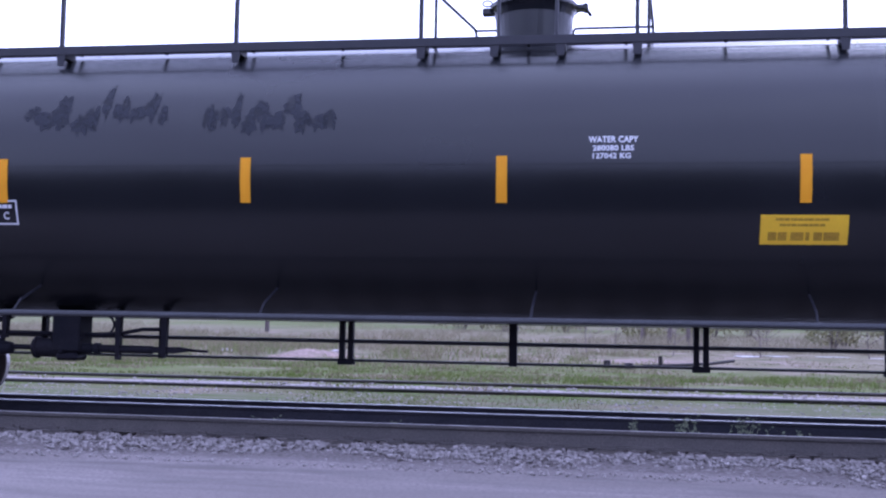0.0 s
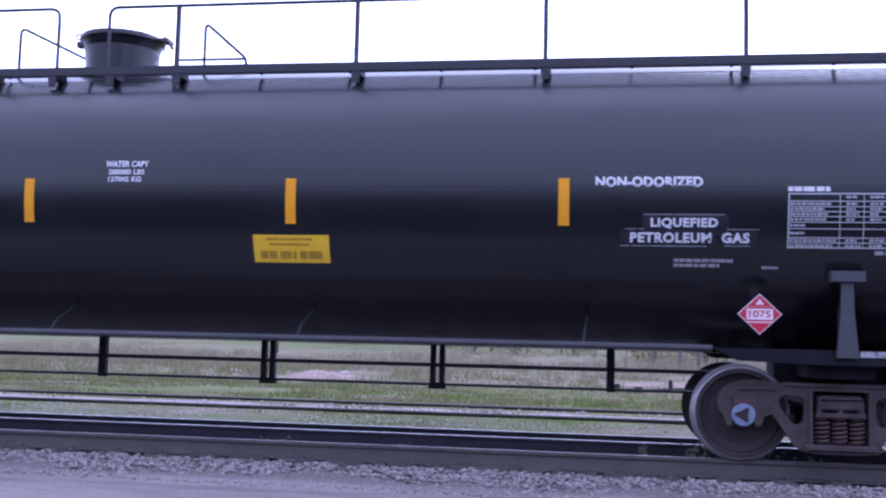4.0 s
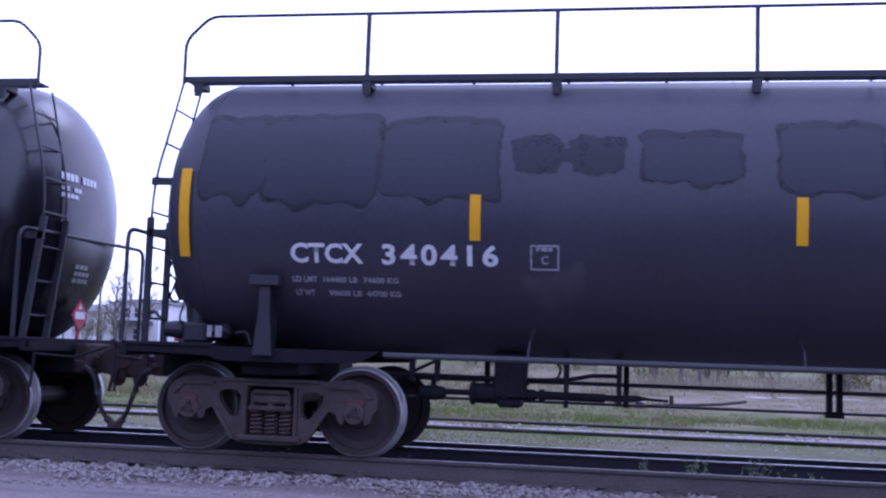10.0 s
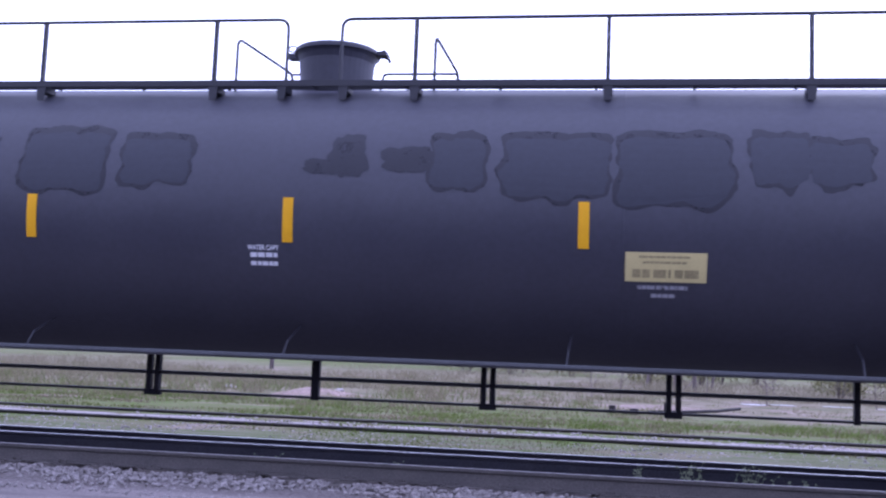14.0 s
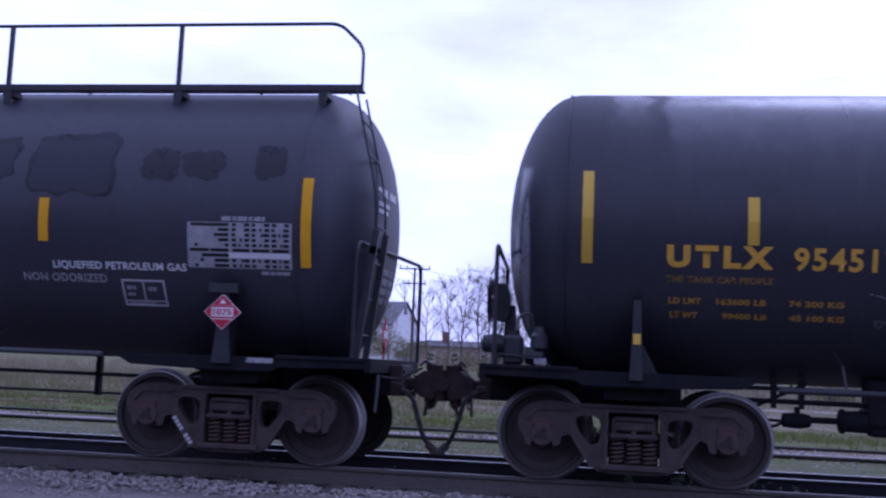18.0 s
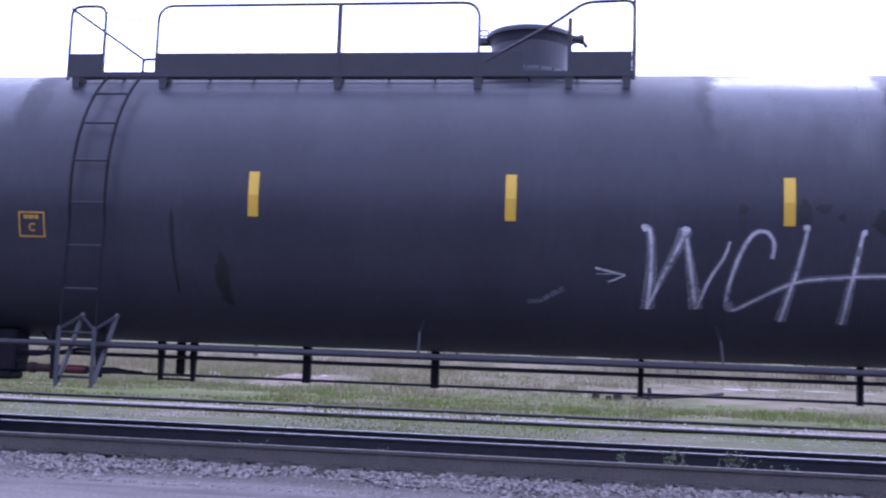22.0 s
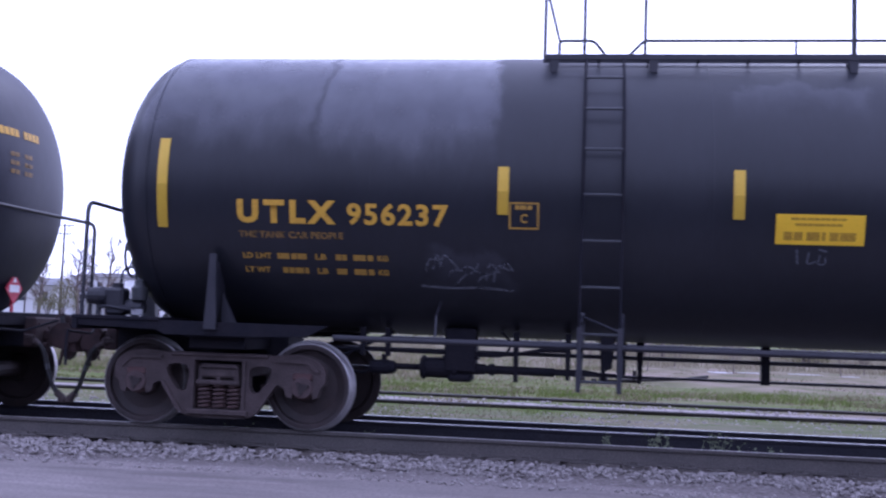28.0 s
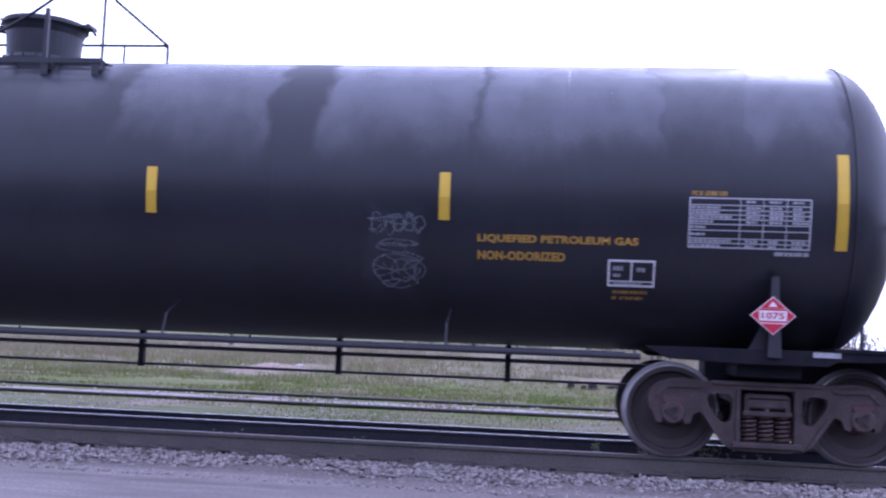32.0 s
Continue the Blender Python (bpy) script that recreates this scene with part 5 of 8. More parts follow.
def soil_material():
    """Gravel road, ballast, patchy spring grass and bare pinkish dirt in one sheet, with ragged borders."""
    m = bpy.data.materials.new("gravel road, dirt and patchy grass")
    m.use_nodes = True
    n, l = m.node_tree.nodes, m.node_tree.links
    b = n["Principled BSDF"]
    b.inputs["Roughness"].default_value = 0.95
    b.inputs["Specular IOR Level"].default_value = 0.04
    co = n.new("ShaderNodeTexCoord")
    sep = n.new("ShaderNodeSeparateXYZ")
    l.new(co.outputs["Object"], sep.inputs[0])

    def noise_fac(scale, detail=5, stretch=(1, 1, 1)):
        mp = n.new("ShaderNodeMapping")
        mp.inputs["Scale"].default_value = stretch
        l.new(co.outputs["Object"], mp.inputs["Vector"])
        t = n.new("ShaderNodeTexNoise")
        t.inputs["Scale"].default_value, t.inputs["Detail"].default_value = scale, detail
        l.new(mp.outputs[0], t.inputs["Vector"])
        return t.outputs["Fac"]

    def ramp(value, lo, hi):
        r = n.new("ShaderNodeMapRange")
        r.inputs["From Min"].default_value, r.inputs["From Max"].default_value = lo, hi
        l.new(value, r.inputs["Value"])
        return r.outputs[0]

    def mix(fac, a, c):
        x = n.new("ShaderNodeMixRGB")
        if isinstance(fac, float):
            x.inputs[0].default_value = fac
        else:
            l.new(fac, x.inputs[0])
        for i, v in ((1, a), (2, c)):
            if isinstance(v, tuple):
                x.inputs[i].default_value = (*v, 1)
            else:
                l.new(v, x.inputs[i])
        return x.outputs[0]

    def shifted(scale, amount):
        a = n.new("ShaderNodeMath")
        a.operation = "MULTIPLY_ADD"
        l.new(noise_fac(scale), a.inputs[0])
        a.inputs[1].default_value = amount
        l.new(sep.outputs["Y"], a.inputs[2])
        return a.outputs[0]

    road = mix(ramp(noise_fac(0.9, 5, (0.35, 1.6, 1)), 0.38, 0.64), (0.205, 0.182, 0.172), (0.290, 0.258, 0.246))
    road = mix(ramp(noise_fac(2.2, 7, (0.3, 1.3, 1)), 0.46, 0.66), road, (0.178, 0.159, 0.152))
    road = mix(ramp(noise_fac(30, 3), 0.45, 0.75), road, (0.160, 0.144, 0.138))
    gravel = mix(ramp(noise_fac(22, 4), 0.35, 0.65), (0.12, 0.105, 0.10), (0.225, 0.20, 0.192))
    grass = mix(ramp(noise_fac(1.1, 7, (0.5, 1.0, 1)), 0.36, 0.62), (0.084, 0.132, 0.028), (0.136, 0.134, 0.066))
    grass = mix(ramp(noise_fac(17, 4), 0.45, 0.75), grass, (0.112, 0.106, 0.050))
    verge = mix(ramp(noise_fac(2.2, 7, (0.5, 1.5, 1)), 0.36, 0.60), (0.092, 0.118, 0.042), (0.150, 0.146, 0.094))
    grass = mix(ramp(shifted(1.0, 1.0), 16.2, 16.8), verge, grass)
    dirt = mix(ramp(noise_fac(0.9, 9, (1, 0.5, 1)), 0.38, 0.60), (0.235, 0.188, 0.158), (0.132, 0.124, 0.070))
    # grass thins out into bare pinkish dirt, first on the right
    lean = n.new("ShaderNodeMath")
    lean.operation = "MULTIPLY_ADD"
    l.new(sep.outputs["X"], lean.inputs[0])
    lean.inputs[1].default_value = 0.35
    l.new(shifted(0.5, 9.0), lean.inputs[2])
    field = mix(ramp(noise_fac(0.42, 6, (0.6, 1.5, 1)), 0.52, 0.66), grass, dirt)
    field = mix(ramp(lean.outputs[0], 31.0, 38.0), field, dirt)
    straw = mix(ramp(noise_fac(1.2, 6, (1.2, 0.4, 1)), 0.3, 0.7), (0.215, 0.180, 0.140), (0.130, 0.124, 0.066))
    far_mix = n.new("ShaderNodeMath")
    far_mix.operation = "MULTIPLY"
    l.new(ramp(shifted(0.4, 8.0), 33.0, 38.0), far_mix.inputs[0])
    l.new(ramp(noise_fac(0.16, 5, (0.8, 0.5, 1)), 0.40, 0.52), far_mix.inputs[1])
    field = mix(far_mix.outputs[0], field, straw)
    tufts = n.new("ShaderNodeMath")
    tufts.operation = "MULTIPLY"
    l.new(ramp(noise_fac(0.8, 8, (0.6, 0.22, 1)), 0.50, 0.66), tufts.inputs[0])
    tufts.inputs[1].default_value = 0.65
    field = mix(tufts.outputs[0], field, (0.092, 0.096, 0.046))
    lawn = mix(ramp(noise_fac(0.05, 5), 0.42, 0.56), (0.125, 0.140, 0.060), (0.170, 0.155, 0.100))
    field = mix(ramp(shifted(0.05, 30.0), 88.0, 100.0), field, lawn)
    # unseen ground near the viewer, made dark to dim the tanks' lower reflections
    unseen_dark = mix(ramp(noise_fac(60, 3), 0.4, 0.7), (0.030, 0.030, 0.033), (0.050, 0.049, 0.052))
    road = mix(ramp(shifted(0.8, 0.5), 5.6, 6.2), unseen_dark, road)
    col = mix(ramp(shifted(3.0, 0.5), 9.9, 10.1), road, gravel)
    col = mix(ramp(shifted(2.0, 0.5), 13.45, 13.7), col, field)
    # the gravel bed of the old siding
    bed = n.new("ShaderNodeMath")
    bed.operation = "ABSOLUTE"
    off = n.new("ShaderNodeMath")
    off.operation = "SUBTRACT"
    l.new(shifted(1.2, 1.6), off.inputs[0])
    off.inputs[1].default_value = 18.15
    l.new(off.outputs[0], bed.inputs[0])
    col = mix(ramp(bed.outputs[0], 0.75, 0.55), col, mix(ramp(noise_fac(14, 4), 0.4, 0.62), (0.22, 0.195, 0.190), (0.32, 0.29, 0.285)))
    l.new(col, b.inputs["Base Color"])
    bp = n.new("ShaderNodeBump")
    bp.inputs["Strength"].default_value, bp.inputs["Distance"].default_value = 0.6, 0.03
    l.new(noise_fac(26, 5), bp.inputs["Height"])
    l.new(bp.outputs[0], b.inputs["Normal"])
    return m


SOIL = soil_material()


def build_ground():
    xs = [-4000, -1500, -600, -250, -120, -60] + [float(v) for v in np.linspace(-34, 34, 69)] + [60, 120, 250, 600, 1500, 4000]
    ys = [-4000, -1200, -400, -120, -40, -15, -6, 0, 3, 5, 6.5, 7.5] + [float(v) for v in np.arange(8.25, 13.1, 0.25)] + [13.22, 13.42, 13.75, 14, 14.5] + [15, 15.5, 16, 16.5, 17, 17.5, 18, 18.5, 19, 20, 21, 22, 24, 26, 29, 33, 38, 45, 55, 70, 100, 180, 400, 1200, 4000]
    verts, faces = [], []
    for y in ys:
        for x in xs:
            w = 0.012 if abs(x) < 40 and y < 60 else 0
            verts.append((x, y, ground_z(x, y) + w * noise.noise(Vector((x * 0.9, y * 1.3, 0)))))
    w = len(xs)
    for j in range(len(ys) - 1):
        for i in range(w - 1):
            a = j * w + i
            faces.append((a, a + 1, a + w + 1, a + w))
    ob = raw("ground", verts, faces, SOIL, smooth=True)
    tagged(ob, "gravel road edge, ballast and patchy spring grass", "ground", kind="structure")


build_ground()

# ---------------------------------------------------------------- rails
RAIL_PROFILE = [(-0.068, -0.180), (-0.068, -0.168), (-0.012, -0.150), (-0.009, -0.045), (-0.034, -0.034), (-0.036, -0.008), (-0.026, 0.0),
                (0.026, 0.0), (0.036, -0.008), (0.034, -0.034), (0.009, -0.045), (0.012, -0.150), (0.068, -0.168), (0.068, -0.180)]


def build_rail(parent, y, z, top, side=None):
    xs = np.linspace(-70, 70, 57)
    verts, faces = [], []
    k = len(RAIL_PROFILE)
    for x in xs:
        for a, b in RAIL_PROFILE:
            verts.append((x, y + a, z + b))
    for i in range(len(xs) - 1):
        for j in range(k):
            a, b = i * k + j, i * k + (j + 1) % k
            faces.append((a, b, b + k, a + k))
    ob = raw("rail", verts, faces, side or RAIL_SIDE, parent)
    ob.data.materials.append(top)
    for i, f in enumerate(ob.data.polygons):
        if i % k in (5, 6, 7):
            f.material_index = 1 if i % k == 6 else 0
    return ob


track = tagged(new("main_track"), "railway track with two shiny-topped rails on stone ballast", "track", kind="structure")
for y, head, web in ((YC - 0.7535, RAIL_DULL, RAIL_SIDE), (YC + 0.7535, RAIL_TOP, RAIL_SHADED)):
    build_rail(track, y, 0.0, head, web)
third = tagged(new("adjoining_rail"), "shiny-topped adjoining rail beside the main track", "rail", kind="structure")
build_rail(third, 13.32, 0.0, RAIL_TOP, RAIL_SHADED)
siding = tagged(new("siding"), "old dull siding rails in pale gravel and weeds", "track", kind="structure")
build_rail(siding, 16.55, 0.0, RAIL_SIDE)
build_rail(siding, 18.7, 0.0, RAIL_SIDE)

# timber ties under the near track
tie_mesh = None
for i in range(-36, 37):
    if tie_mesh is None:
        bm = bmesh.new()
        box(bm, -0.115, 0.115, -1.30, 1.30, -0.34, -0.182, 0.012)
        ob = part("tie", bm, TIE, track)
        tie_mesh = ob.data
    else:
        ob = new("tie", tie_mesh)
        ob.parent = track
    ob.matrix_basis = pose(i * 0.53, YC, 0, 0, 0, (i * 37 % 7 - 3) * 0.2)

# tie plates and spikes beside the near rail
plate_mesh = None
for i in range(-20, 21):
    if plate_mesh is None:
        bm = bmesh.new()
        box(bm, -0.09, 0.09, -0.17, 0.17, -0.184, -0.166, 0.004)
        for q in (-1, 1):
            box(bm, -0.05, -0.03, q * 0.085 - 0.012, q * 0.085 + 0.012, -0.17, -0.135, 0.003)
            box(bm, 0.03, 0.05, q * 0.085 - 0.012, q * 0.085 + 0.012, -0.17, -0.135, 0.003)
        ob = part("tie_plate", bm, RAIL_SIDE, track)
        plate_mesh = ob.data
    else:
        ob = new("tie_plate", plate_mesh)
        ob.parent = track
    ob.matrix_basis = pose(i * 0.53, YC - 0.7535, 0)


# ---------------------------------------------------------------- the train
cars, wheelsets = [], []


def begin_car(x, label):
    car = tagged(new("tank_car"), label, "tank car", "tank cars of the train")
    car.matrix_basis = pose(x, YC, 0)
    cars.append((car, x))
    return car


def add_trucks(car, half, caps, marks=(None, None)):
    for s, cap, mark in zip((-1, 1), caps, marks):
        truck, sets = build_truck(car, s * half, cap, mark)
        for w, q in zip(sets, (-AXLE, AXLE)):
            wheelsets.append((w, q))


def stripes(car, xs, z0, z1, mat, low=None, w=0.105):
    for x in xs:
        if low:
            zm = z0 + (z1 - z0) * 0.48
            band("reflector_stripe", car, x - w / 2, x + w / 2, zm, z1, mat, label="yellow reflective stripe on the tank side")
            band("reflector_stripe", car, x - w / 2, x + w / 2, z0, zm, low, label="yellow reflective stripe on the tank side")
        else:
            band("reflector_stripe", car, x - w / 2, x + w / 2, z0, z1, mat, label="amber reflective stripe on the tank side")


BLUNT = 0.80   # the older tanks have blunter heads

# --- first car: clean black enamel, amber stripes
A0 = -0.82
A = begin_car(A0, "glossy black pressure tank car with amber stripes and white lettering")
build_tank(A, 9.39, TANK_A, "glossy black cylindrical tank", BLUNT)
build_seams(A, (-8.7, -6.2, -3.4, 3.3, 6.0, 8.7), TANK_A)
bm = bmesh.new()
seam = arc_of(2.60)
box(bm, -8.7, 8.7, seam - 0.008, seam + 0.008, -0.004, 0.003)
part("long_seam", wrap(bm, 0.003), TANK_A, A)
build_dome(A, 1, TANK_A)
build_long_walkway(A, STEEL, -0.70, 3.915)
build_side_pipe(A, -6.7, 6.75, [-7.9, -5.25, -2.6, 0.10, 2.74, 5.56], 1.085, 1)
build_centre_rigging(A, -7.2, 7.2, (0.82, 0.60), [-5.9, -4.4, -2.15, -0.22, 1.85, 3.86, 5.81], (-2.15, 1.85, 3.86), (-0.22, 5.81))
build_brake_gear(A, -5.12, 0)
add_trucks(A, 7.97, (CAP, CAP_BLUE), (None, 1))
for s in (-1, 1):
    build_end(A, s, 7.97, 10.03, "pad", -0.05 if s < 0 else 0.21, PIPE)
    build_head_ladder(A, s, 9.42, STEEL)
build_hand_brake(A, -1, -9.50, 0.2, STEEL)
stripes(A, (-5.4, -2.77, -0.19, 2.64, 5.36), 2.222, 2.672, ORANGE)
stripes(A, (8.77, -8.77), 2.02, 2.905, ORANGE)
stencil("capacity_text", A, "WATER CAPY", 0.64, 1.11, 2.795, 2.86, WHITE_TEXT, 0.03)
stencil("capacity_text", A, "280080 LBS", 0.68, 1.07, 2.715, 2.77, WHITE_TEXT, 0.03)
stencil("capacity_text", A, "127042 KG", 0.68, 1.04, 2.64, 2.695, WHITE_TEXT, 0.03)
stencil("cargo_text", A, "NON-ODORIZED", 5.66, 6.66, 2.59, 2.69, WHITE_TEXT, 0.045)
bm = bmesh.new()
thick_rect(bm, 6.10, 6.90, 2.18, 2.34, 0.001)
thick_rect(bm, 5.90, 7.16, 2.06, 2.178, 0.001)
part("lettering_ground", wrap(bm, 0.003), PATCH, A)
bm = bmesh.new()
for x0, x1, z0, z1 in ((6.12, 6.86, 2.325, 2.336), (5.93, 6.12, 2.19, 2.20), (6.88, 7.18, 2.19, 2.20), (5.90, 6.7, 2.035, 2.046), (6.86, 7.1, 2.04, 2.05)):
    flat_rect(bm, x0, x1, z0, z1)
part("overspray", wrap(bm, 0.005), FAINT_CHALK, A)
stencil("cargo_text", A, "LIQUEFIED", 6.18, 6.80, 2.20, 2.30, WHITE_TEXT, 0.04, 1.1)
stencil("cargo_text", A, "PETROLEUM  GAS", 5.99, 7.09, 2.07, 2.165, WHITE_TEXT, 0.04, 1.1)
bars("paint_record", A, [(6.40, 6.95, 1.895, 1.925), (6.40, 6.85, 1.85, 1.88), (7.21, 7.38, 1.84, 1.865)], GREY_TEXT, seed=12)
build_test_table(A, 7.43, 8.53, 2.03, 2.535, TABLE_TEXT, (0.0, 0.38, WHITE_TEXT), 21)
build_class_box(A, -5.51, -5.25, 2.0, 2.25, WHITE_TEXT, "C")
build_notice(A, 2.24, 3.03, 1.845, 2.112, YELLOW, OLIVE_INK, OLIVE_INK)
build_placard(A, 7.185, 1.22, 1.60, 0.20)
rnd = random.Random(17)
for x0, x1, n in ((-5.25, -3.65, 15), (-3.3, -1.9, 13)):
    for i in range(n):
        x = x0 + (x1 - x0) * (i + rnd.uniform(-0.3, 0.3)) / n
        z = 2.92 + 0.22 * rnd.random()
        bm = bmesh.new()
        blob(bm, x, x + rnd.uniform(0.08, 0.20), z, z + rnd.uniform(0.10, 0.26) + (0.12 if i % 5 == 3 else 0), 0.13, 2.2, 30 + i, 0.05)
        part("old_paint_mark", wrap(bm, 0.003), SMUDGE, A, "faint matt smudge of old lettering")
bm = letters("2 INCH HF COMP SHOES", 0.02)
wide_txt = max(v.co.x for v in bm.verts)
for v in bm.verts:
    v.co = Vector((8.38 + v.co.x / wide_txt * 0.62, -1.367, 1.035 + v.co.y * 0.062))
part("sill_text", bm, WHITE_TEXT, A)
bm = bmesh.new()
box(bm, 8.09, 8.34, -1.366, -1.36, 1.03, 1.085)
part("sill_tag", bm, GREY_TEXT, A)

build_head_marks(A, 9.395, WHITE_TEXT, ((0.75, 0.085, 0.07), (0.40, 0.05, 0.03), (0.34, 0.05, 0.03)), -0.60, 3.02, BLUNT)
build_end_placard(A)
build_head_marks(A, 9.395, GREY_TEXT, ((0.30, 0.05, 0.03), (0.36, 0.05, 0.03), (0.36, 0.05, 0.03)), -0.18, 1.99, BLUNT)

# --- second car: greyer paint with overpainted patches
B0 = 19.25
B = begin_car(B0, "faded black pressure tank car with overpainted patches and amber stripes")
build_tank(B, 9.38, TANK_B, "faded black cylindrical tank", BLUNT)
build_seams(B, (-8.7, -6.1, -3.3, 3.3, 6.1, 8.7), TANK_B)
build_dome(B, 1, TANK_B)
build_long_walkway(B, STEEL, -0.74, 3.94)
build_side_pipe(B, -6.7, 6.75, [-5.3, -2.75, 0.0, 2.8, 5.5], 1.06, 1)
build_centre_rigging(B, -7.2, 7.2, (0.82, 0.60), [-5.9, -4.35, -2.15, -0.16, 1.85, 3.9, 5.82], (-2.15, 1.85, 3.9), (-0.16,))
build_brake_gear(B, -5.55, 0)
add_trucks(B, 7.97, (CAP, CAP), (None, -1))
for s in (-1, 1):
    build_end(B, s, 7.97, 10.03, "pad", -0.04 if s < 0 else 0.21, None, s > 0)
    build_head_ladder(B, s, 9.43, STEEL)
build_hand_brake(B, -1, -9.58, 0.1, STEEL)
build_end_valves(B, -1, -8.85)
stripes(B, (-5.84, -2.78, -0.01, 2.93, 6.0), 2.20, 2.645, AMBER)
stripes(B, (-8.83, 8.81), 2.0, 2.895, AMBER)
stencil("reporting_mark", B, "CTCX", -7.71, -6.96, 1.96, 2.155, WHITE_TEXT, 0.03, 1.0)
stencil("car_number", B, "340416", -6.77, -5.61, 1.955, 2.16, WHITE_TEXT, 0.03, 1.25)
for word, x0, x1, z in (("LD LMT", -7.71, -7.45, 1.775), ("164400 LB", -7.39, -7.035, 1.775), ("74600 KG", -6.975, -6.615, 1.775), ("LT WT", -7.69, -7.49, 1.645), ("98600 LB", -7.345, -7.0, 1.645), ("44700 KG", -6.955, -6.60, 1.645)):
    stencil("weight_text", B, word, x0, x1, z, z + 0.058, PALE_STENCIL, 0.05, 1.05)
build_class_box(B, -5.30, -5.02, 1.93, 2.17, GREY_TEXT, "C")
stencil("capacity_text", B, "WATER CAPY", -0.43, -0.10, 2.12, 2.17, WHITE_TEXT, 0.03)
bars("capacity_text", B, [(-0.40, -0.11, 2.05, 2.095), (-0.40, -0.11, 1.97, 2.01)], WHITE_TEXT, seed=16)
build_notice(B, 3.33, 4.09, 1.91, 2.18, PALE_YELLOW, PALE_INK, PALE_INK)
bars("notice_record", B, [(3.45, 3.92, 1.84, 1.875), (3.58, 3.83, 1.765, 1.80)], GREY_TEXT, seed=18)
stencil("cargo_text", B, "LIQUEFIED PETROLEUM GAS", 6.09, 7.55, 1.92, 2.01, WHITE_TEXT, 0.03, 1.05)
stencil("cargo_text", B, "NON ODORIZED", 5.74, 6.67, 1.80, 1.885, GREY_TEXT, 0.03, 1.1)
build_two_pane_box(B, 6.82, 7.29, 1.58, 1.84, BOX_TEXT)
build_test_table(B, 7.57, 8.665, 1.975, 2.43, TABLE_TEXT, (0.36, 0.82, GREY_TEXT), 33, True)
build_placard(B, 7.97, 1.35, 1.71, 0.195)
k = 0
for x0, x1, z0, z1, dr in ((-8.70, -7.98, 2.60, 3.50, 0.15), (-8.05, -6.80, 2.55, 3.53, 0.12), (-6.84, -5.60, 2.60, 3.48, 0.10), (-5.50, -5.0, 2.87, 3.27, 0.0), (-5.12, -4.85, 2.98, 3.12, 0.0), (-4.95, -4.40, 2.85, 3.27, 0.0), (-4.27, -3.28, 2.77, 3.32, 0.06),
                           (-2.98, -2.0, 2.68, 3.42, 0.08), (-1.88, -1.08, 2.76, 3.34, 0.05), (0.10, 0.55, 2.90, 3.05, 0.0), (0.36, 0.75, 2.86, 3.32, 0.0), (0.92, 1.42, 2.92, 3.2, 0.0), (1.38, 1.98, 2.74, 3.37, 0.05),
                           (2.10, 3.18, 2.66, 3.37, 0.1), (3.22, 4.34, 2.62, 3.39, 0.1), (4.46, 5.05, 2.82, 3.40, 0.06), (4.98, 5.58, 2.82, 3.34, 0.03), (5.76, 6.72, 2.70, 3.37, 0.04), (7.02, 7.42, 2.86, 3.20, 0.02), (7.45, 7.90, 2.88, 3.18, 0.02), (8.22, 8.55, 2.88, 3.24, 0.0)):
    k += 1
    bm = bmesh.new()
    small = x1 - x0 <= 0.6
    blob(bm, x0, x1, z0, z1, 0.06 if small else 0.02, 3.5 if small else 7, 50 + k, dr * 0.7)
    part("overpainted_patch", wrap(bm, 0.003), PATCH, B, "darker overpainted patch")
    # the inside has been rolled over once more in the lighter tank colour
    if x1 - x0 > 0.55 and k not in (5, 6):
        bm = bmesh.new()
        blob(bm, x0 + 0.035, x1 - 0.035, z0 + 0.03, z1 - 0.08, 0.018, 7, 50 + k, dr * 0.5)
        part("overpainted_patch", wrap(bm, 0.0045), PATCH_FILL, B)

build_head_marks(B, 9.38, WHITE_TEXT, ((0.75, 0.085, 0.07), (0.40, 0.05, 0.03), (0.34, 0.05, 0.03)), -0.60, 2.98, BLUNT)
build_end_placard(B)
build_head_marks(B, 9.38, GREY_TEXT, ((0.50, 0.07, 0.035), (0.50, 0.07, 0.035), (0.50, 0.07, 0.035), (0.50, 0.07, 0.035)), -0.25, 2.12, BLUNT)

# --- third car: yellow lettering and spray-painted letters
C0 = 39.52
C = begin_car(C0, "dusty black pressure tank car with yellow lettering and white graffiti")
build_tank(C, 9.54, TANK_C, "dusty black cylindrical tank")
build_seams(C, (-8.9, -6.2, -3.3, 3.3, 6.2, 8.9), TANK_C)
build_dome(C, 1, TANK_C)
build_short_platform(C, STEEL, True)
build_side_ladder(C, -4.33, STEEL, PIPE)
build_side_pipe(C, -6.9, 6.95, [-6.3, -0.9, 1.98, 5.1], 0.985, 0)
build_centre_rigging(C, -7.2, 7.2, (0.86, 0.65), [-2.5, -1.0, 1.3, 3.62, 5.64], (), (-2.5, -1.0))
build_brake_gear(C, -5.75, 1)
build_lever_frame(C, -4.07)
add_trucks(C, 8.19, (CAP, CAP))
for s in (-1, 1):
    build_end(C, s, 8.19, 10.22, "post", 0.13)
build_hand_brake(C, -1, -9.79, 0.4, STEEL)
build_tall_valves(C, -9.40)
for x, z0, z1 in ((-8.68, 2.12, 3.01), (8.62, 2.085, 2.975)):
    stripes(C, (x,), z0, z1, GOLD, GOLD_B)
stripes(C, (-7.14, -5.59, -2.62, -0.04, 2.56, 5.01), 2.32, 2.77, GOLD, GOLD_B)
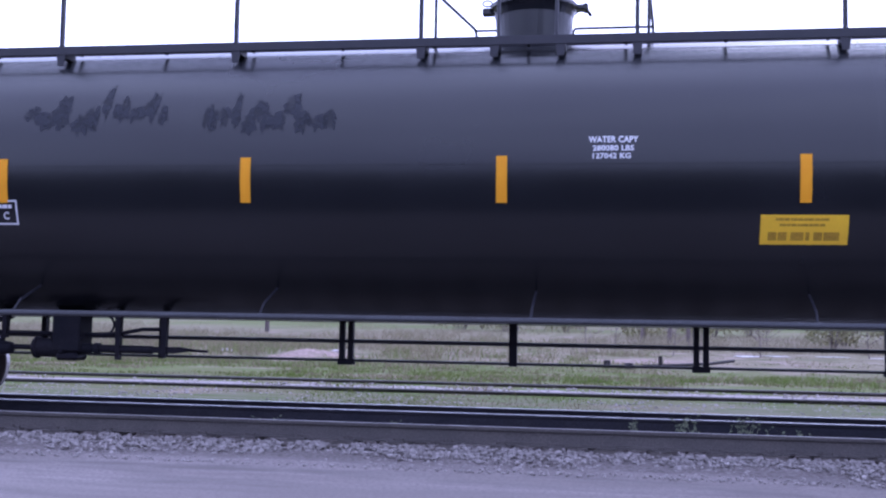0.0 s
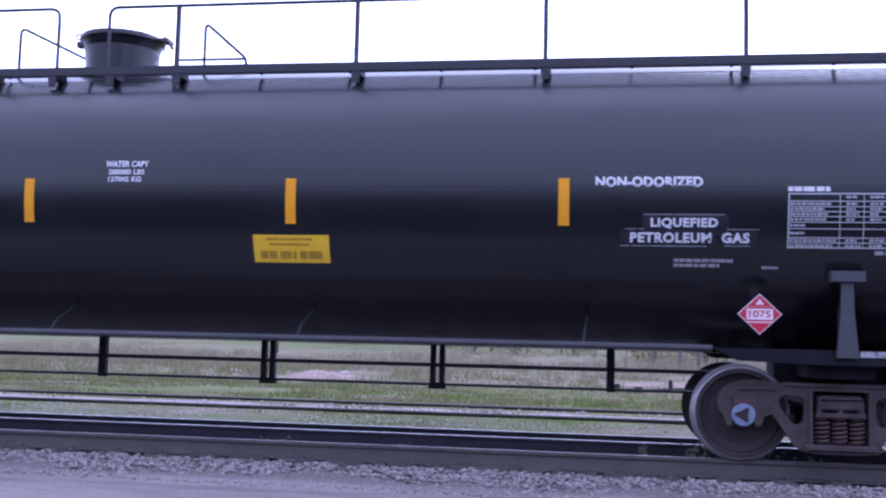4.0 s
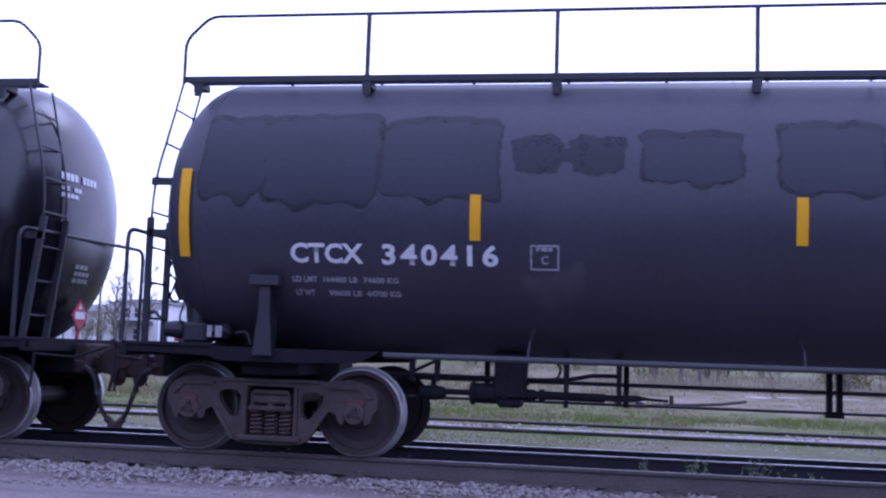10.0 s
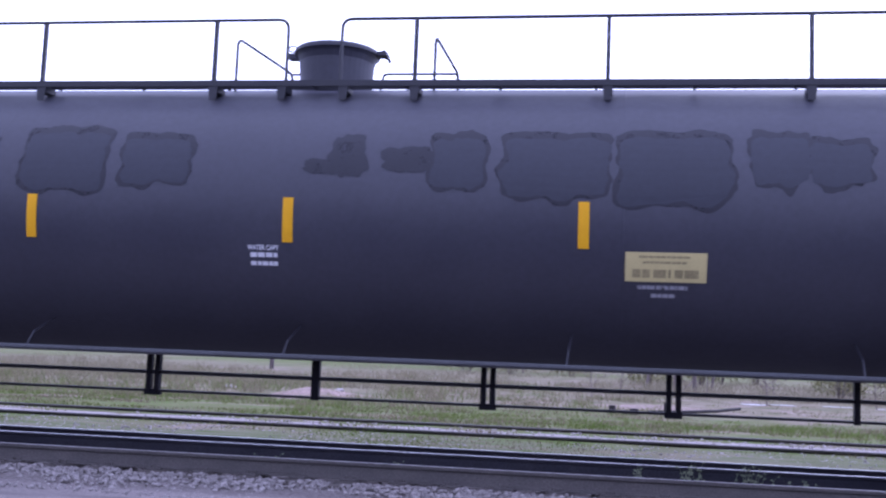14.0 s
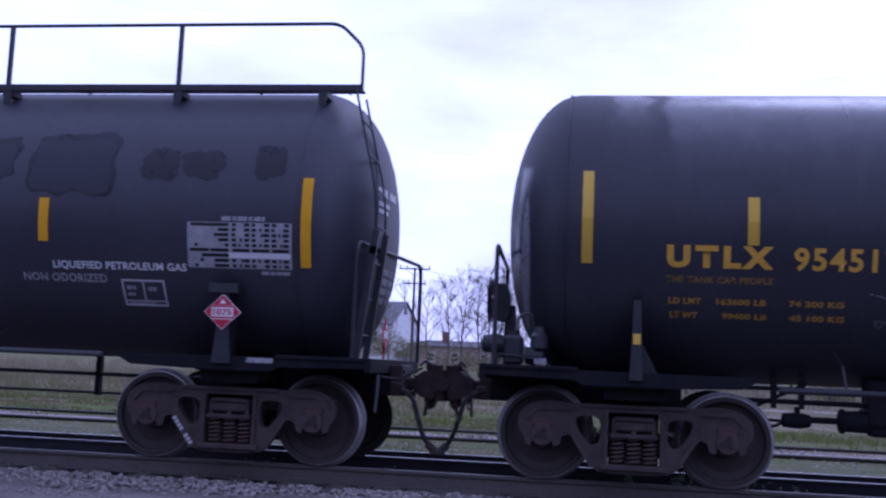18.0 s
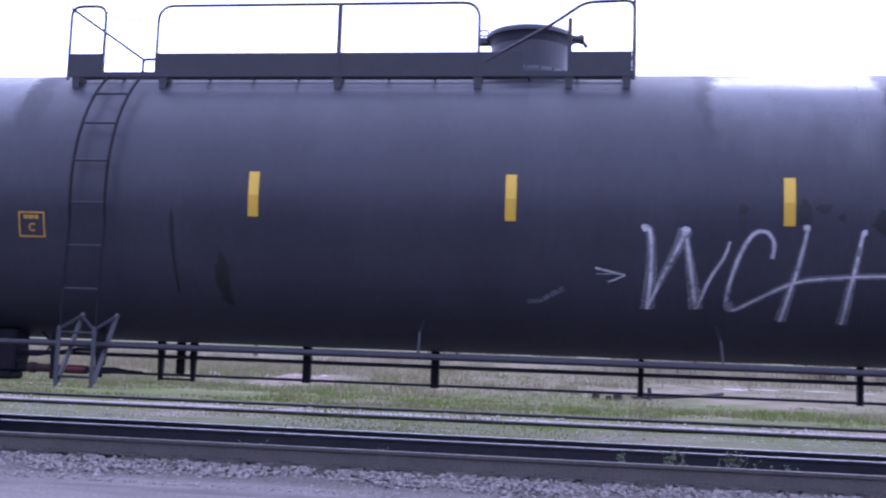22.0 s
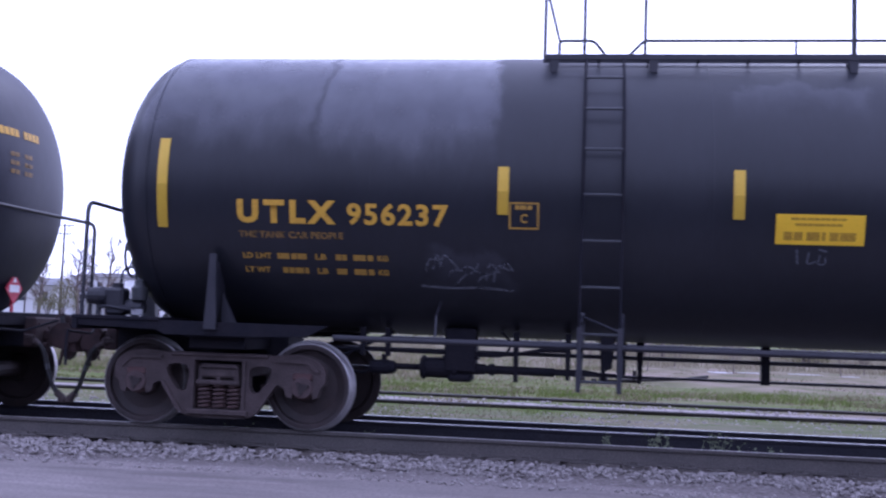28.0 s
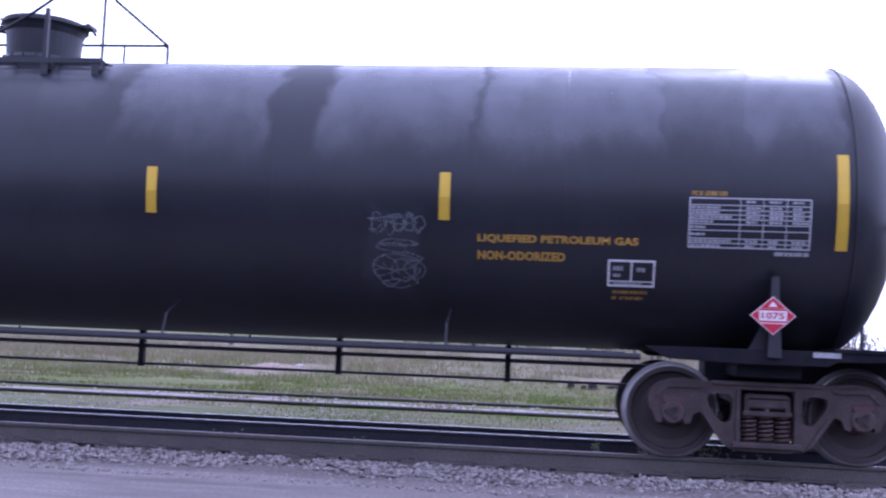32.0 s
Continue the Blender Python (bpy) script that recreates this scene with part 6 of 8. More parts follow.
stencil("reporting_mark", C, "UTLX", -7.93, -6.95, 2.10, 2.31, YELLOW_TEXT, 0.055, 1.35)
stencil("car_number", C, "954517", -6.77, -5.81, 2.095, 2.31, YELLOW_TEXT, 0.03, 1.15)
stencil("slogan_text", C, "THE TANK CAR PEOPLE", -7.93, -6.95, 1.965, 2.025, FAINT_YELLOW, 0.03)
for word, x0, x1, z in (("LD LMT", -7.90, -7.595, 1.77), ("163600 LB", -7.455, -6.995, 1.77), ("74 200 KG", -6.79, -6.29, 1.77), ("LT WT", -7.88, -7.62, 1.64), ("99400 LB", -7.395, -6.98, 1.64), ("45 100 KG", -6.775, -6.275, 1.64)):
    stencil("weight_text", C, word, x0, x1, z, z + 0.058, MID_YELLOW, 0.05, 1.05)
build_class_box(C, -5.14, -4.85, 2.07, 2.33, MID_YELLOW, "C")
stencil("cargo_text", C, "NON ODORIZED", 5.27, 6.14, 2.37, 2.455, YELLOW_TEXT, 0.05, 1.05)
stencil("cargo_text", C, "LIQUEFIED PETROLEUM GAS", 5.27, 6.88, 2.22, 2.305, YELLOW_TEXT, 0.05, 1.05)
bm = bmesh.new()
thick_rect(bm, 5.25, 6.70, 1.89, 2.17, 0.001)
part("painted_out_text", wrap(bm, 0.003), STREAK, C, "black painted-out lettering")
build_two_pane_box(C, 6.67, 7.10, 1.55, 1.79, BOX_TEXT)
build_test_table(C, 7.24, 8.335, 2.06, 2.51, TABLE_TEXT, (0.02, 0.34, YELLOW_TEXT), 43)
build_notice(C, 3.78, 4.57, 1.58, 1.81, YELLOW, OLIVE_INK, OLIVE_INK)
build_placard(C, 8.13, 1.24, 1.61, 0.20)
for x, z0, z1, w in ((-3.05, 1.45, 1.95, 0.14), (-3.5, 1.6, 2.4, 0.04), (2.10, 2.42, 2.52, 0.09), (2.64, 2.33, 2.56, 0.12), (2.80, 2.44, 2.53, 0.14), (3.0, 2.37, 2.44, 0.06), (3.32, 2.25, 2.48, 0.20)):
    bm = bmesh.new()
    blob(bm, x, x + w, z0, z1, 0.12, 2.5, int(x * 10) + 200)
    part("run_off_streak", wrap(bm, 0.003), STREAK, C, "dark run-off streak")


def smooth_path(pts, n=6):
    """Catmull-Rom through (x, z) points."""
    p = [Vector((a, b)) for a, b in pts]
    p = [p[0] * 2 - p[1]] + p + [p[-1] * 2 - p[-2]]
    out = []
    for a, b, c, d in zip(p, p[1:], p[2:], p[3:]):
        for i in range(n):
            t = i / n
            out.append(0.5 * (2 * b + (c - a) * t + (2 * a - 5 * b + 4 * c - d) * t * t + (3 * b - a - 3 * c + d) * t ** 3))
    out.append(p[-2])
    return [(v.x, v.y) for v in out]


for pts, w0, w1 in (([(1.22, 2.29), (1.29, 2.24), (1.31, 1.90), (1.29, 1.53)], 0.05, 0.10),
                    ([(1.30, 1.56), (1.42, 1.84), (1.56, 2.12), (1.62, 2.27)], 0.04, 0.10),
                    ([(1.62, 2.25), (1.68, 1.90), (1.75, 1.54)], 0.05, 0.10),
                    ([(1.76, 1.56), (1.86, 1.82), (1.98, 2.02), (2.03, 2.17)], 0.05, 0.03),
                    ([(2.42, 2.02), (2.43, 2.16), (2.36, 2.26), (2.24, 2.24), (2.13, 2.06), (2.05, 1.80), (2.03, 1.60), (2.10, 1.545), (2.26, 1.62), (2.62, 1.80), (2.95, 1.855), (3.45, 1.885), (3.66, 1.85), (3.76, 1.80)], 0.055, 0.05),
                    ([(2.73, 2.31), (2.66, 1.95), (2.60, 1.70), (2.55, 1.45)], 0.045, 0.08),
                    ([(3.22, 2.28), (3.18, 2.0), (3.14, 1.72), (3.12, 1.44)], 0.045, 0.08),
                    ([(0.78, 1.90), (0.92, 1.87), (1.06, 1.84)], 0.03, 0.03),
                    ([(1.07, 1.84), (0.98, 1.80), (0.90, 1.77)], 0.03, 0.02),
                    ([(0.80, 1.845), (1.0, 1.85)], 0.015, 0.015)):
    line = smooth_path(pts) if len(pts) > 2 else pts
    bm = bmesh.new()
    stroke(bm, line, w0 * 0.95, w1 * 1.4)
    part("spray_halo", wrap(bm, 0.005), SPRAY, C, "speckled halo of white spray paint")
    bm = bmesh.new()
    stroke(bm, line, w0 * 0.58, w1 * 0.36)
    part("graffiti_stroke", wrap(bm, 0.007), CHALK, C, "white spray-painted graffiti stroke")
for x, z, s in ((1.24, 2.285, 0.11), (1.62, 2.26, 0.13), (2.72, 2.30, 0.11), (3.23, 2.27, 0.09), (2.06, 1.58, 0.16)):
    bm = bmesh.new()
    blob(bm, x - s * 0.30, x + s * 0.30, z - s * 0.32, z + s * 0.32, 0.08, 2, int(x * 100))
    part("graffiti_dot", wrap(bm, 0.008), CHALK if z > 2 else SPRAY, C)
for pts, w in (([(0.12, 1.57), (0.24, 1.58), (0.36, 1.64), (0.48, 1.70)], 0.06), ([(-6.08, 1.905), (-5.97, 1.885), (-5.90, 1.845), (-5.85, 1.80)], 0.014), ([(-5.85, 1.80), (-5.84, 1.87), (-5.79, 1.93), (-5.72, 1.97)], 0.014), ([(-5.85, 1.80), (-5.78, 1.84), (-5.75, 1.90)], 0.012),
               ([(-5.99, 1.70), (-5.985, 1.62), (-5.94, 1.615), (-5.92, 1.66), (-5.97, 1.66)], 0.022), ([(-5.90, 1.67), (-5.87, 1.62), (-5.84, 1.67), (-5.88, 1.68), (-5.84, 1.62)], 0.022),
               ([(-5.80, 1.67), (-5.78, 1.62), (-5.75, 1.67), (-5.72, 1.63), (-5.69, 1.68)], 0.022), ([(-5.66, 1.63), (-5.61, 1.66), (-5.65, 1.69), (-5.63, 1.62)], 0.022), ([(-5.61, 1.72), (-5.60, 1.64), (-5.57, 1.63)], 0.022)):
    bm = bmesh.new()
    stroke(bm, smooth_path(pts), w)
    part("chalk_mark", wrap(bm, 0.005), FAINT_CHALK if w < 0.02 else DIM_CHALK, C, "thin chalk drawing")

build_end_placard(C)
build_head_marks(C, 9.54, FAINT_YELLOW, ((0.42, 0.05, 0.05), (0.42, 0.05, 0.05), (0.42, 0.05, 0.05)), -0.50, 2.95)
build_head_marks(C, 9.54, YELLOW_TEXT, ((0.75, 0.09, 0.16),), -0.65, 3.22)

bm = bmesh.new()
box(bm, -8.225, -8.155, -1.421, -1.416, 1.36, 1.46)
part("post_tag", bm, GOLD, C, "small yellow reflective tag")

# a pale crescent laid on the front head
bm = bmesh.new()
rings = []
for i in range(15):
    a = radians(-62 + i * 5.2)
    w = 0.10 * math.sin(math.pi * (i + 0.5) / 15) ** 0.5
    row = []
    for r in (1.19 - w, 1.19, 1.19 + w * 0.6):
        row.append(bm.verts.new((-head_x(9.54, r, ZC) - 0.005, -r * math.cos(a), ZC + r * math.sin(a))))
    rings.append(row)
for p, q in zip(rings, rings[1:]):
    for k in range(2):
        bm.faces.new((p[k], p[k + 1], q[k + 1], q[k]))
part("pale_smear", bm, FAINT_CHALK, C, "pale crescent on the tank head", smooth=True)

# --- fourth car: yellow lettering, pale weathered crown
D0 = 59.97
D = begin_car(D0, "black pressure tank car with yellow lettering and a pale weathered crown")
build_tank(D, 9.56, TANK_D, "black cylindrical tank")
build_seams(D, (-8.9, -6.6, -3.3, 3.3, 6.2, 8.9), TANK_D)
build_dome(D, 1, TANK_D)
build_short_platform(D, STEEL, False, 0.06)
build_side_ladder(D, -4.33, PIPE, STEEL)
build_side_pipe(D, -6.9, 6.95, [-5.9, -0.85, 2.25, 5.1], 0.98, 0)
build_centre_rigging(D, -7.2, 7.2, (0.86, 0.65), [-2.5, -0.97, 1.3, 3.66, 5.6], (), (-2.5, -0.97))
build_brake_gear(D, -5.75, 0)
build_lever_frame(D, -4.05)
add_trucks(D, 8.19, (CAP, CAP))
for s in (-1, 1):
    build_end(D, s, 8.19, 10.20, "post", 0.06)
build_hand_brake(D, -1, -9.82, 0.4, STEEL)
build_tall_valves(D, -9.40)
stripes(D, (-8.72, 8.77), 2.035, 2.93, GOLD, GOLD_B)
stripes(D, (-5.28, -3.06, -0.64, 2.07, 5.04), 2.225, 2.685, GOLD, GOLD_B)
stencil("reporting_mark", D, "UTLX", -7.94, -6.93, 2.095, 2.325, YELLOW_TEXT, 0.05, 1.35)
stencil("car_number", D, "956237", -6.82, -5.81, 2.095, 2.31, YELLOW_TEXT, 0.03, 1.15)
stencil("slogan_text", D, "THE TANK CAR PEOPLE", -7.93, -6.86, 1.955, 2.02, FAINT_YELLOW, 0.03)
for word, x0, x1, z in (("LD LMT", -7.91, -7.61, 1.755), ("LB", -7.16, -7.045, 1.755), ("KG", -6.525, -6.42, 1.755), ("LT WT", -7.90, -7.64, 1.62), ("LB", -7.15, -7.04, 1.62), ("KG", -6.525, -6.42, 1.62)):
    stencil("weight_text", D, word, x0, x1, z, z + 0.056, MID_YELLOW, 0.05, 1.05)
bars("weight_text", D, [(-7.55, -7.235, 1.755, 1.81), (-6.95, -6.83, 1.755, 1.81), (-6.77, -6.56, 1.755, 1.81), (-7.51, -7.235, 1.62, 1.675), (-6.95, -6.83, 1.62, 1.675), (-6.77, -6.56, 1.62, 1.675)], MID_YELLOW, seed=26)
build_class_box(D, -5.22, -4.93, 2.09, 2.345, MID_YELLOW, "C")
rnd = random.Random(5)
for i in range(11):
    x, z = -6.05 + 0.075 * i, 1.55 + 0.18 * rnd.random()
    bm = bmesh.new()
    stroke(bm, smooth_path([(x, z), (x + 0.05, z + rnd.uniform(0.02, 0.16)), (x + rnd.uniform(0.08, 0.2), z + rnd.uniform(-0.04, 0.12))]), 0.022)
    part("chalk_mark", wrap(bm, 0.005), DIM_CHALK, D, "rubbed-out chalk scribble")
bm = bmesh.new()
stroke(bm, smooth_path([(-6.1, 1.535), (-5.8, 1.52), (-5.5, 1.53), (-5.18, 1.51)]), 0.035)
part("chalk_mark", wrap(bm, 0.005), DIM_CHALK, D, "rubbed-out chalk scribble")
build_notice(D, -2.72, -1.92, 2.01, 2.285, YELLOW, OLIVE_INK, OLIVE_INK)
stencil("cargo_text", D, "LIQUEFIED PETROLEUM GAS", 5.37, 6.91, 2.02, 2.105, MID_YELLOW, 0.05, 1.05)
stencil("cargo_text", D, "NON-ODORIZED", 5.37, 6.22, 1.865, 1.95, MID_YELLOW, 0.05, 1.05)
build_two_pane_box(D, 6.63, 7.08, 1.65, 1.90, WHITE_TEXT)
build_test_table(D, 7.37, 8.49, 2.03, 2.50, TABLE_TEXT, (0.02, 0.36, FAINT_YELLOW), 53)
build_placard(D, 8.165, 1.23, 1.59, 0.21)
rnd = random.Random(5)
for cx, cz, rx, rz in ((4.37, 2.18, 0.09, 0.10), (4.50, 2.16, 0.07, 0.09), (4.60, 2.19, 0.08, 0.09), (4.70, 2.17, 0.07, 0.11), (4.80, 2.18, 0.05, 0.10), (4.55, 2.22, 0.24, 0.05), (4.60, 2.00, 0.22, 0.04), (4.52, 1.95, 0.20, 0.05),
                       (4.46, 1.76, 0.14, 0.13), (4.60, 1.74, 0.15, 0.12), (4.74, 1.76, 0.12, 0.12), (4.62, 1.62, 0.26, 0.05), (4.58, 1.82, 0.24, 0.08), (4.50, 1.68, 0.16, 0.10), (4.70, 1.86, 0.12, 0.06)):
    bm = bmesh.new()
    a0 = rnd.uniform(0, 6)
    stroke(bm, smooth_path([(cx + rx * math.cos(a0 + i * 1.1) * rnd.uniform(0.4, 1.15), cz + rz * math.sin(a0 + i * 1.1) * rnd.uniform(0.4, 1.15)) for i in range(9)], 4), 0.015)
    part("chalk_mark", wrap(bm, 0.005), DIM_CHALK, D, "faint chalk scribble")
bars("small_text", D, [(6.68, 7.02, 1.585, 1.615), (6.68, 6.98, 1.53, 1.56)], FAINT_YELLOW, seed=61)
for car, spans, ink in ((C, ((8.36, 8.46), (8.49, 8.66), (8.69, 8.80), (8.83, 8.97)), FAINT_YELLOW), (D, ((8.55, 8.80),), GREY_TEXT), (C, ((8.20, 8.33),), GREY_TEXT), (B, ((8.22, 8.50),), GREY_TEXT)):
    for x0, x1 in spans:
        bm = bmesh.new()
        box(bm, x0, x1, -1.367, -1.36, 1.035, 1.085)
        part("sill_tag", bm, ink, car)
for path in ([(-2.52, 1.98), (-2.50, 1.83)], [(-2.40, 1.95), (-2.41, 1.84), (-2.33, 1.86)], [(-2.32, 1.97), (-2.24, 1.95)], [(-2.30, 1.92), (-2.31, 1.84), (-2.25, 1.84), (-2.25, 1.90)]):
    bm = bmesh.new()
    stroke(bm, smooth_path(path, 4), 0.016)
    part("chalk_mark", wrap(bm, 0.005), DIM_CHALK, D, "faint chalk scribble")


# ---------------------------------------------------------------- stones, grass and weeds
def ico():
    bm = bmesh.new()
    bmesh.ops.create_icosphere(bm, subdivisions=1, radius=1)
    vs, fs = [tuple(v.co) for v in bm.verts], [tuple(v.index for v in f.verts) for f in bm.faces]
    bm.free()
    return np.array(vs), np.array(fs)


ICO_V, ICO_F = ico()


def stone_heap(name, spots, mat, label):
    """Many broken stones in one mesh. spots: x, y, z, size."""
    rng = np.random.default_rng(7)
    verts, faces = [], []
    for i, (x, y, z, s) in enumerate(spots):
        v = ICO_V * (1 + rng.uniform(-0.32, 0.32, (len(ICO_V), 1))) * (s * rng.uniform(0.7, 1.3, 3)) * np.array([1.1, 1.0, 0.75])
        a = rng.uniform(0, 6.28)
        c, d = math.cos(a), math.sin(a)
        v = np.stack([v[:, 0] * c - v[:, 1] * d + x, v[:, 0] * d + v[:, 1] * c + y, v[:, 2] + z], 1)
        verts.append(v)
        faces.append(ICO_F + i * len(ICO_V))
    ob = raw(name, np.concatenate(verts).tolist(), np.concatenate(faces).tolist(), mat)
    return tagged(ob, label, "ballast", kind="stuff")


rng = np.random.default_rng(11)
spots = []
for i in range(15000):
    x = rng.uniform(-13, 12)
    edge = 9.72 + 0.16 * math.sin(x * 1.7) + 0.12 * math.sin(x * 4.3 + 1)
    y = rng.triangular(edge, 10.45, 10.86)
    h = float(np.interp(y, [edge, edge + 0.25, 10.5, 10.72, 10.86], [-0.25, -0.205, -0.175, -0.185, -0.235]))
    h += 0.02 * noise.noise(Vector((x * 2.5, y * 2.5, 3)))
    s = rng.uniform(0.010, 0.027) * (1.45 if i % 23 == 0 else 1)
    if y > 10.50 and abs((x + 0.265) % 0.53 - 0.265) < 0.10 and rng.random() < 0.85:
        continue
    spots.append((x, y, h - 0.01 + rng.uniform(-0.03, 0.012), s))
for i in range(2600):
    x, y = rng.uniform(-14, 13), rng.uniform(11.0, 13.2)
    spots.append((x, y, -0.19 + rng.uniform(-0.02, 0.01), rng.uniform(0.02, 0.045)))
for i in range(2000):
    y = rng.uniform(13.55, 16.4)
    x = rng.uniform(-0.62, 0.45) * y
    if noise.noise(Vector((x * 0.5, y * 0.8, 4))) > -0.15:
        spots.append((x, y, ground_z(x, y) - 0.004, rng.uniform(0.010, 0.028)))
for i in range(2600):
    x = rng.uniform(-13, 12)
    spots.append((x, 9.35 + abs(rng.normal(0, 0.28)), -0.245, rng.uniform(0.006, 0.018)))
stone_heap("ballast_shoulder", spots, STONE, "grey broken ballast stones along the rail")
spots = []
for i in range(5200):
    x = rng.uniform(-24, 20)
    y = rng.uniform(16.7, 18.6)
    if noise.noise(Vector((x * 0.25, y * 0.5, 9))) < -0.22 + 0.25 * (x < -8):
        continue
    spots.append((x, y, -0.070 + rng.uniform(-0.02, 0.015), rng.uniform(0.014, 0.036)))
PALE_STONE = material("pale siding stone", (0.33, 0.295, 0.285), 0.9, second=(0.23, 0.205, 0.198), scale=6, fine=50, island_tone=0.25, spec=0.15)
stone_heap("siding_stones", spots, PALE_STONE, "pale crushed stone between the siding rails")

GRASS = material("spring grass", (0.098, 0.142, 0.030), 0.8, second=(0.150, 0.158, 0.058), scale=0.8, amount=0.9, fine=3, island_tone=0.15, spec=0.1, leafy=0.5)
DRY = material("dry tan grass", (0.200, 0.172, 0.112), 0.9, second=(0.135, 0.130, 0.070), scale=0.6, fine=3, island_tone=0.16, spec=0.1, leafy=0.5)
WEED = material("pale green weed", (0.17, 0.20, 0.12), 0.7, second=(0.22, 0.23, 0.16), scale=4, island_tone=0.2)


def blades(name, spots, mat, label, category, kind="stuff", seed=3):
    """Blades of grass in one mesh. spots: x, y, height, width."""
    rr = np.random.default_rng(seed)
    verts, faces = [], []
    for x, y, h, w in spots:
        z = ground_z(x, y) - 0.01
        a = rr.uniform(0, 3.14)
        dx, dy = math.cos(a) * w, math.sin(a) * w * 0.4
        lx, ly = rr.normal(0, 0.75) * h, rr.normal(0, 0.5) * h
        k = len(verts)
        verts += [(x - dx, y - dy, z), (x + dx, y + dy, z), (x + dx * 0.6 + lx * 0.4, y + dy * 0.6 + ly * 0.4, z + h * 0.6), (x - dx * 0.6 + lx * 0.4, y - dy * 0.6 + ly * 0.4, z + h * 0.6), (x + lx, y + ly, z + h)]
        faces += [(k, k + 1, k + 2, k + 3), (k + 3, k + 2, k + 4)]
    return tagged(raw(name, verts, faces, mat), label, category, kind=kind)


green, tan = [], []
for i in range(5200):
    y = float(np.interp(i / 5200, [0, 0.25, 0.9, 1], [13.7, 16.4, 29, 34]))
    x = rng.uniform(-0.64, 0.47) * y
    n1 = noise.noise(Vector((x * 0.18, y * 0.3, 1)))
    n2 = noise.noise(Vector((x * 0.7, y * 0.9, 5)))
    if 16.35 < y < 18.9 and (rng.random() < 0.8 or x > -1):
        continue
    low = y < 16.4
    if n1 + 0.5 * n2 < (-0.05 if low else -0.3) or (y > 26 + 4 * n1 - 0.12 * x and rng.random() < 0.8):
        continue
    n3 = noise.noise(Vector((x * 0.42, y * 0.6, 8)))
    lush = max(0.0, n1 + n2 + 0.1)
    pick = green if rng.random() < (0.42 if low else 0.60) + 0.5 * n2 + 1.1 * n3 else tan
    for j in range(7 if low else 14):
        r = 0.05 + 0.10 * rng.random()
        h = rng.uniform(0.02, 0.06) if low else rng.uniform(0.025, 0.085) * (1 + 1.1 * lush)
        pick.append((x + rng.normal(0, r * 1.6), y + rng.normal(0, r), h, 0.007 if low else 0.010))
olive = []
for i in range(2100):
    y = 26 + 40 * (i / 2100) ** 1.3
    x = rng.uniform(-0.64, 0.47) * y
    n1 = noise.noise(Vector((x * 0.16, y * 0.12, 2)))
    n2 = noise.noise(Vector((x * 0.5, y * 0.3, 7)))
    thick = 0.45 if x < -1.5 else 0.2
    if n1 + 0.6 * n2 < 0.12 - thick or (2.5 < x < 13 and 37 < y < 50 and rng.random() < 0.6) or (x + 9.3) ** 2 / 3 + (y - 33) ** 2 / 24 < 1:
        continue
    tall = (0.20 if y < 32 else 0.34) * (1.35 if x < -4 else 0.7 if x < 1.5 else 0.25)
    spread = rng.uniform(0.15, 0.4)
    pick = tan if rng.random() < 0.55 + 0.5 * n2 else olive
    for j in range(17):
        pick.append((x + rng.normal(0, spread), y + rng.normal(0, spread), tall * rng.uniform(0.35, 1.0), rng.uniform(0.007, 0.016)))
reeds = []
for i in range(2300):
    y = 42 + 44 * (i / 2300) ** 1.2
    x = rng.uniform(-0.64, 0.47) * y
    n1 = noise.noise(Vector((x * 0.12, y * 0.07, 12)))
    if n1 < -0.12 or (1.5 < x < 15 and y < 49):
        continue
    spread = rng.uniform(0.25, 0.6)
    for j in range(13):
        reeds.append((x + rng.normal(0, spread), y + rng.normal(0, spread), rng.uniform(0.25, 0.62) * (0.8 + max(0, n1)), rng.uniform(0.010, 0.024)))
REED = material("pale dead reeds", (0.235, 0.208, 0.145), 0.9, second=(0.165, 0.160, 0.092), scale=0.3, fine=2, island_tone=0.14, spec=0.1, leafy=0.5)
blades("reeds", reeds, REED, "pale dead reeds in the far part of the field", "reeds", seed=8)
blades("grass", green, GRASS, "patchy green spring grass beyond the tracks", "grass")
OLIVE = material("dull olive weeds", (0.140, 0.165, 0.062), 0.9, second=(0.190, 0.178, 0.095), scale=0.6, fine=3, island_tone=0.25, spec=0.1, leafy=0.5)
blades("weeds", olive, OLIVE, "dull olive weeds in the rough field", "weeds", seed=6)
blades("dry_grass", tan, DRY, "dry tan grass and dead stalks beyond the tracks", "grass", seed=4)

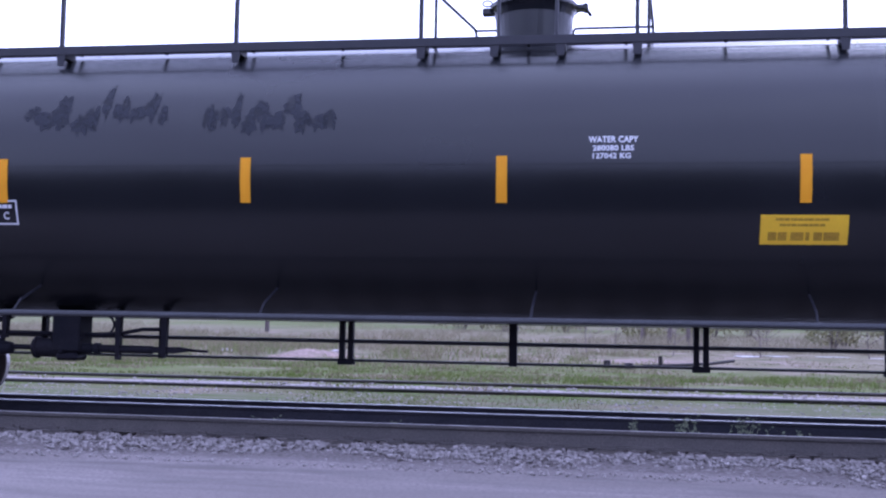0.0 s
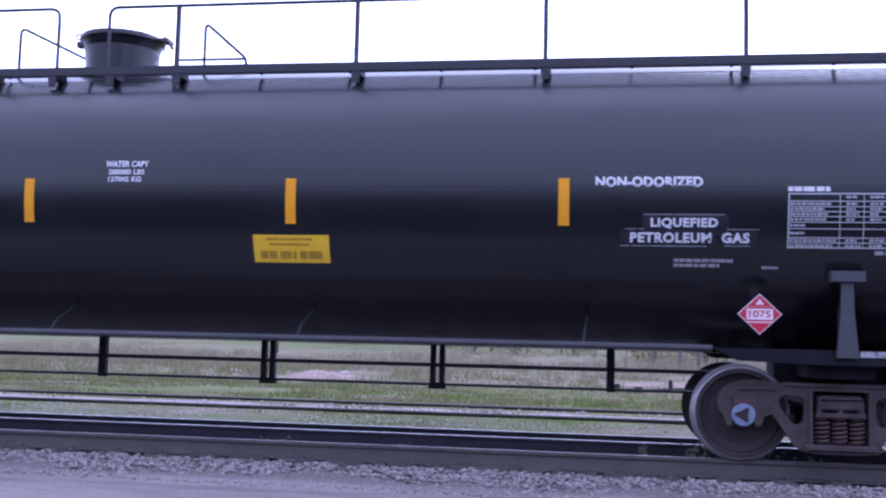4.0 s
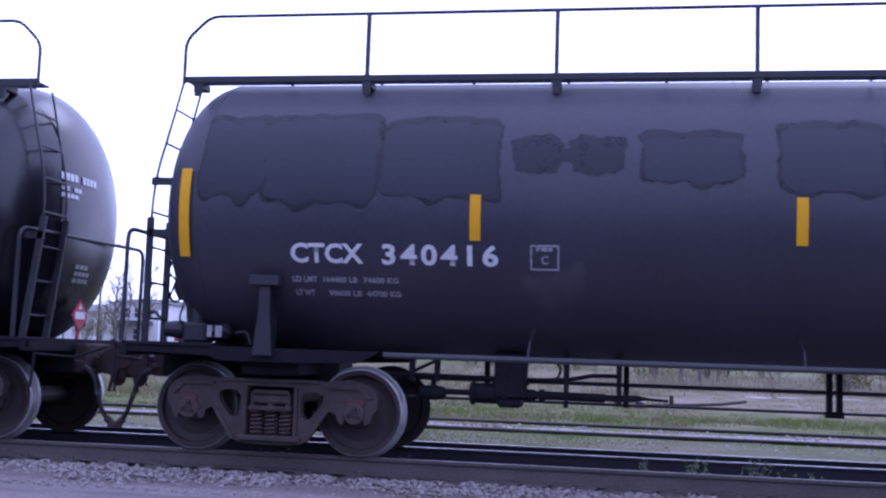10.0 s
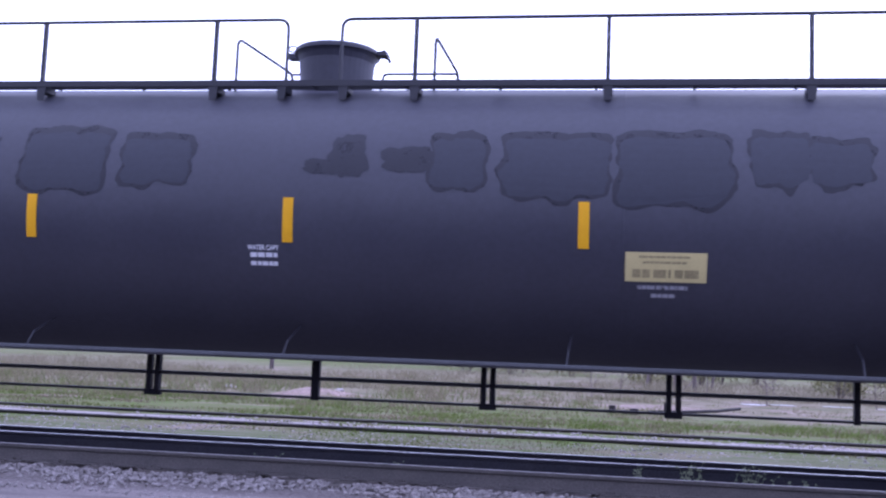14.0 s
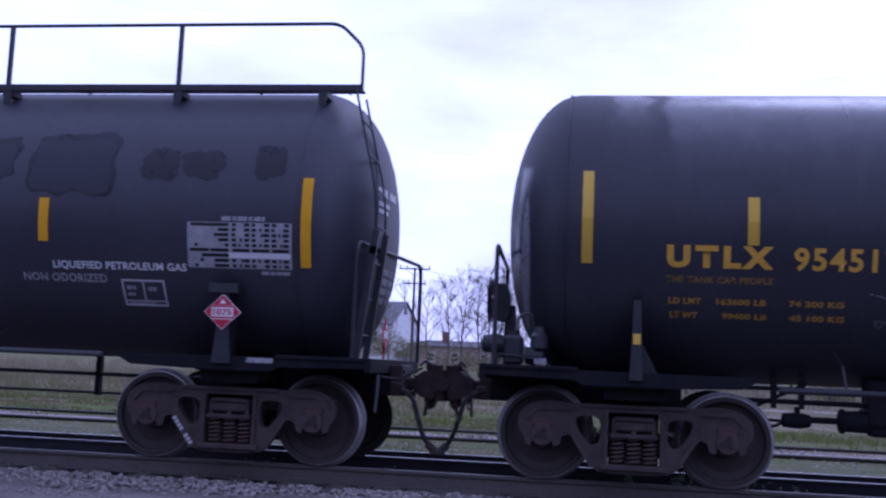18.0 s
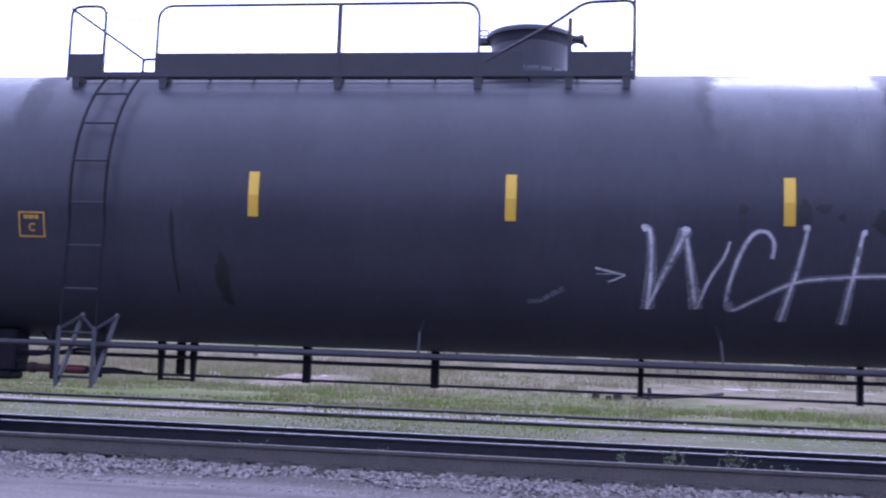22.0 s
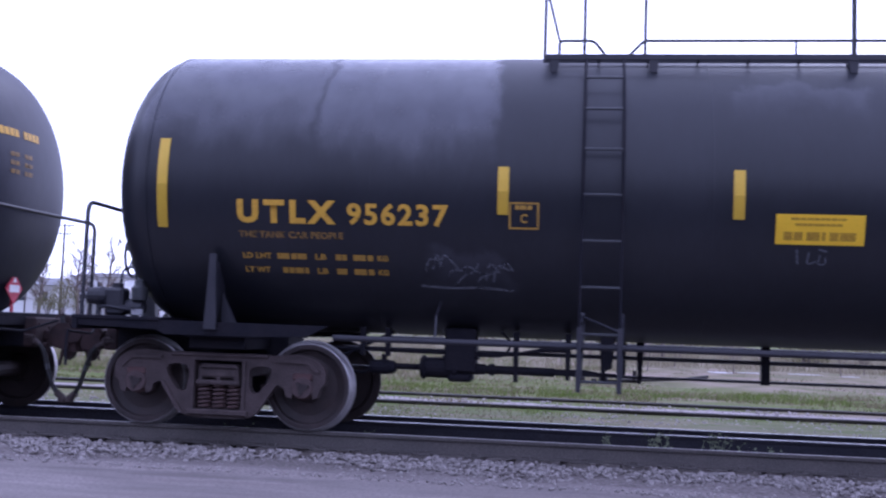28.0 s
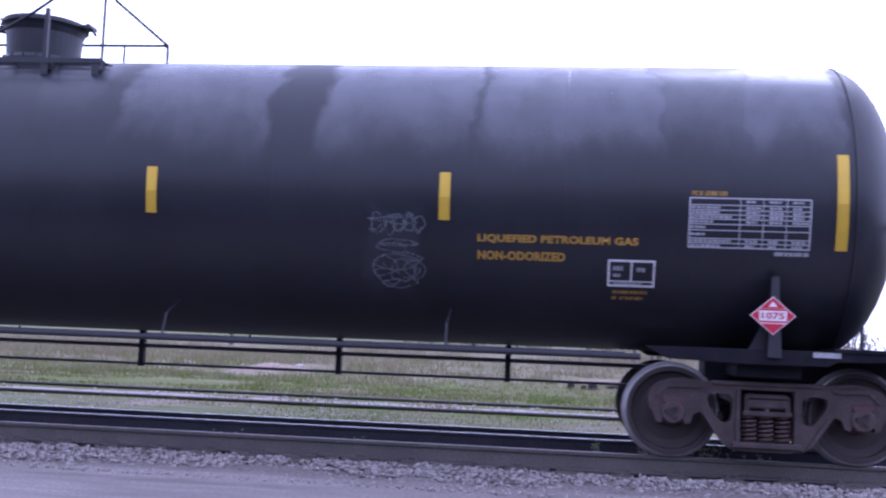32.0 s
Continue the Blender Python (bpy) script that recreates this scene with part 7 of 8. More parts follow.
for cx, cy, count, h in ((0.30, 12.2, 9, 0.24), (0.80, 12.25, 12, 0.27), (0.98, 12.3, 8, 0.30), (1.45, 12.35, 10, 0.28), (1.65, 12.3, 8, 0.22), (2.15, 12.1, 9, 0.17), (-3.9, 12.1, 4, 0.16), (-2.35, 12.2, 3, 0.14)):
    rr = np.random.default_rng(int(cx * 100) + 999)
    weed = tagged(new("weed"), "pale green weed growing between the rails", "weed", "weeds between the rails")
    weed.matrix_basis = pose(cx, cy, -0.19)
    for i in range(max(2, int(count * 0.6))):
        bm = bmesh.new()
        x, y = rr.normal(0, 0.06), rr.normal(0, 0.05)
        lx, ly, hh = rr.normal(0, 0.09), rr.normal(0, 0.05), h * rr.uniform(0.6, 1.05)
        vs = []
        for t in (0.0, 0.3, 0.55, 0.8, 1.0):
            ww = 0.0045 * (1 - 0.85 * t)
            vs.append((bm.verts.new((x + lx * t * t - ww, y + ly * t, hh * t)), bm.verts.new((x + lx * t * t + ww, y + ly * t, hh * t))))
        for (p, q), (c, d) in zip(vs, vs[1:]):
            bm.faces.new((p, q, d, c))
        for j in (1, 2, 3):
            side, g = (j + i) % 2, rr.uniform(0.022, 0.042)
            root, k = vs[j][side], 1 if side else -1
            bm.faces.new([root] + [bm.verts.new(root.co + Vector((k * e * g, 0, f * g))) for e, f in ((0.5, -0.15), (1.0, 0.35), (0.4, 0.6))])
        part("stem", bm, WEED, weed)

# bare earth, rock, stumps, puddle
DIRT = material("pinkish bare dirt", (0.255, 0.188, 0.165), 0.95, second=(0.150, 0.130, 0.085), scale=1.6, amount=0.9, fine=9, fine_amount=0.35, spec=0.1, bump=0.4, bump_scale=12)


def mound(name, x, y, rx, ry, h, mat, label, category, seed):
    verts, faces = [], []
    n, m = 60, 8
    for j in range(m + 1):
        for i in range(n):
            a = i * math.tau / n
            r = j / m
            q = 1 + 0.25 * noise.noise(Vector((math.cos(a) * 1.5 + seed, math.sin(a) * 1.5, r))) + 0.22 * noise.noise(Vector((math.cos(a) * 6 + seed, math.sin(a) * 6, r)))
            px, py = x + rx * r * q * math.cos(a), y + ry * r * q * math.sin(a)
            verts.append((px, py, ground_z(px, py) - 0.02 + h * (1 - r * r) * (0.8 + 0.3 * noise.noise(Vector((px, py, seed))))))
    for j in range(m):
        for i in range(n):
            a, b = j * n + i, j * n + (i + 1) % n
            faces.append((a, b, b + n, a + n))
    return tagged(raw(name, verts, faces, mat, smooth=True), label, category, kind="structure")


mound("dirt_mound", -9.25, 32.6, 1.30, 3.4, 0.30, DIRT, "low mound of pinkish bare dirt in the grass", "dirt", 2)
mound("dirt_patch", 1.4, 36.0, 3.4, 4.0, 0.04, DIRT, "flat patch of bare pinkish dirt", "dirt", 5)
mound("dirt_patch", -13.0, 24.5, 2.8, 0.8, 0.05, DIRT, "flat patch of bare pinkish dirt", "dirt", 8)
spots_rock = [(-13.5, 36.6, 0.20, 0.10), (-9.7, 37.6, 0.13, 0.10), (-16.9, 34.5, 0.09, 0.06)]
for x, y, s, h in spots_rock:
    bm = bmesh.new()
    bmesh.ops.create_icosphere(bm, subdivisions=2, radius=1)
    for v in bm.verts:
        k = 1 + 0.25 * noise.noise(v.co * 1.7 + Vector((x, y, 0)))
        v.co = Vector((x + v.co.x * s * 1.4 * k, y + v.co.y * s * k, ground_z(x, y) + v.co.z * h * k + h * 0.4))
    tagged(part("rock", bm, PALE_STONE), "pale rock lying in the grass", "rock", "rocks in the field")
CHAR = material("dark weathered timber", (0.018, 0.015, 0.014), 0.9, second=(0.032, 0.026, 0.024), scale=6, fine=40, bump=0.4)
for x, y, r, h in ((0.0, 29.6, 0.10, 0.22), (0.58, 29.2, 0.13, 0.17), (1.46, 30.2, 0.06, 0.34), (0.34, 29.4, 0.08, 0.11)):
    bm = bmesh.new()
    lathe(bm, [(ground_z(x, y) - 0.05, r * 1.2), (ground_z(x, y) + h * 0.5, r), (ground_z(x, y) + h, r * 0.9), (ground_z(x, y) + h + 0.01, 0.001)], 9, "z", centre=(x, y, 0))
    tagged(part("stump", bm, CHAR), "short dark timber stump in the field", "stump", "stumps in the field")
bm = bmesh.new()
tube(bm, [(1.0, 30.2, ground_z(1, 30) + 0.06), (2.0, 31.0, ground_z(2, 31) + 0.08), (3.0, 32.2, ground_z(3, 32) + 0.10), (3.8, 33.4, ground_z(3.8, 33) + 0.16)], 0.045, 8)
tagged(part("log", bm, CHAR), "dark fallen log lying in the field", "log")
WATER = material("rippled puddle water", (0.10, 0.10, 0.11), 0.30, second=(0.13, 0.125, 0.12), scale=0.6, fine=8, rough_spread=0.03, bump=0.3, bump_scale=3)


def puddle(x, y, rx, ry):
    n = 30
    vs = []
    for i in range(n):
        a = i * math.tau / n
        q = 1 + 0.25 * noise.noise(Vector((math.cos(a) + x, math.sin(a), 0)))
        px, py = x + rx * q * math.cos(a), y + ry * q * math.sin(a)
        vs.append((px, py, max(ground_z(px, py), ground_z(x, y)) + 0.015))
    tagged(raw("puddle", vs, [tuple(range(n))], WATER), "shallow puddle reflecting the white sky", "puddle", kind="structure")


for p in ((5.6, 44.6, 0.55, 0.8), (6.9, 45.8, 0.6, 0.5), (9.3, 46.6, 0.7, 0.5), (10.9, 45.6, 0.4, 0.4), (10.5, 101.0, 5.0, 4.0)):
    puddle(*p)

# ---------------------------------------------------------------- trees
BARK = material("grey-brown bark", (0.16, 0.13, 0.12), 0.9, second=(0.10, 0.085, 0.08), scale=3, fine=25, stretch=(1, 1, 0.3), bump=0.3)
TWIG = material("grey-brown twigs", (0.20, 0.16, 0.145), 0.9, second=(0.14, 0.11, 0.10), scale=2, fine=10)
BUD = material("brownish spring buds", (0.20, 0.17, 0.115), 0.85, second=(0.24, 0.19, 0.145), scale=0.8, fine=6, island_tone=0.35)


def build_tree(x, y, height, spread, seed, buds=300, lean=0.0, trunk_r=None, fork=0.35):
    rr = random.Random(seed)
    z0 = ground_z(x, y) - 0.05
    trunk_r = trunk_r or height * 0.014
    base = tagged(new("tree"), "bare early-spring tree with thin branches", "tree", "bare trees in the distance")
    base.matrix_basis = pose(x, y, z0)
    bm_t, bm_c = bmesh.new(), bmesh.new()
    tips = []
    trunk = [Vector((lean * t * height + 0.02 * height * math.sin(t * 5 + seed), 0.015 * height * math.cos(t * 4 + seed), t * height)) for t in (0, 0.12, 0.26, 0.42, 0.58, 0.74, 0.88, 1.0)]

    def taper(bm, pts, r0, r1, seg):
        rings = []
        for i, p in enumerate(pts):
            d = (pts[min(i + 1, len(pts) - 1)] - pts[max(i - 1, 0)]).normalized()
            s = d.orthogonal().normalized()
            u = d.cross(s)
            r = r0 + (r1 - r0) * i / (len(pts) - 1)
            rings.append([bm.verts.new(p + (s * math.cos(k * math.tau / seg) + u * math.sin(k * math.tau / seg)) * r) for k in range(seg)])
        for a, b in zip(rings, rings[1:]):
            for k in range(seg):
                bm.faces.new((a[k], a[(k + 1) % seg], b[(k + 1) % seg], b[k]))

    taper(bm_t, trunk, trunk_r, trunk_r * 0.12, 8)

    def branch(p, d, length, r, level):
        pts, q = [p], p
        for i in range(4):
            d = (d + Vector((rr.gauss(0, 0.16), rr.gauss(0, 0.16), 0.10 + rr.gauss(0, 0.08)))).normalized()
            q = q + d * length / 4
            pts.append(q)
        taper(bm_t if level == 0 else bm_c, pts, r, r * 0.3, 5 if level == 0 else 3)
        if level < 2:
            for i in range(4 if level == 0 else 3):
                k = rr.choice((1, 2, 3, 4))
                nd = (d + Vector((rr.gauss(0, 0.6), rr.gauss(0, 0.6), rr.gauss(0.1, 0.35)))).normalized()
                branch(pts[k], nd, length * rr.uniform(0.35, 0.6), max(r * 0.45, 0.012), level + 1)
        tips.extend(pts[2:])

    for i in range(17):
        t = fork + (0.97 - fork) * (i / 16)
        k = min(int(t * 7), 6)
        f = t * 7 - k
        p = trunk[k].lerp(trunk[k + 1], min(1, max(0, f)))
        a = i * 2.4 + rr.uniform(-0.5, 0.5)
        up = 0.5 + 0.7 * t
        d = Vector((math.cos(a), math.sin(a), up)).normalized()
        branch(p, d, spread * (1.15 - 0.75 * t) * rr.uniform(0.8, 1.2), trunk_r * (0.5 - 0.3 * t), 0)
    part("trunk", bm_t, BARK, base)
    for i in range(buds):
        p = rr.choice(tips) + Vector((rr.gauss(0, 0.12), rr.gauss(0, 0.12), rr.gauss(0, 0.12)))
        s = rr.uniform(0.03, 0.08)
        bm_c.faces.new([bm_c.verts.new(p + Vector((rr.uniform(-1, 1), rr.uniform(-1, 1), rr.uniform(-1, 1))) * s) for _ in range(3)]).material_index = 1
    part("crown", bm_c, [TWIG, BUD], base)
    return base


FAR = 1.9   # the houses stand about this many times seventy metres away
build_tree(3.3, 62, 12.2, 4.4, 1, 420, 0.0, 0.13, 0.13)
build_tree(4.4, 62.5, 11.6, 4.6, 2, 420, 0.03, 0.13, 0.12)
build_tree(2.1, 64, 8.8, 3.6, 12, 420, -0.03, 0.10, 0.15)
build_tree(5.8, 66, 7.2, 2.8, 13, 200, 0.03, 0.09, 0.15)
for i, (x, y, h, w) in enumerate(((-10.4, 88, 7.6, 2.6), (-8.4, 92, 8.6, 3.0), (-12.6, 95, 8.2, 3.0), (-7.0, 86, 7.0, 2.4), (-5.6, 98, 8.8, 3.0), (-14.8, 100, 8.0, 3.0), (-3.4, 96, 8.2, 2.6), (-17.4, 104, 7.2, 2.8),
                                   (-34.0, 150, 12.0, 4.0), (-30.0, 156, 11.5, 4.2), (-62.0, 128, 9.0, 3.6), (-25.0, 120, 5.6, 2.4), (-9.2, 100, 9.5, 3.2), (-6.4, 104, 9.0, 3.0), (-4.6, 90, 7.4, 2.4), (-2.2, 92, 7.0, 2.2), (-11.6, 106, 9.4, 3.4))):
    build_tree(x, y, h, w, 20 + i, 3200 if x > -16 else 1500, 0, None, 0.22)

for i, (x, y, h, w) in enumerate(((-60.6, 122, 8.0, 3.2), (-58.6, 126, 8.6, 3.4), (-66.5, 124, 5.6, 2.8))):
    build_tree(x, y, h, w, 90 + i, 4500, 0, 0.26, 0.2)

for i, (x, y, h) in enumerate(((-0.8, 44, 2.6), (0.4, 47, 3.2), (2.6, 43, 2.2), (4.2, 50, 3.4), (6.0, 44, 2.0), (7.4, 52, 3.0), (10.4, 45, 2.4), (12.6, 50, 3.2), (15.0, 46, 2.4))):
    build_tree(x, y, h, h * 0.30, 60 + i, 25, 0.03 * (i % 3 - 1), 0.022, 0.25)

BUSH = material("brown-green shrub leaves", (0.17, 0.17, 0.075), 0.85, second=(0.22, 0.18, 0.115), scale=0.7, fine=5, island_tone=0.35, leafy=0.4)


def build_bush(x, y, w, h, seed):
    rr = random.Random(seed)
    z0 = ground_z(x, y)
    base = tagged(new("bush"), "scrubby brown-green bush in early leaf", "bush", "bushes in the distance")
    base.matrix_basis = pose(x, y, z0)
    bm = bmesh.new()
    for i in range(14):
        a = rr.uniform(0, 6.28)
        e = Vector((math.cos(a) * w * 0.5 * rr.uniform(0.2, 1), math.sin(a) * w * 0.4 * rr.uniform(0.2, 1), h * rr.uniform(0.6, 1)))
        tube(bm, [(e.x * 0.1, e.y * 0.1, -0.05), tuple(e * 0.55 + Vector((0, 0, 0.1 * h))), tuple(e)], 0.025, 4)
    part("stem", bm, BARK, base)
    bm = bmesh.new()
    for i in range(int(max(900, 130 * w * h))):
        a, q = rr.uniform(0, 6.28), math.sqrt(rr.random())
        hh = h * (0.25 + 0.75 * rr.random()) * (1 - 0.45 * q * q)
        p = Vector((math.cos(a) * q * w * 0.55, math.sin(a) * q * w * 0.45, hh + rr.gauss(0, 0.1)))
        s = rr.uniform(0.06, 0.16)
        bm.faces.new([bm.verts.new(p + Vector((rr.uniform(-1, 1), rr.uniform(-1, 1), rr.uniform(-1, 1))) * s) for _ in range(3)])
    part("leaves", bm, BUSH, base)


for i, b in enumerate(((7.5, 78, 4.0, 3.0), (10.2, 80, 3.6, 2.6), (5.9, 74, 2.4, 2.2), (13.9, 66, 5.0, 4.3), (17.0, 68, 4.0, 2.8), (12.4, 62, 2.6, 1.8), (-7.6, 82, 4.0, 2.2), (-11.5, 84, 4.4, 2.4), (-27.5, 100, 4.5, 3.0), (-24.4, 98, 3.6, 2.4), (-3.2, 84, 3.0, 1.8), (2.4, 70, 2.6, 1.7), (-60.4, 118, 3.0, 4.6), (-62.8, 119, 3.2, 2.6), (-26.4, 130, 5.0, 3.8), (-31.0, 133, 6.6, 4.6), (-23.0, 128, 4.6, 2.8), (-36.0, 138, 4.8, 3.0))):
    build_bush(*b, 70 + i)

# ---------------------------------------------------------------- houses, poles, parked cars
SIDING_WHITE = material("white painted house siding", (0.78, 0.78, 0.80), 0.6, second=(0.66, 0.66, 0.69), scale=0.6, amount=0.6, fine=8, fine_amount=0.05, stretch=(0.3, 0.3, 4))
SIDING_GREY = material("pale grey rendered wall", (0.60, 0.60, 0.63), 0.7, second=(0.50, 0.50, 0.53), scale=0.5, fine=6, fine_amount=0.06)
BRICK = material("tan-brown brick wall", (0.36, 0.29, 0.26), 0.85, second=(0.28, 0.22, 0.20), scale=0.8, fine=14)
ROOF = material("dark grey roof shingles", (0.085, 0.085, 0.095), 0.85, second=(0.13, 0.125, 0.13), scale=0.9, fine=10, stretch=(1, 1, 3))
ROOF_PALE = material("weathered pale roof", (0.36, 0.36, 0.38), 0.8, second=(0.28, 0.28, 0.3), scale=0.6, fine=7)
ROOF_GREY = material("weathered grey shingles", (0.19, 0.19, 0.205), 0.85, second=(0.14, 0.14, 0.15), scale=0.9, fine=10, stretch=(1, 1, 3))
GLASS = material("dark window glass", (0.05, 0.055, 0.07), 0.08, second=(0.08, 0.085, 0.1), scale=1.5, rough_spread=0.03)
RED_BRICK = material("red chimney brick", (0.24, 0.10, 0.085), 0.85, second=(0.17, 0.075, 0.065), scale=2, fine=14)
TRIM = material("white window trim", (0.74, 0.74, 0.76), 0.55, fine=9, fine_amount=0.04)


def up(z):
    return EYE_Z + (z - EYE_Z) * FAR


def build_house(label, x0, x1, y0, y1, eave, wall, roof_mat, roof, windows, chimneys=(), porch=None, ridge=0.0, chimney_mat=RED_BRICK):
    """A far house. Its front faces the tracks. roof: flat, gable (gable end to the front) or side (ridge along the front)."""
    base = ground_z((x0 + x1) / 2, y0) - 0.3
    house = tagged(new("house"), label, "house", "houses across the field")
    house.matrix_basis = pose((x0 + x1) / 2, y0, base)
    w, d, h = (x1 - x0) / 2, y1 - y0, eave - base
    bm = bmesh.new()
    if roof == "gable":
        plate(bm, [(-w, 0), (w, 0), (w, h), (0, ridge - base), (-w, h)], [], 0, d)
    else:
        box(bm, -w, w, 0, d, 0, h)
    if roof == "ends":
        for q in (-1, 1):
            vs = [bm.verts.new(p) for p in ((q * w, 0, h), (q * w, d, h), (q * w, d / 2, ridge - base), (q * (w - 0.2), 0, h), (q * (w - 0.2), d, h), (q * (w - 0.2), d / 2, ridge - base))]
            for f in ((0, 1, 2), (3, 4, 5), (0, 1, 4, 3), (1, 2, 5, 4), (2, 0, 3, 5)):
                bm.faces.new([vs[i] for i in f])
    walls = part("wall", bm, wall, house)
    bm = bmesh.new()
    if roof == "flat":
        box(bm, -w - 0.15, w + 0.15, -0.15, d + 0.15, h + 0.004, h + 0.30)
    elif roof == "gable":
        k = ridge - base
        for s in (-1, 1):
            vs = [bm.verts.new(p) for p in ((s * (w + 0.35), -0.4, h - 0.25), (s * (w + 0.35), d + 0.4, h - 0.25), (0, d + 0.4, k + 0.10), (0, -0.4, k + 0.10),
                                            (s * (w + 0.35), -0.4, h - 0.05), (s * (w + 0.35), d + 0.4, h - 0.05), (0, d + 0.4, k + 0.32), (0, -0.4, k + 0.32))]
            for f in ((0, 1, 2, 3), (4, 5, 6, 7), (0, 1, 5, 4), (1, 2, 6, 5), (2, 3, 7, 6), (3, 0, 4, 7)):
                bm.faces.new([vs[i] for i in f])
    elif roof == "ends":
        k, m = ridge - base, d / 2
        for q in (-1, 1):
            y0, y1 = (-0.5, m) if q < 0 else (d + 0.5, m)
            z0 = h - 0.2
            vs = [bm.verts.new(p) for p in ((-w - 0.3, y0, z0), (w + 0.3, y0, z0), (w + 0.3, y1, k + 0.05), (-w - 0.3, y1, k + 0.05),
                                            (-w - 0.3, y0, z0 + 0.2), (w + 0.3, y0, z0 + 0.2), (w + 0.3, y1, k + 0.25), (-w - 0.3, y1, k + 0.25))]
            for f in ((0, 1, 2, 3), (4, 5, 6, 7), (0, 1, 5, 4), (1, 2, 6, 5), (2, 3, 7, 6), (3, 0, 4, 7)):
                bm.faces.new([vs[i] for i in f])
    else:
        k = ridge - base
        m = d / 2
        vs = [bm.verts.new(p) for p in ((-w - 0.4, -0.5, h + 0.01), (w + 0.4, -0.5, h + 0.01), (w + 0.4, d + 0.5, h + 0.01), (-w - 0.4, d + 0.5, h + 0.01), (-w * 0.8, m, k), (w * 0.8, m, k))]
        for f in ((0, 1, 5, 4), (1, 2, 5), (2, 3, 4, 5), (3, 0, 4), (3, 2, 1, 0)):
            bm.faces.new([vs[i] for i in f])
    roof_ob = part("roof", bm, roof_mat, house)
    for cx, top, cw in chimneys:
        bm = bmesh.new()
        box(bm, cx - (x0 + x1) / 2 - cw / 2, cx - (x0 + x1) / 2 + cw / 2, d * 0.3, d * 0.3 + cw, h - 0.4, top - base, 0.03)
        box(bm, cx - (x0 + x1) / 2 - cw / 2 - 0.08, cx - (x0 + x1) / 2 + cw / 2 + 0.08, d * 0.3 - 0.08, d * 0.3 + cw + 0.08, top - base, top - base + 0.2, 0.03)
        part("chimney", bm, chimney_mat, roof_ob)
    for wx0, wx1, wz0, wz1 in windows:
        a, b, c, e = wx0 - (x0 + x1) / 2, wx1 - (x0 + x1) / 2, wz0 - base, wz1 - base
        bm = bmesh.new()
        t = 0.12
        plate(bm, [(a - t, c - t), (b + t, c - t), (b + t, e + t), (a - t, e + t)], [[(a, c), (a, e), (b, e), (b, c)]], -0.08, -0.004)
        box(bm, a, b, -0.06, -0.02, (c + e) / 2 - 0.04, (c + e) / 2 + 0.04)
        win = part("window", bm, TRIM, house)
        bm = bmesh.new()
        box(bm, a, b, -0.018, -0.006, c, e)
        part("pane", bm, GLASS, win)
    if porch:
        px0, px1, pz = porch
        a, b, c = px0 - (x0 + x1) / 2, px1 - (x0 + x1) / 2, pz - base
        bm = bmesh.new()
        box(bm, a, b, -2.4, -0.004, c, c + 0.55)
        porch_ob = part("porch_roof", bm, ROOF, house)
        for q in (a + 0.2, (a + b) / 2, b - 0.2):
            bm = bmesh.new()
            box(bm, q - 0.09, q + 0.09, -2.3, -2.12, 0, c)
            part("porch_post", bm, TRIM, porch_ob)
    return house


K = FAR
build_house("long white two-storey house with a low dark roof", -31.0 * K, -24.6 * K, 75 * K, 81 * K, up(4.1), SIDING_WHITE, ROOF, "side",
            [(x * K, (x + 0.42) * K, up(3.0), up(3.7)) for x in (-30.4, -29.2, -28.2, -26.8, -25.5)] + [(x * K, (x + 0.5) * K, up(1.6), up(2.2)) for x in (-30.2, -28.6, -26.2)],
            ((-28.0 * K, up(5.0), 0.7), (-26.9 * K, up(4.9), 0.6)), (-29.4 * K, -26.0 * K, up(2.35)), up(4.6), SOOT_BRICK)
build_house("tall white flat-roofed building with few windows", -24.2 * K, -19.9 * K, 70 * K, 77 * K, up(4.65), SIDING_WHITE, ROOF_PALE, "flat",
            [(-23.4 * K, -22.95 * K, up(3.4), up(4.1)), (-20.8 * K, -20.4 * K, up(3.1), up(3.7)), (-22.4 * K, -21.6 * K, up(1.3), up(2.3)), (-23.8 * K, -23.4 * K, up(1.5), up(2.2))], (), (-24.0 * K, -21.2 * K, up(2.75)))
gabled = build_house("white gabled house with a weathered grey roof", -41.4, -29.8, 148, 156, 6.9, SIDING_WHITE, ROOF_GREY, "ends",
                     [(-39.8, -38.9, 4.2, 5.8), (-36.6, -35.7, 4.2, 5.8), (-33.0, -32.1, 4.2, 5.8)], ((-34.6, 10.6, 0.8),), None, 10.1, SOOT_BRICK)
gabled.matrix_basis = pose(-35.6, 150.5, ground_z(-35, 148) - 0.3, 0, 0, -16)
bm = bmesh.new()
box(bm, 5.81, 5.87, 3.55, 4.45, 7.2, 8.4)
part("gable_window", bm, GLASS, gabled)
build_house("white two-storey house with dark porch", -35.4 * K, -31.6 * K, 70 * K, 77 * K, up(4.05), SIDING_WHITE, ROOF, "side",
            [(x * K, (x + 0.34) * K, up(3.05), up(3.7)) for x in (-34.9, -34.2, -33.4, -32.5)] + [(x * K, (x + 0.4) * K, up(1.5), up(2.2)) for x in (-34.6, -33.4)], (), (-35.3 * K, -32.0 * K, up(2.5)), up(4.5))
build_house("low white house with a grey roof", -74.5, -65.5, 126, 134, 5.2, SIDING_WHITE, ROOF_GREY, "side", [(-73.0, -72.0, 3.2, 4.4), (-70.4, -69.4, 3.2, 4.4), (-67.6, -66.6, 3.2, 4.4)], (), None, 6.3)
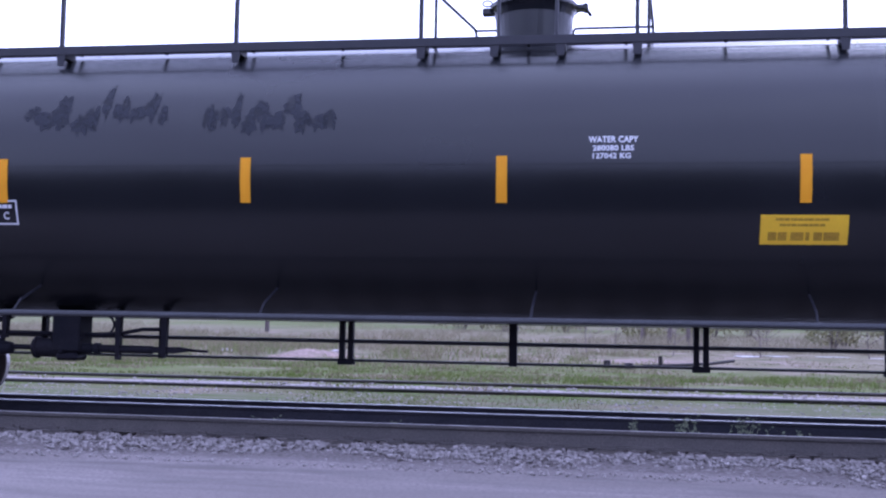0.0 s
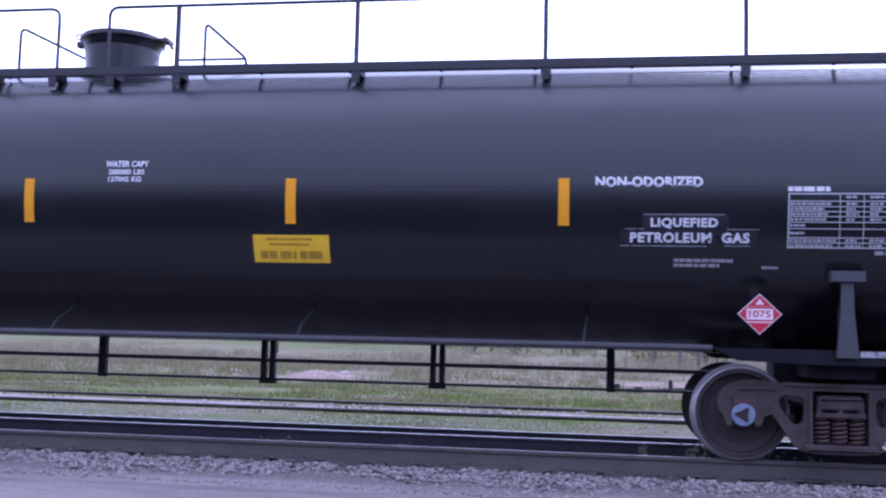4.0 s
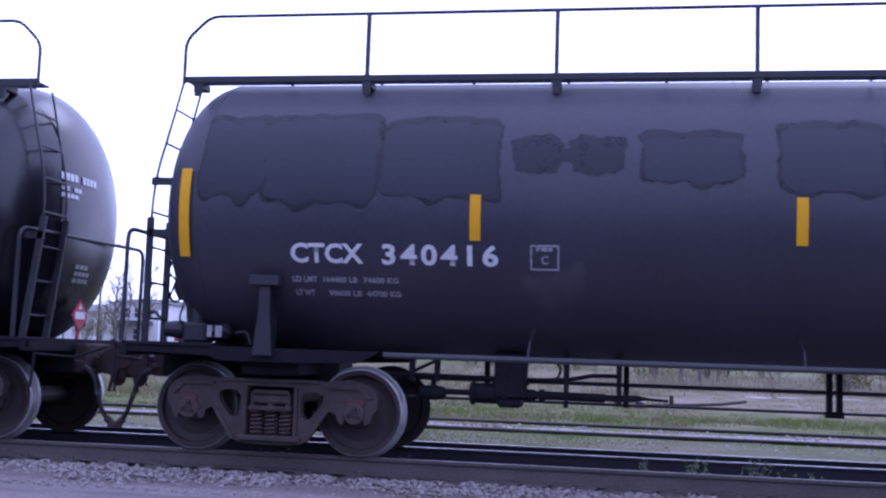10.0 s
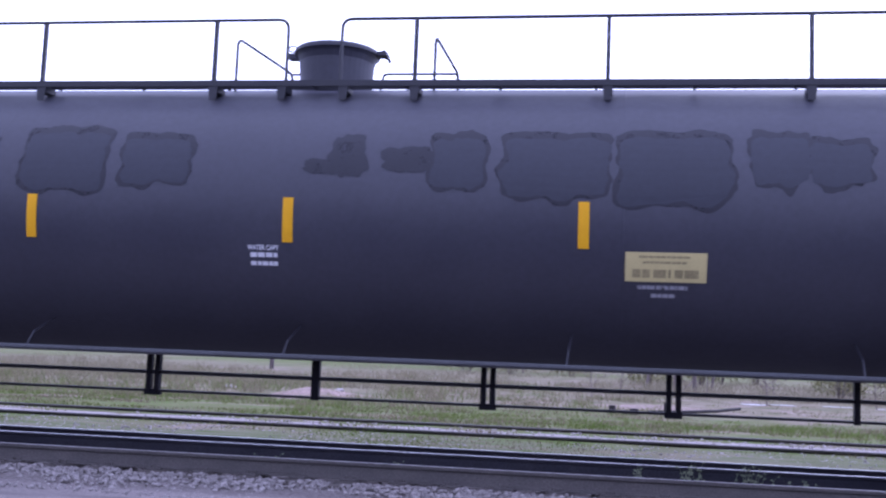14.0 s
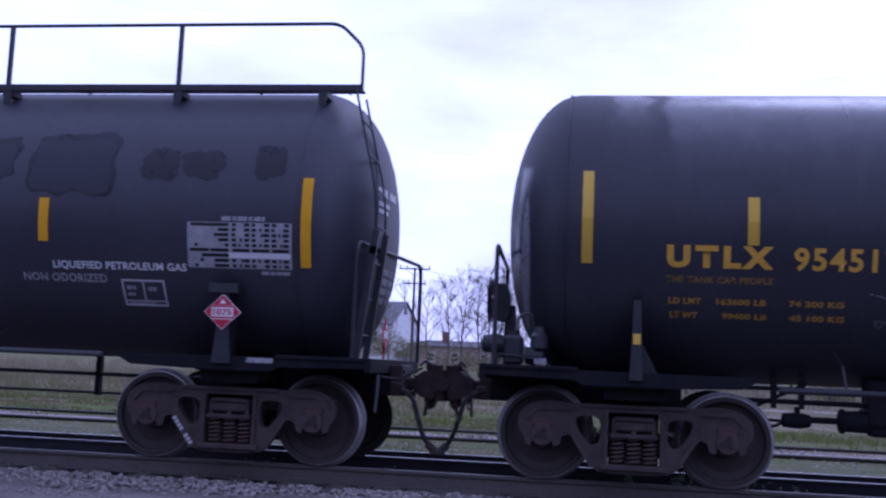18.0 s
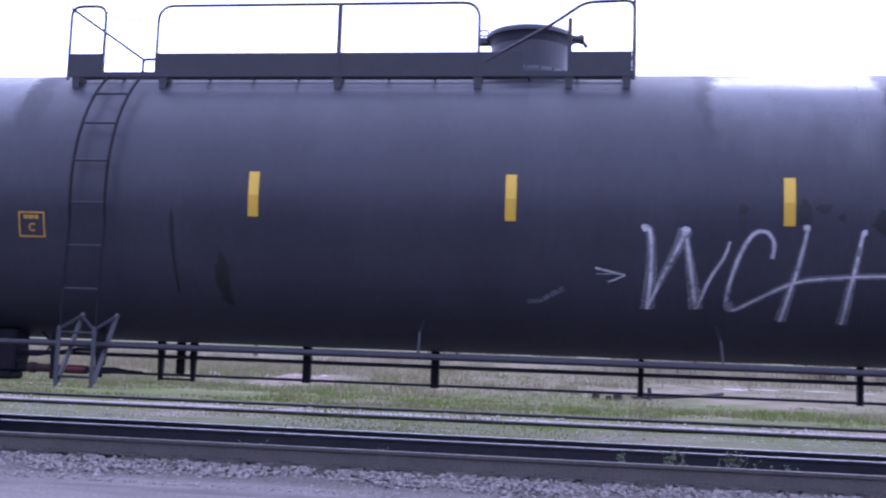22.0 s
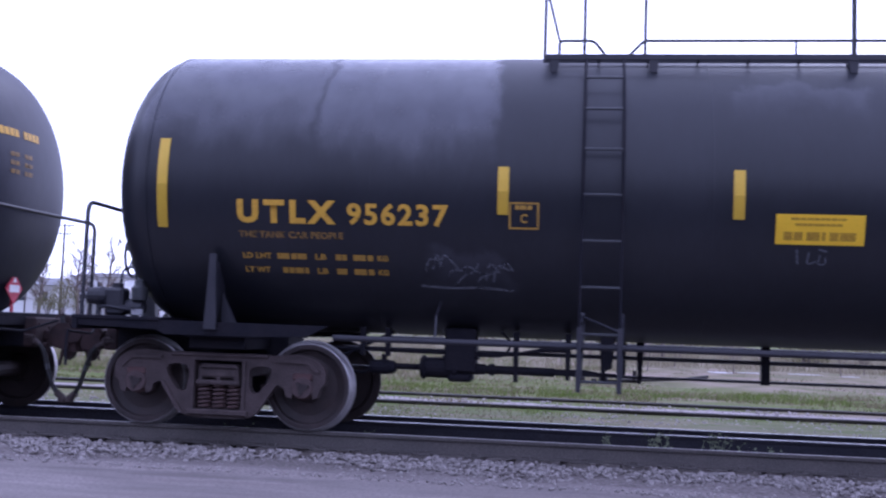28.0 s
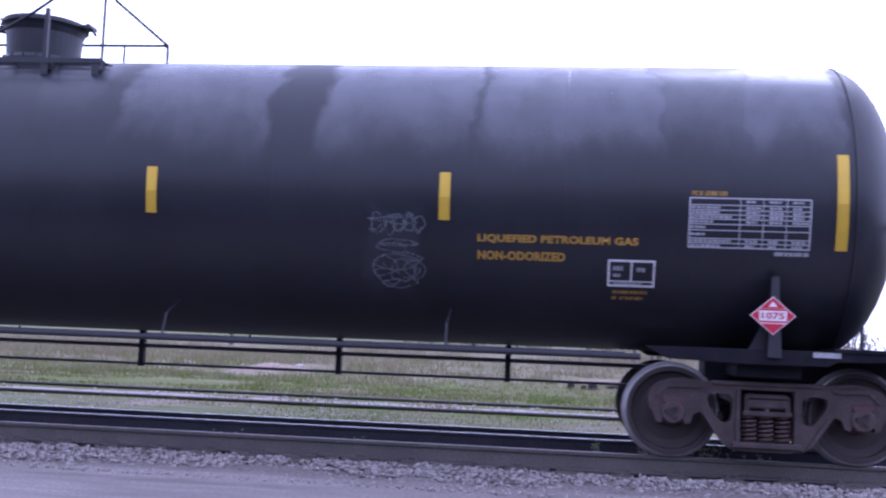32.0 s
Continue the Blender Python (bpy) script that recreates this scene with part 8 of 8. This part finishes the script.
build_house("narrow tan brick building with a chimney", -5.0 * K, -3.5 * K, 72 * K, 78 * K, up(4.9), BRICK, ROOF, "flat", [(-4.5 * K, -4.2 * K, up(3.4), up(4.0))], ((-3.8 * K, up(5.8), 1.3),), None, 0, BRICK)
build_house("low brown building behind bare trees", -14.5 * K, -5.4 * K, 78 * K, 84 * K, up(2.6), BRICK, ROOF, "side", [(x * K, (x + 0.5) * K, up(1.5), up(2.1)) for x in (-13, -11.2, -9.0, -7.0)], ((-22.7, 5.9, 0.9),), None, up(3.1))
wins = []
for row in ((3.55, 4.35), (2.45, 3.05), (1.2, 1.9)):
    for x in (-0.65, 1.55, 3.55):
        wins.append((x * K, (x + 1.1) * K, up(row[0]), up(row[1])))
build_house("pale three-storey block with wide windows", -1.5 * K, 5.0 * K, 70 * K, 78 * K, up(5.15), SIDING_GREY, ROOF_PALE, "flat", wins)
build_house("long low white shed with a flat roof", 5.6 * K, 15.5 * K, 72 * K, 80 * K, up(2.75), SIDING_WHITE, ROOF, "flat", [(12.0 * K, 12.8 * K, up(1.7), up(2.3))])
build_house("low dark-roofed building behind the shed", 8.8 * K, 11.6 * K, 86 * K, 92 * K, up(3.3), BRICK, ROOF, "side", [(9.6 * K, 10.0 * K, up(2.2), up(2.9))], (), None, up(3.7))

POLE = material("grey-brown utility pole wood", (0.11, 0.09, 0.085), 0.9, second=(0.07, 0.06, 0.055), scale=3, fine=20, stretch=(1, 1, 0.2))


def build_pole(x, y, top, arms, r=0.16):
    z0 = ground_z(x, y) - 0.2
    pole = tagged(new("utility_pole"), "wooden utility pole with crossarms", "utility pole", "utility poles")
    pole.matrix_basis = pose(x, y, z0)
    bm = bmesh.new()
    rod(bm, (0, 0, 0), (0.0, 0, top - z0), r, 10, r * 0.65)
    part("post", bm, POLE, pole)
    for dz, half in arms:
        bm = bmesh.new()
        box(bm, -half, half, -0.16, -0.05, top - z0 - dz - 0.06, top - z0 - dz + 0.06)
        rod(bm, (-half * 0.6, -0.1, top - z0 - dz), (0, -0.1, top - z0 - dz - 0.7), 0.025, 5)
        rod(bm, (half * 0.6, -0.1, top - z0 - dz), (0, -0.1, top - z0 - dz - 0.7), 0.025, 5)
        arm = part("crossarm", bm, POLE, pole)
        for q in (-0.95, -0.5, 0.5, 0.95):
            bm = bmesh.new()
            rod(bm, (q * half, -0.1, top - z0 - dz + 0.06), (q * half, -0.1, top - z0 - dz + 0.34), 0.055, 6)
            part("insulator", bm, GLASS, arm)


build_pole(-23.7, 72.5, 11.3, ((0.25, 1.25),))
build_pole(-18.2, 100, 10.4, ((0.1, 1.5), (1.5, 1.1)))
build_pole(12.2, 95, 5.9, (), 0.10)
build_pole(-61.8, 120, 12.5, ((0.3, 1.2), (1.3, 0.9)))
build_pole(-68.5, 124, 8.6, (), 0.10)
WIRE = material("dark overhead wire", (0.05, 0.05, 0.055), 0.6)
for a, b, sag in (((-23.7, 72.4, 11.4), (-70.0, 110, 11.2), 1.2), ((-23.7, 72.4, 11.4), (-18.2, 100, 10.4), 0.6), ((-18.2, 100, 10.4), (30, 150, 11), 2.0), ((-18.2, 100, 9.0), (-60, 120, 9.5), 1.6)):
    bm = bmesh.new()
    a, b = Vector(a), Vector(b)
    tube(bm, [a.lerp(b, i / 14) - Vector((0, 0, sag * 4 * (i / 14) * (1 - i / 14))) for i in range(15)], 0.018, 4)
    tagged(part("overhead_wire", bm, WIRE), "thin overhead wire between poles", "wire", "overhead wires")

CAR_PAINT = [material("white car paint", (0.75, 0.75, 0.77), 0.3, fine=8, fine_amount=0.03), material("dark red car paint", (0.25, 0.03, 0.035), 0.3, fine=8, fine_amount=0.03), material("silver car paint", (0.45, 0.46, 0.48), 0.3, 0.3, fine=8, fine_amount=0.03)]


def build_parked_car(x, y, paint, label, turn):
    car = tagged(new("parked_car"), label, "car", "parked cars by the houses")
    car.matrix_basis = pose(x, y, ground_z(x, y) + 0.02, 0, 0, turn)
    bm = bmesh.new()
    plate(bm, [(-2.1, 0.30), (2.1, 0.30), (2.15, 0.62), (2.0, 0.82), (1.1, 0.92), (-1.75, 0.95), (-2.15, 0.85)], [], -0.85, 0.85)
    body = part("body", bm, paint, car)
    bm = bmesh.new()
    plate(bm, [(-1.7, 0.94), (0.95, 0.91), (0.35, 1.38), (-1.15, 1.42)], [], -0.74, 0.74)
    part("cabin_glass", bm, GLASS, body)
    bm = bmesh.new()
    plate(bm, [(-1.12, 1.43), (0.33, 1.39), (0.30, 1.45), (-1.05, 1.48)], [], -0.72, 0.72)
    part("roof_panel", bm, paint, body)
    for q in (-1.3, 1.35):
        for s in (-1, 1):
            bm = bmesh.new()
            rod(bm, (q, s * 0.70, 0.32), (q, s * 0.87, 0.32), 0.32, 14)
            part("wheel", bm, RUBBER, car)


build_parked_car(-50.2, 128, CAR_PAINT[0], "white parked car in front of the houses", 8)
build_parked_car(-47.2, 127, CAR_PAINT[2], "silver parked car in front of the houses", 8)
build_parked_car(-53.5, 129, CAR_PAINT[1], "dark red parked car in front of the houses", 8)
build_parked_car(-44.6, 126.5, CAR_PAINT[0], "white parked car in front of the houses", -5)
SIGN_RED = material("red sign panel", (0.5, 0.04, 0.05), 0.5, fine=9)
bm = bmesh.new()
box(bm, -3.6, -2.5, 70 * K - 0.5, 70 * K - 0.35, up(3.0), up(3.45), 0.02)
rod(bm, (-3.05, 70 * K - 0.3, ground_z(0, 133) - 0.1), (-3.05, 70 * K - 0.3, up(3.1)), 0.07, 8)
tagged(part("street_sign", bm, SIGN_RED), "plain red sign panel on a post", "sign")


# ---------------------------------------------------------------- the woods behind the viewer, mirrored in the tanks
WOODS = material("dim woodland", (0.055, 0.057, 0.046), 0.95, second=(0.080, 0.075, 0.063), scale=0.35, amount=0.9, fine=2.5, spec=0.1)


def build_woods():
    verts, faces = [], []
    xs = np.linspace(-170, 170, 240)
    rows = 5
    for i, x in enumerate(xs):
        top = 7.4 + 1.6 * noise.noise(Vector((x * 0.07, 3, 0))) + 0.8 * noise.noise(Vector((x * 0.35, 5, 0)))
        back = 25 - 0.0009 * x * x
        for j in range(rows):
            t = j / (rows - 1)
            verts.append((float(x), -back - 4.0 * t * t + 0.9 * noise.noise(Vector((x * 0.6, t * 4, 1))), -0.4 + (top + 0.4) * t ** 0.8))
    for i in range(len(xs) - 1):
        for j in range(rows - 1):
            a = i * rows + j
            faces.append((a, a + 1, a + rows + 1, a + rows))
    tagged(raw("backdrop", verts, faces, WOODS), "dim line of woods across the road", "woods", kind="structure")


build_woods()



# ---------------------------------------------------------------- motion of the train
def motions():
    times = [i * 0.5 for i in range(65)]
    for car, x in cars:
        walk(car, [(t, pose(x - rolled(t), YC, 0)) for t in times])
    turns = [i * 0.2 for i in range(161)]
    for w, q in wheelsets:
        walk(w, [(t, pose(q, 0, WHEEL_R, 0, -math.degrees(rolled(t) / WHEEL_R), 0)) for t in turns])


motions()
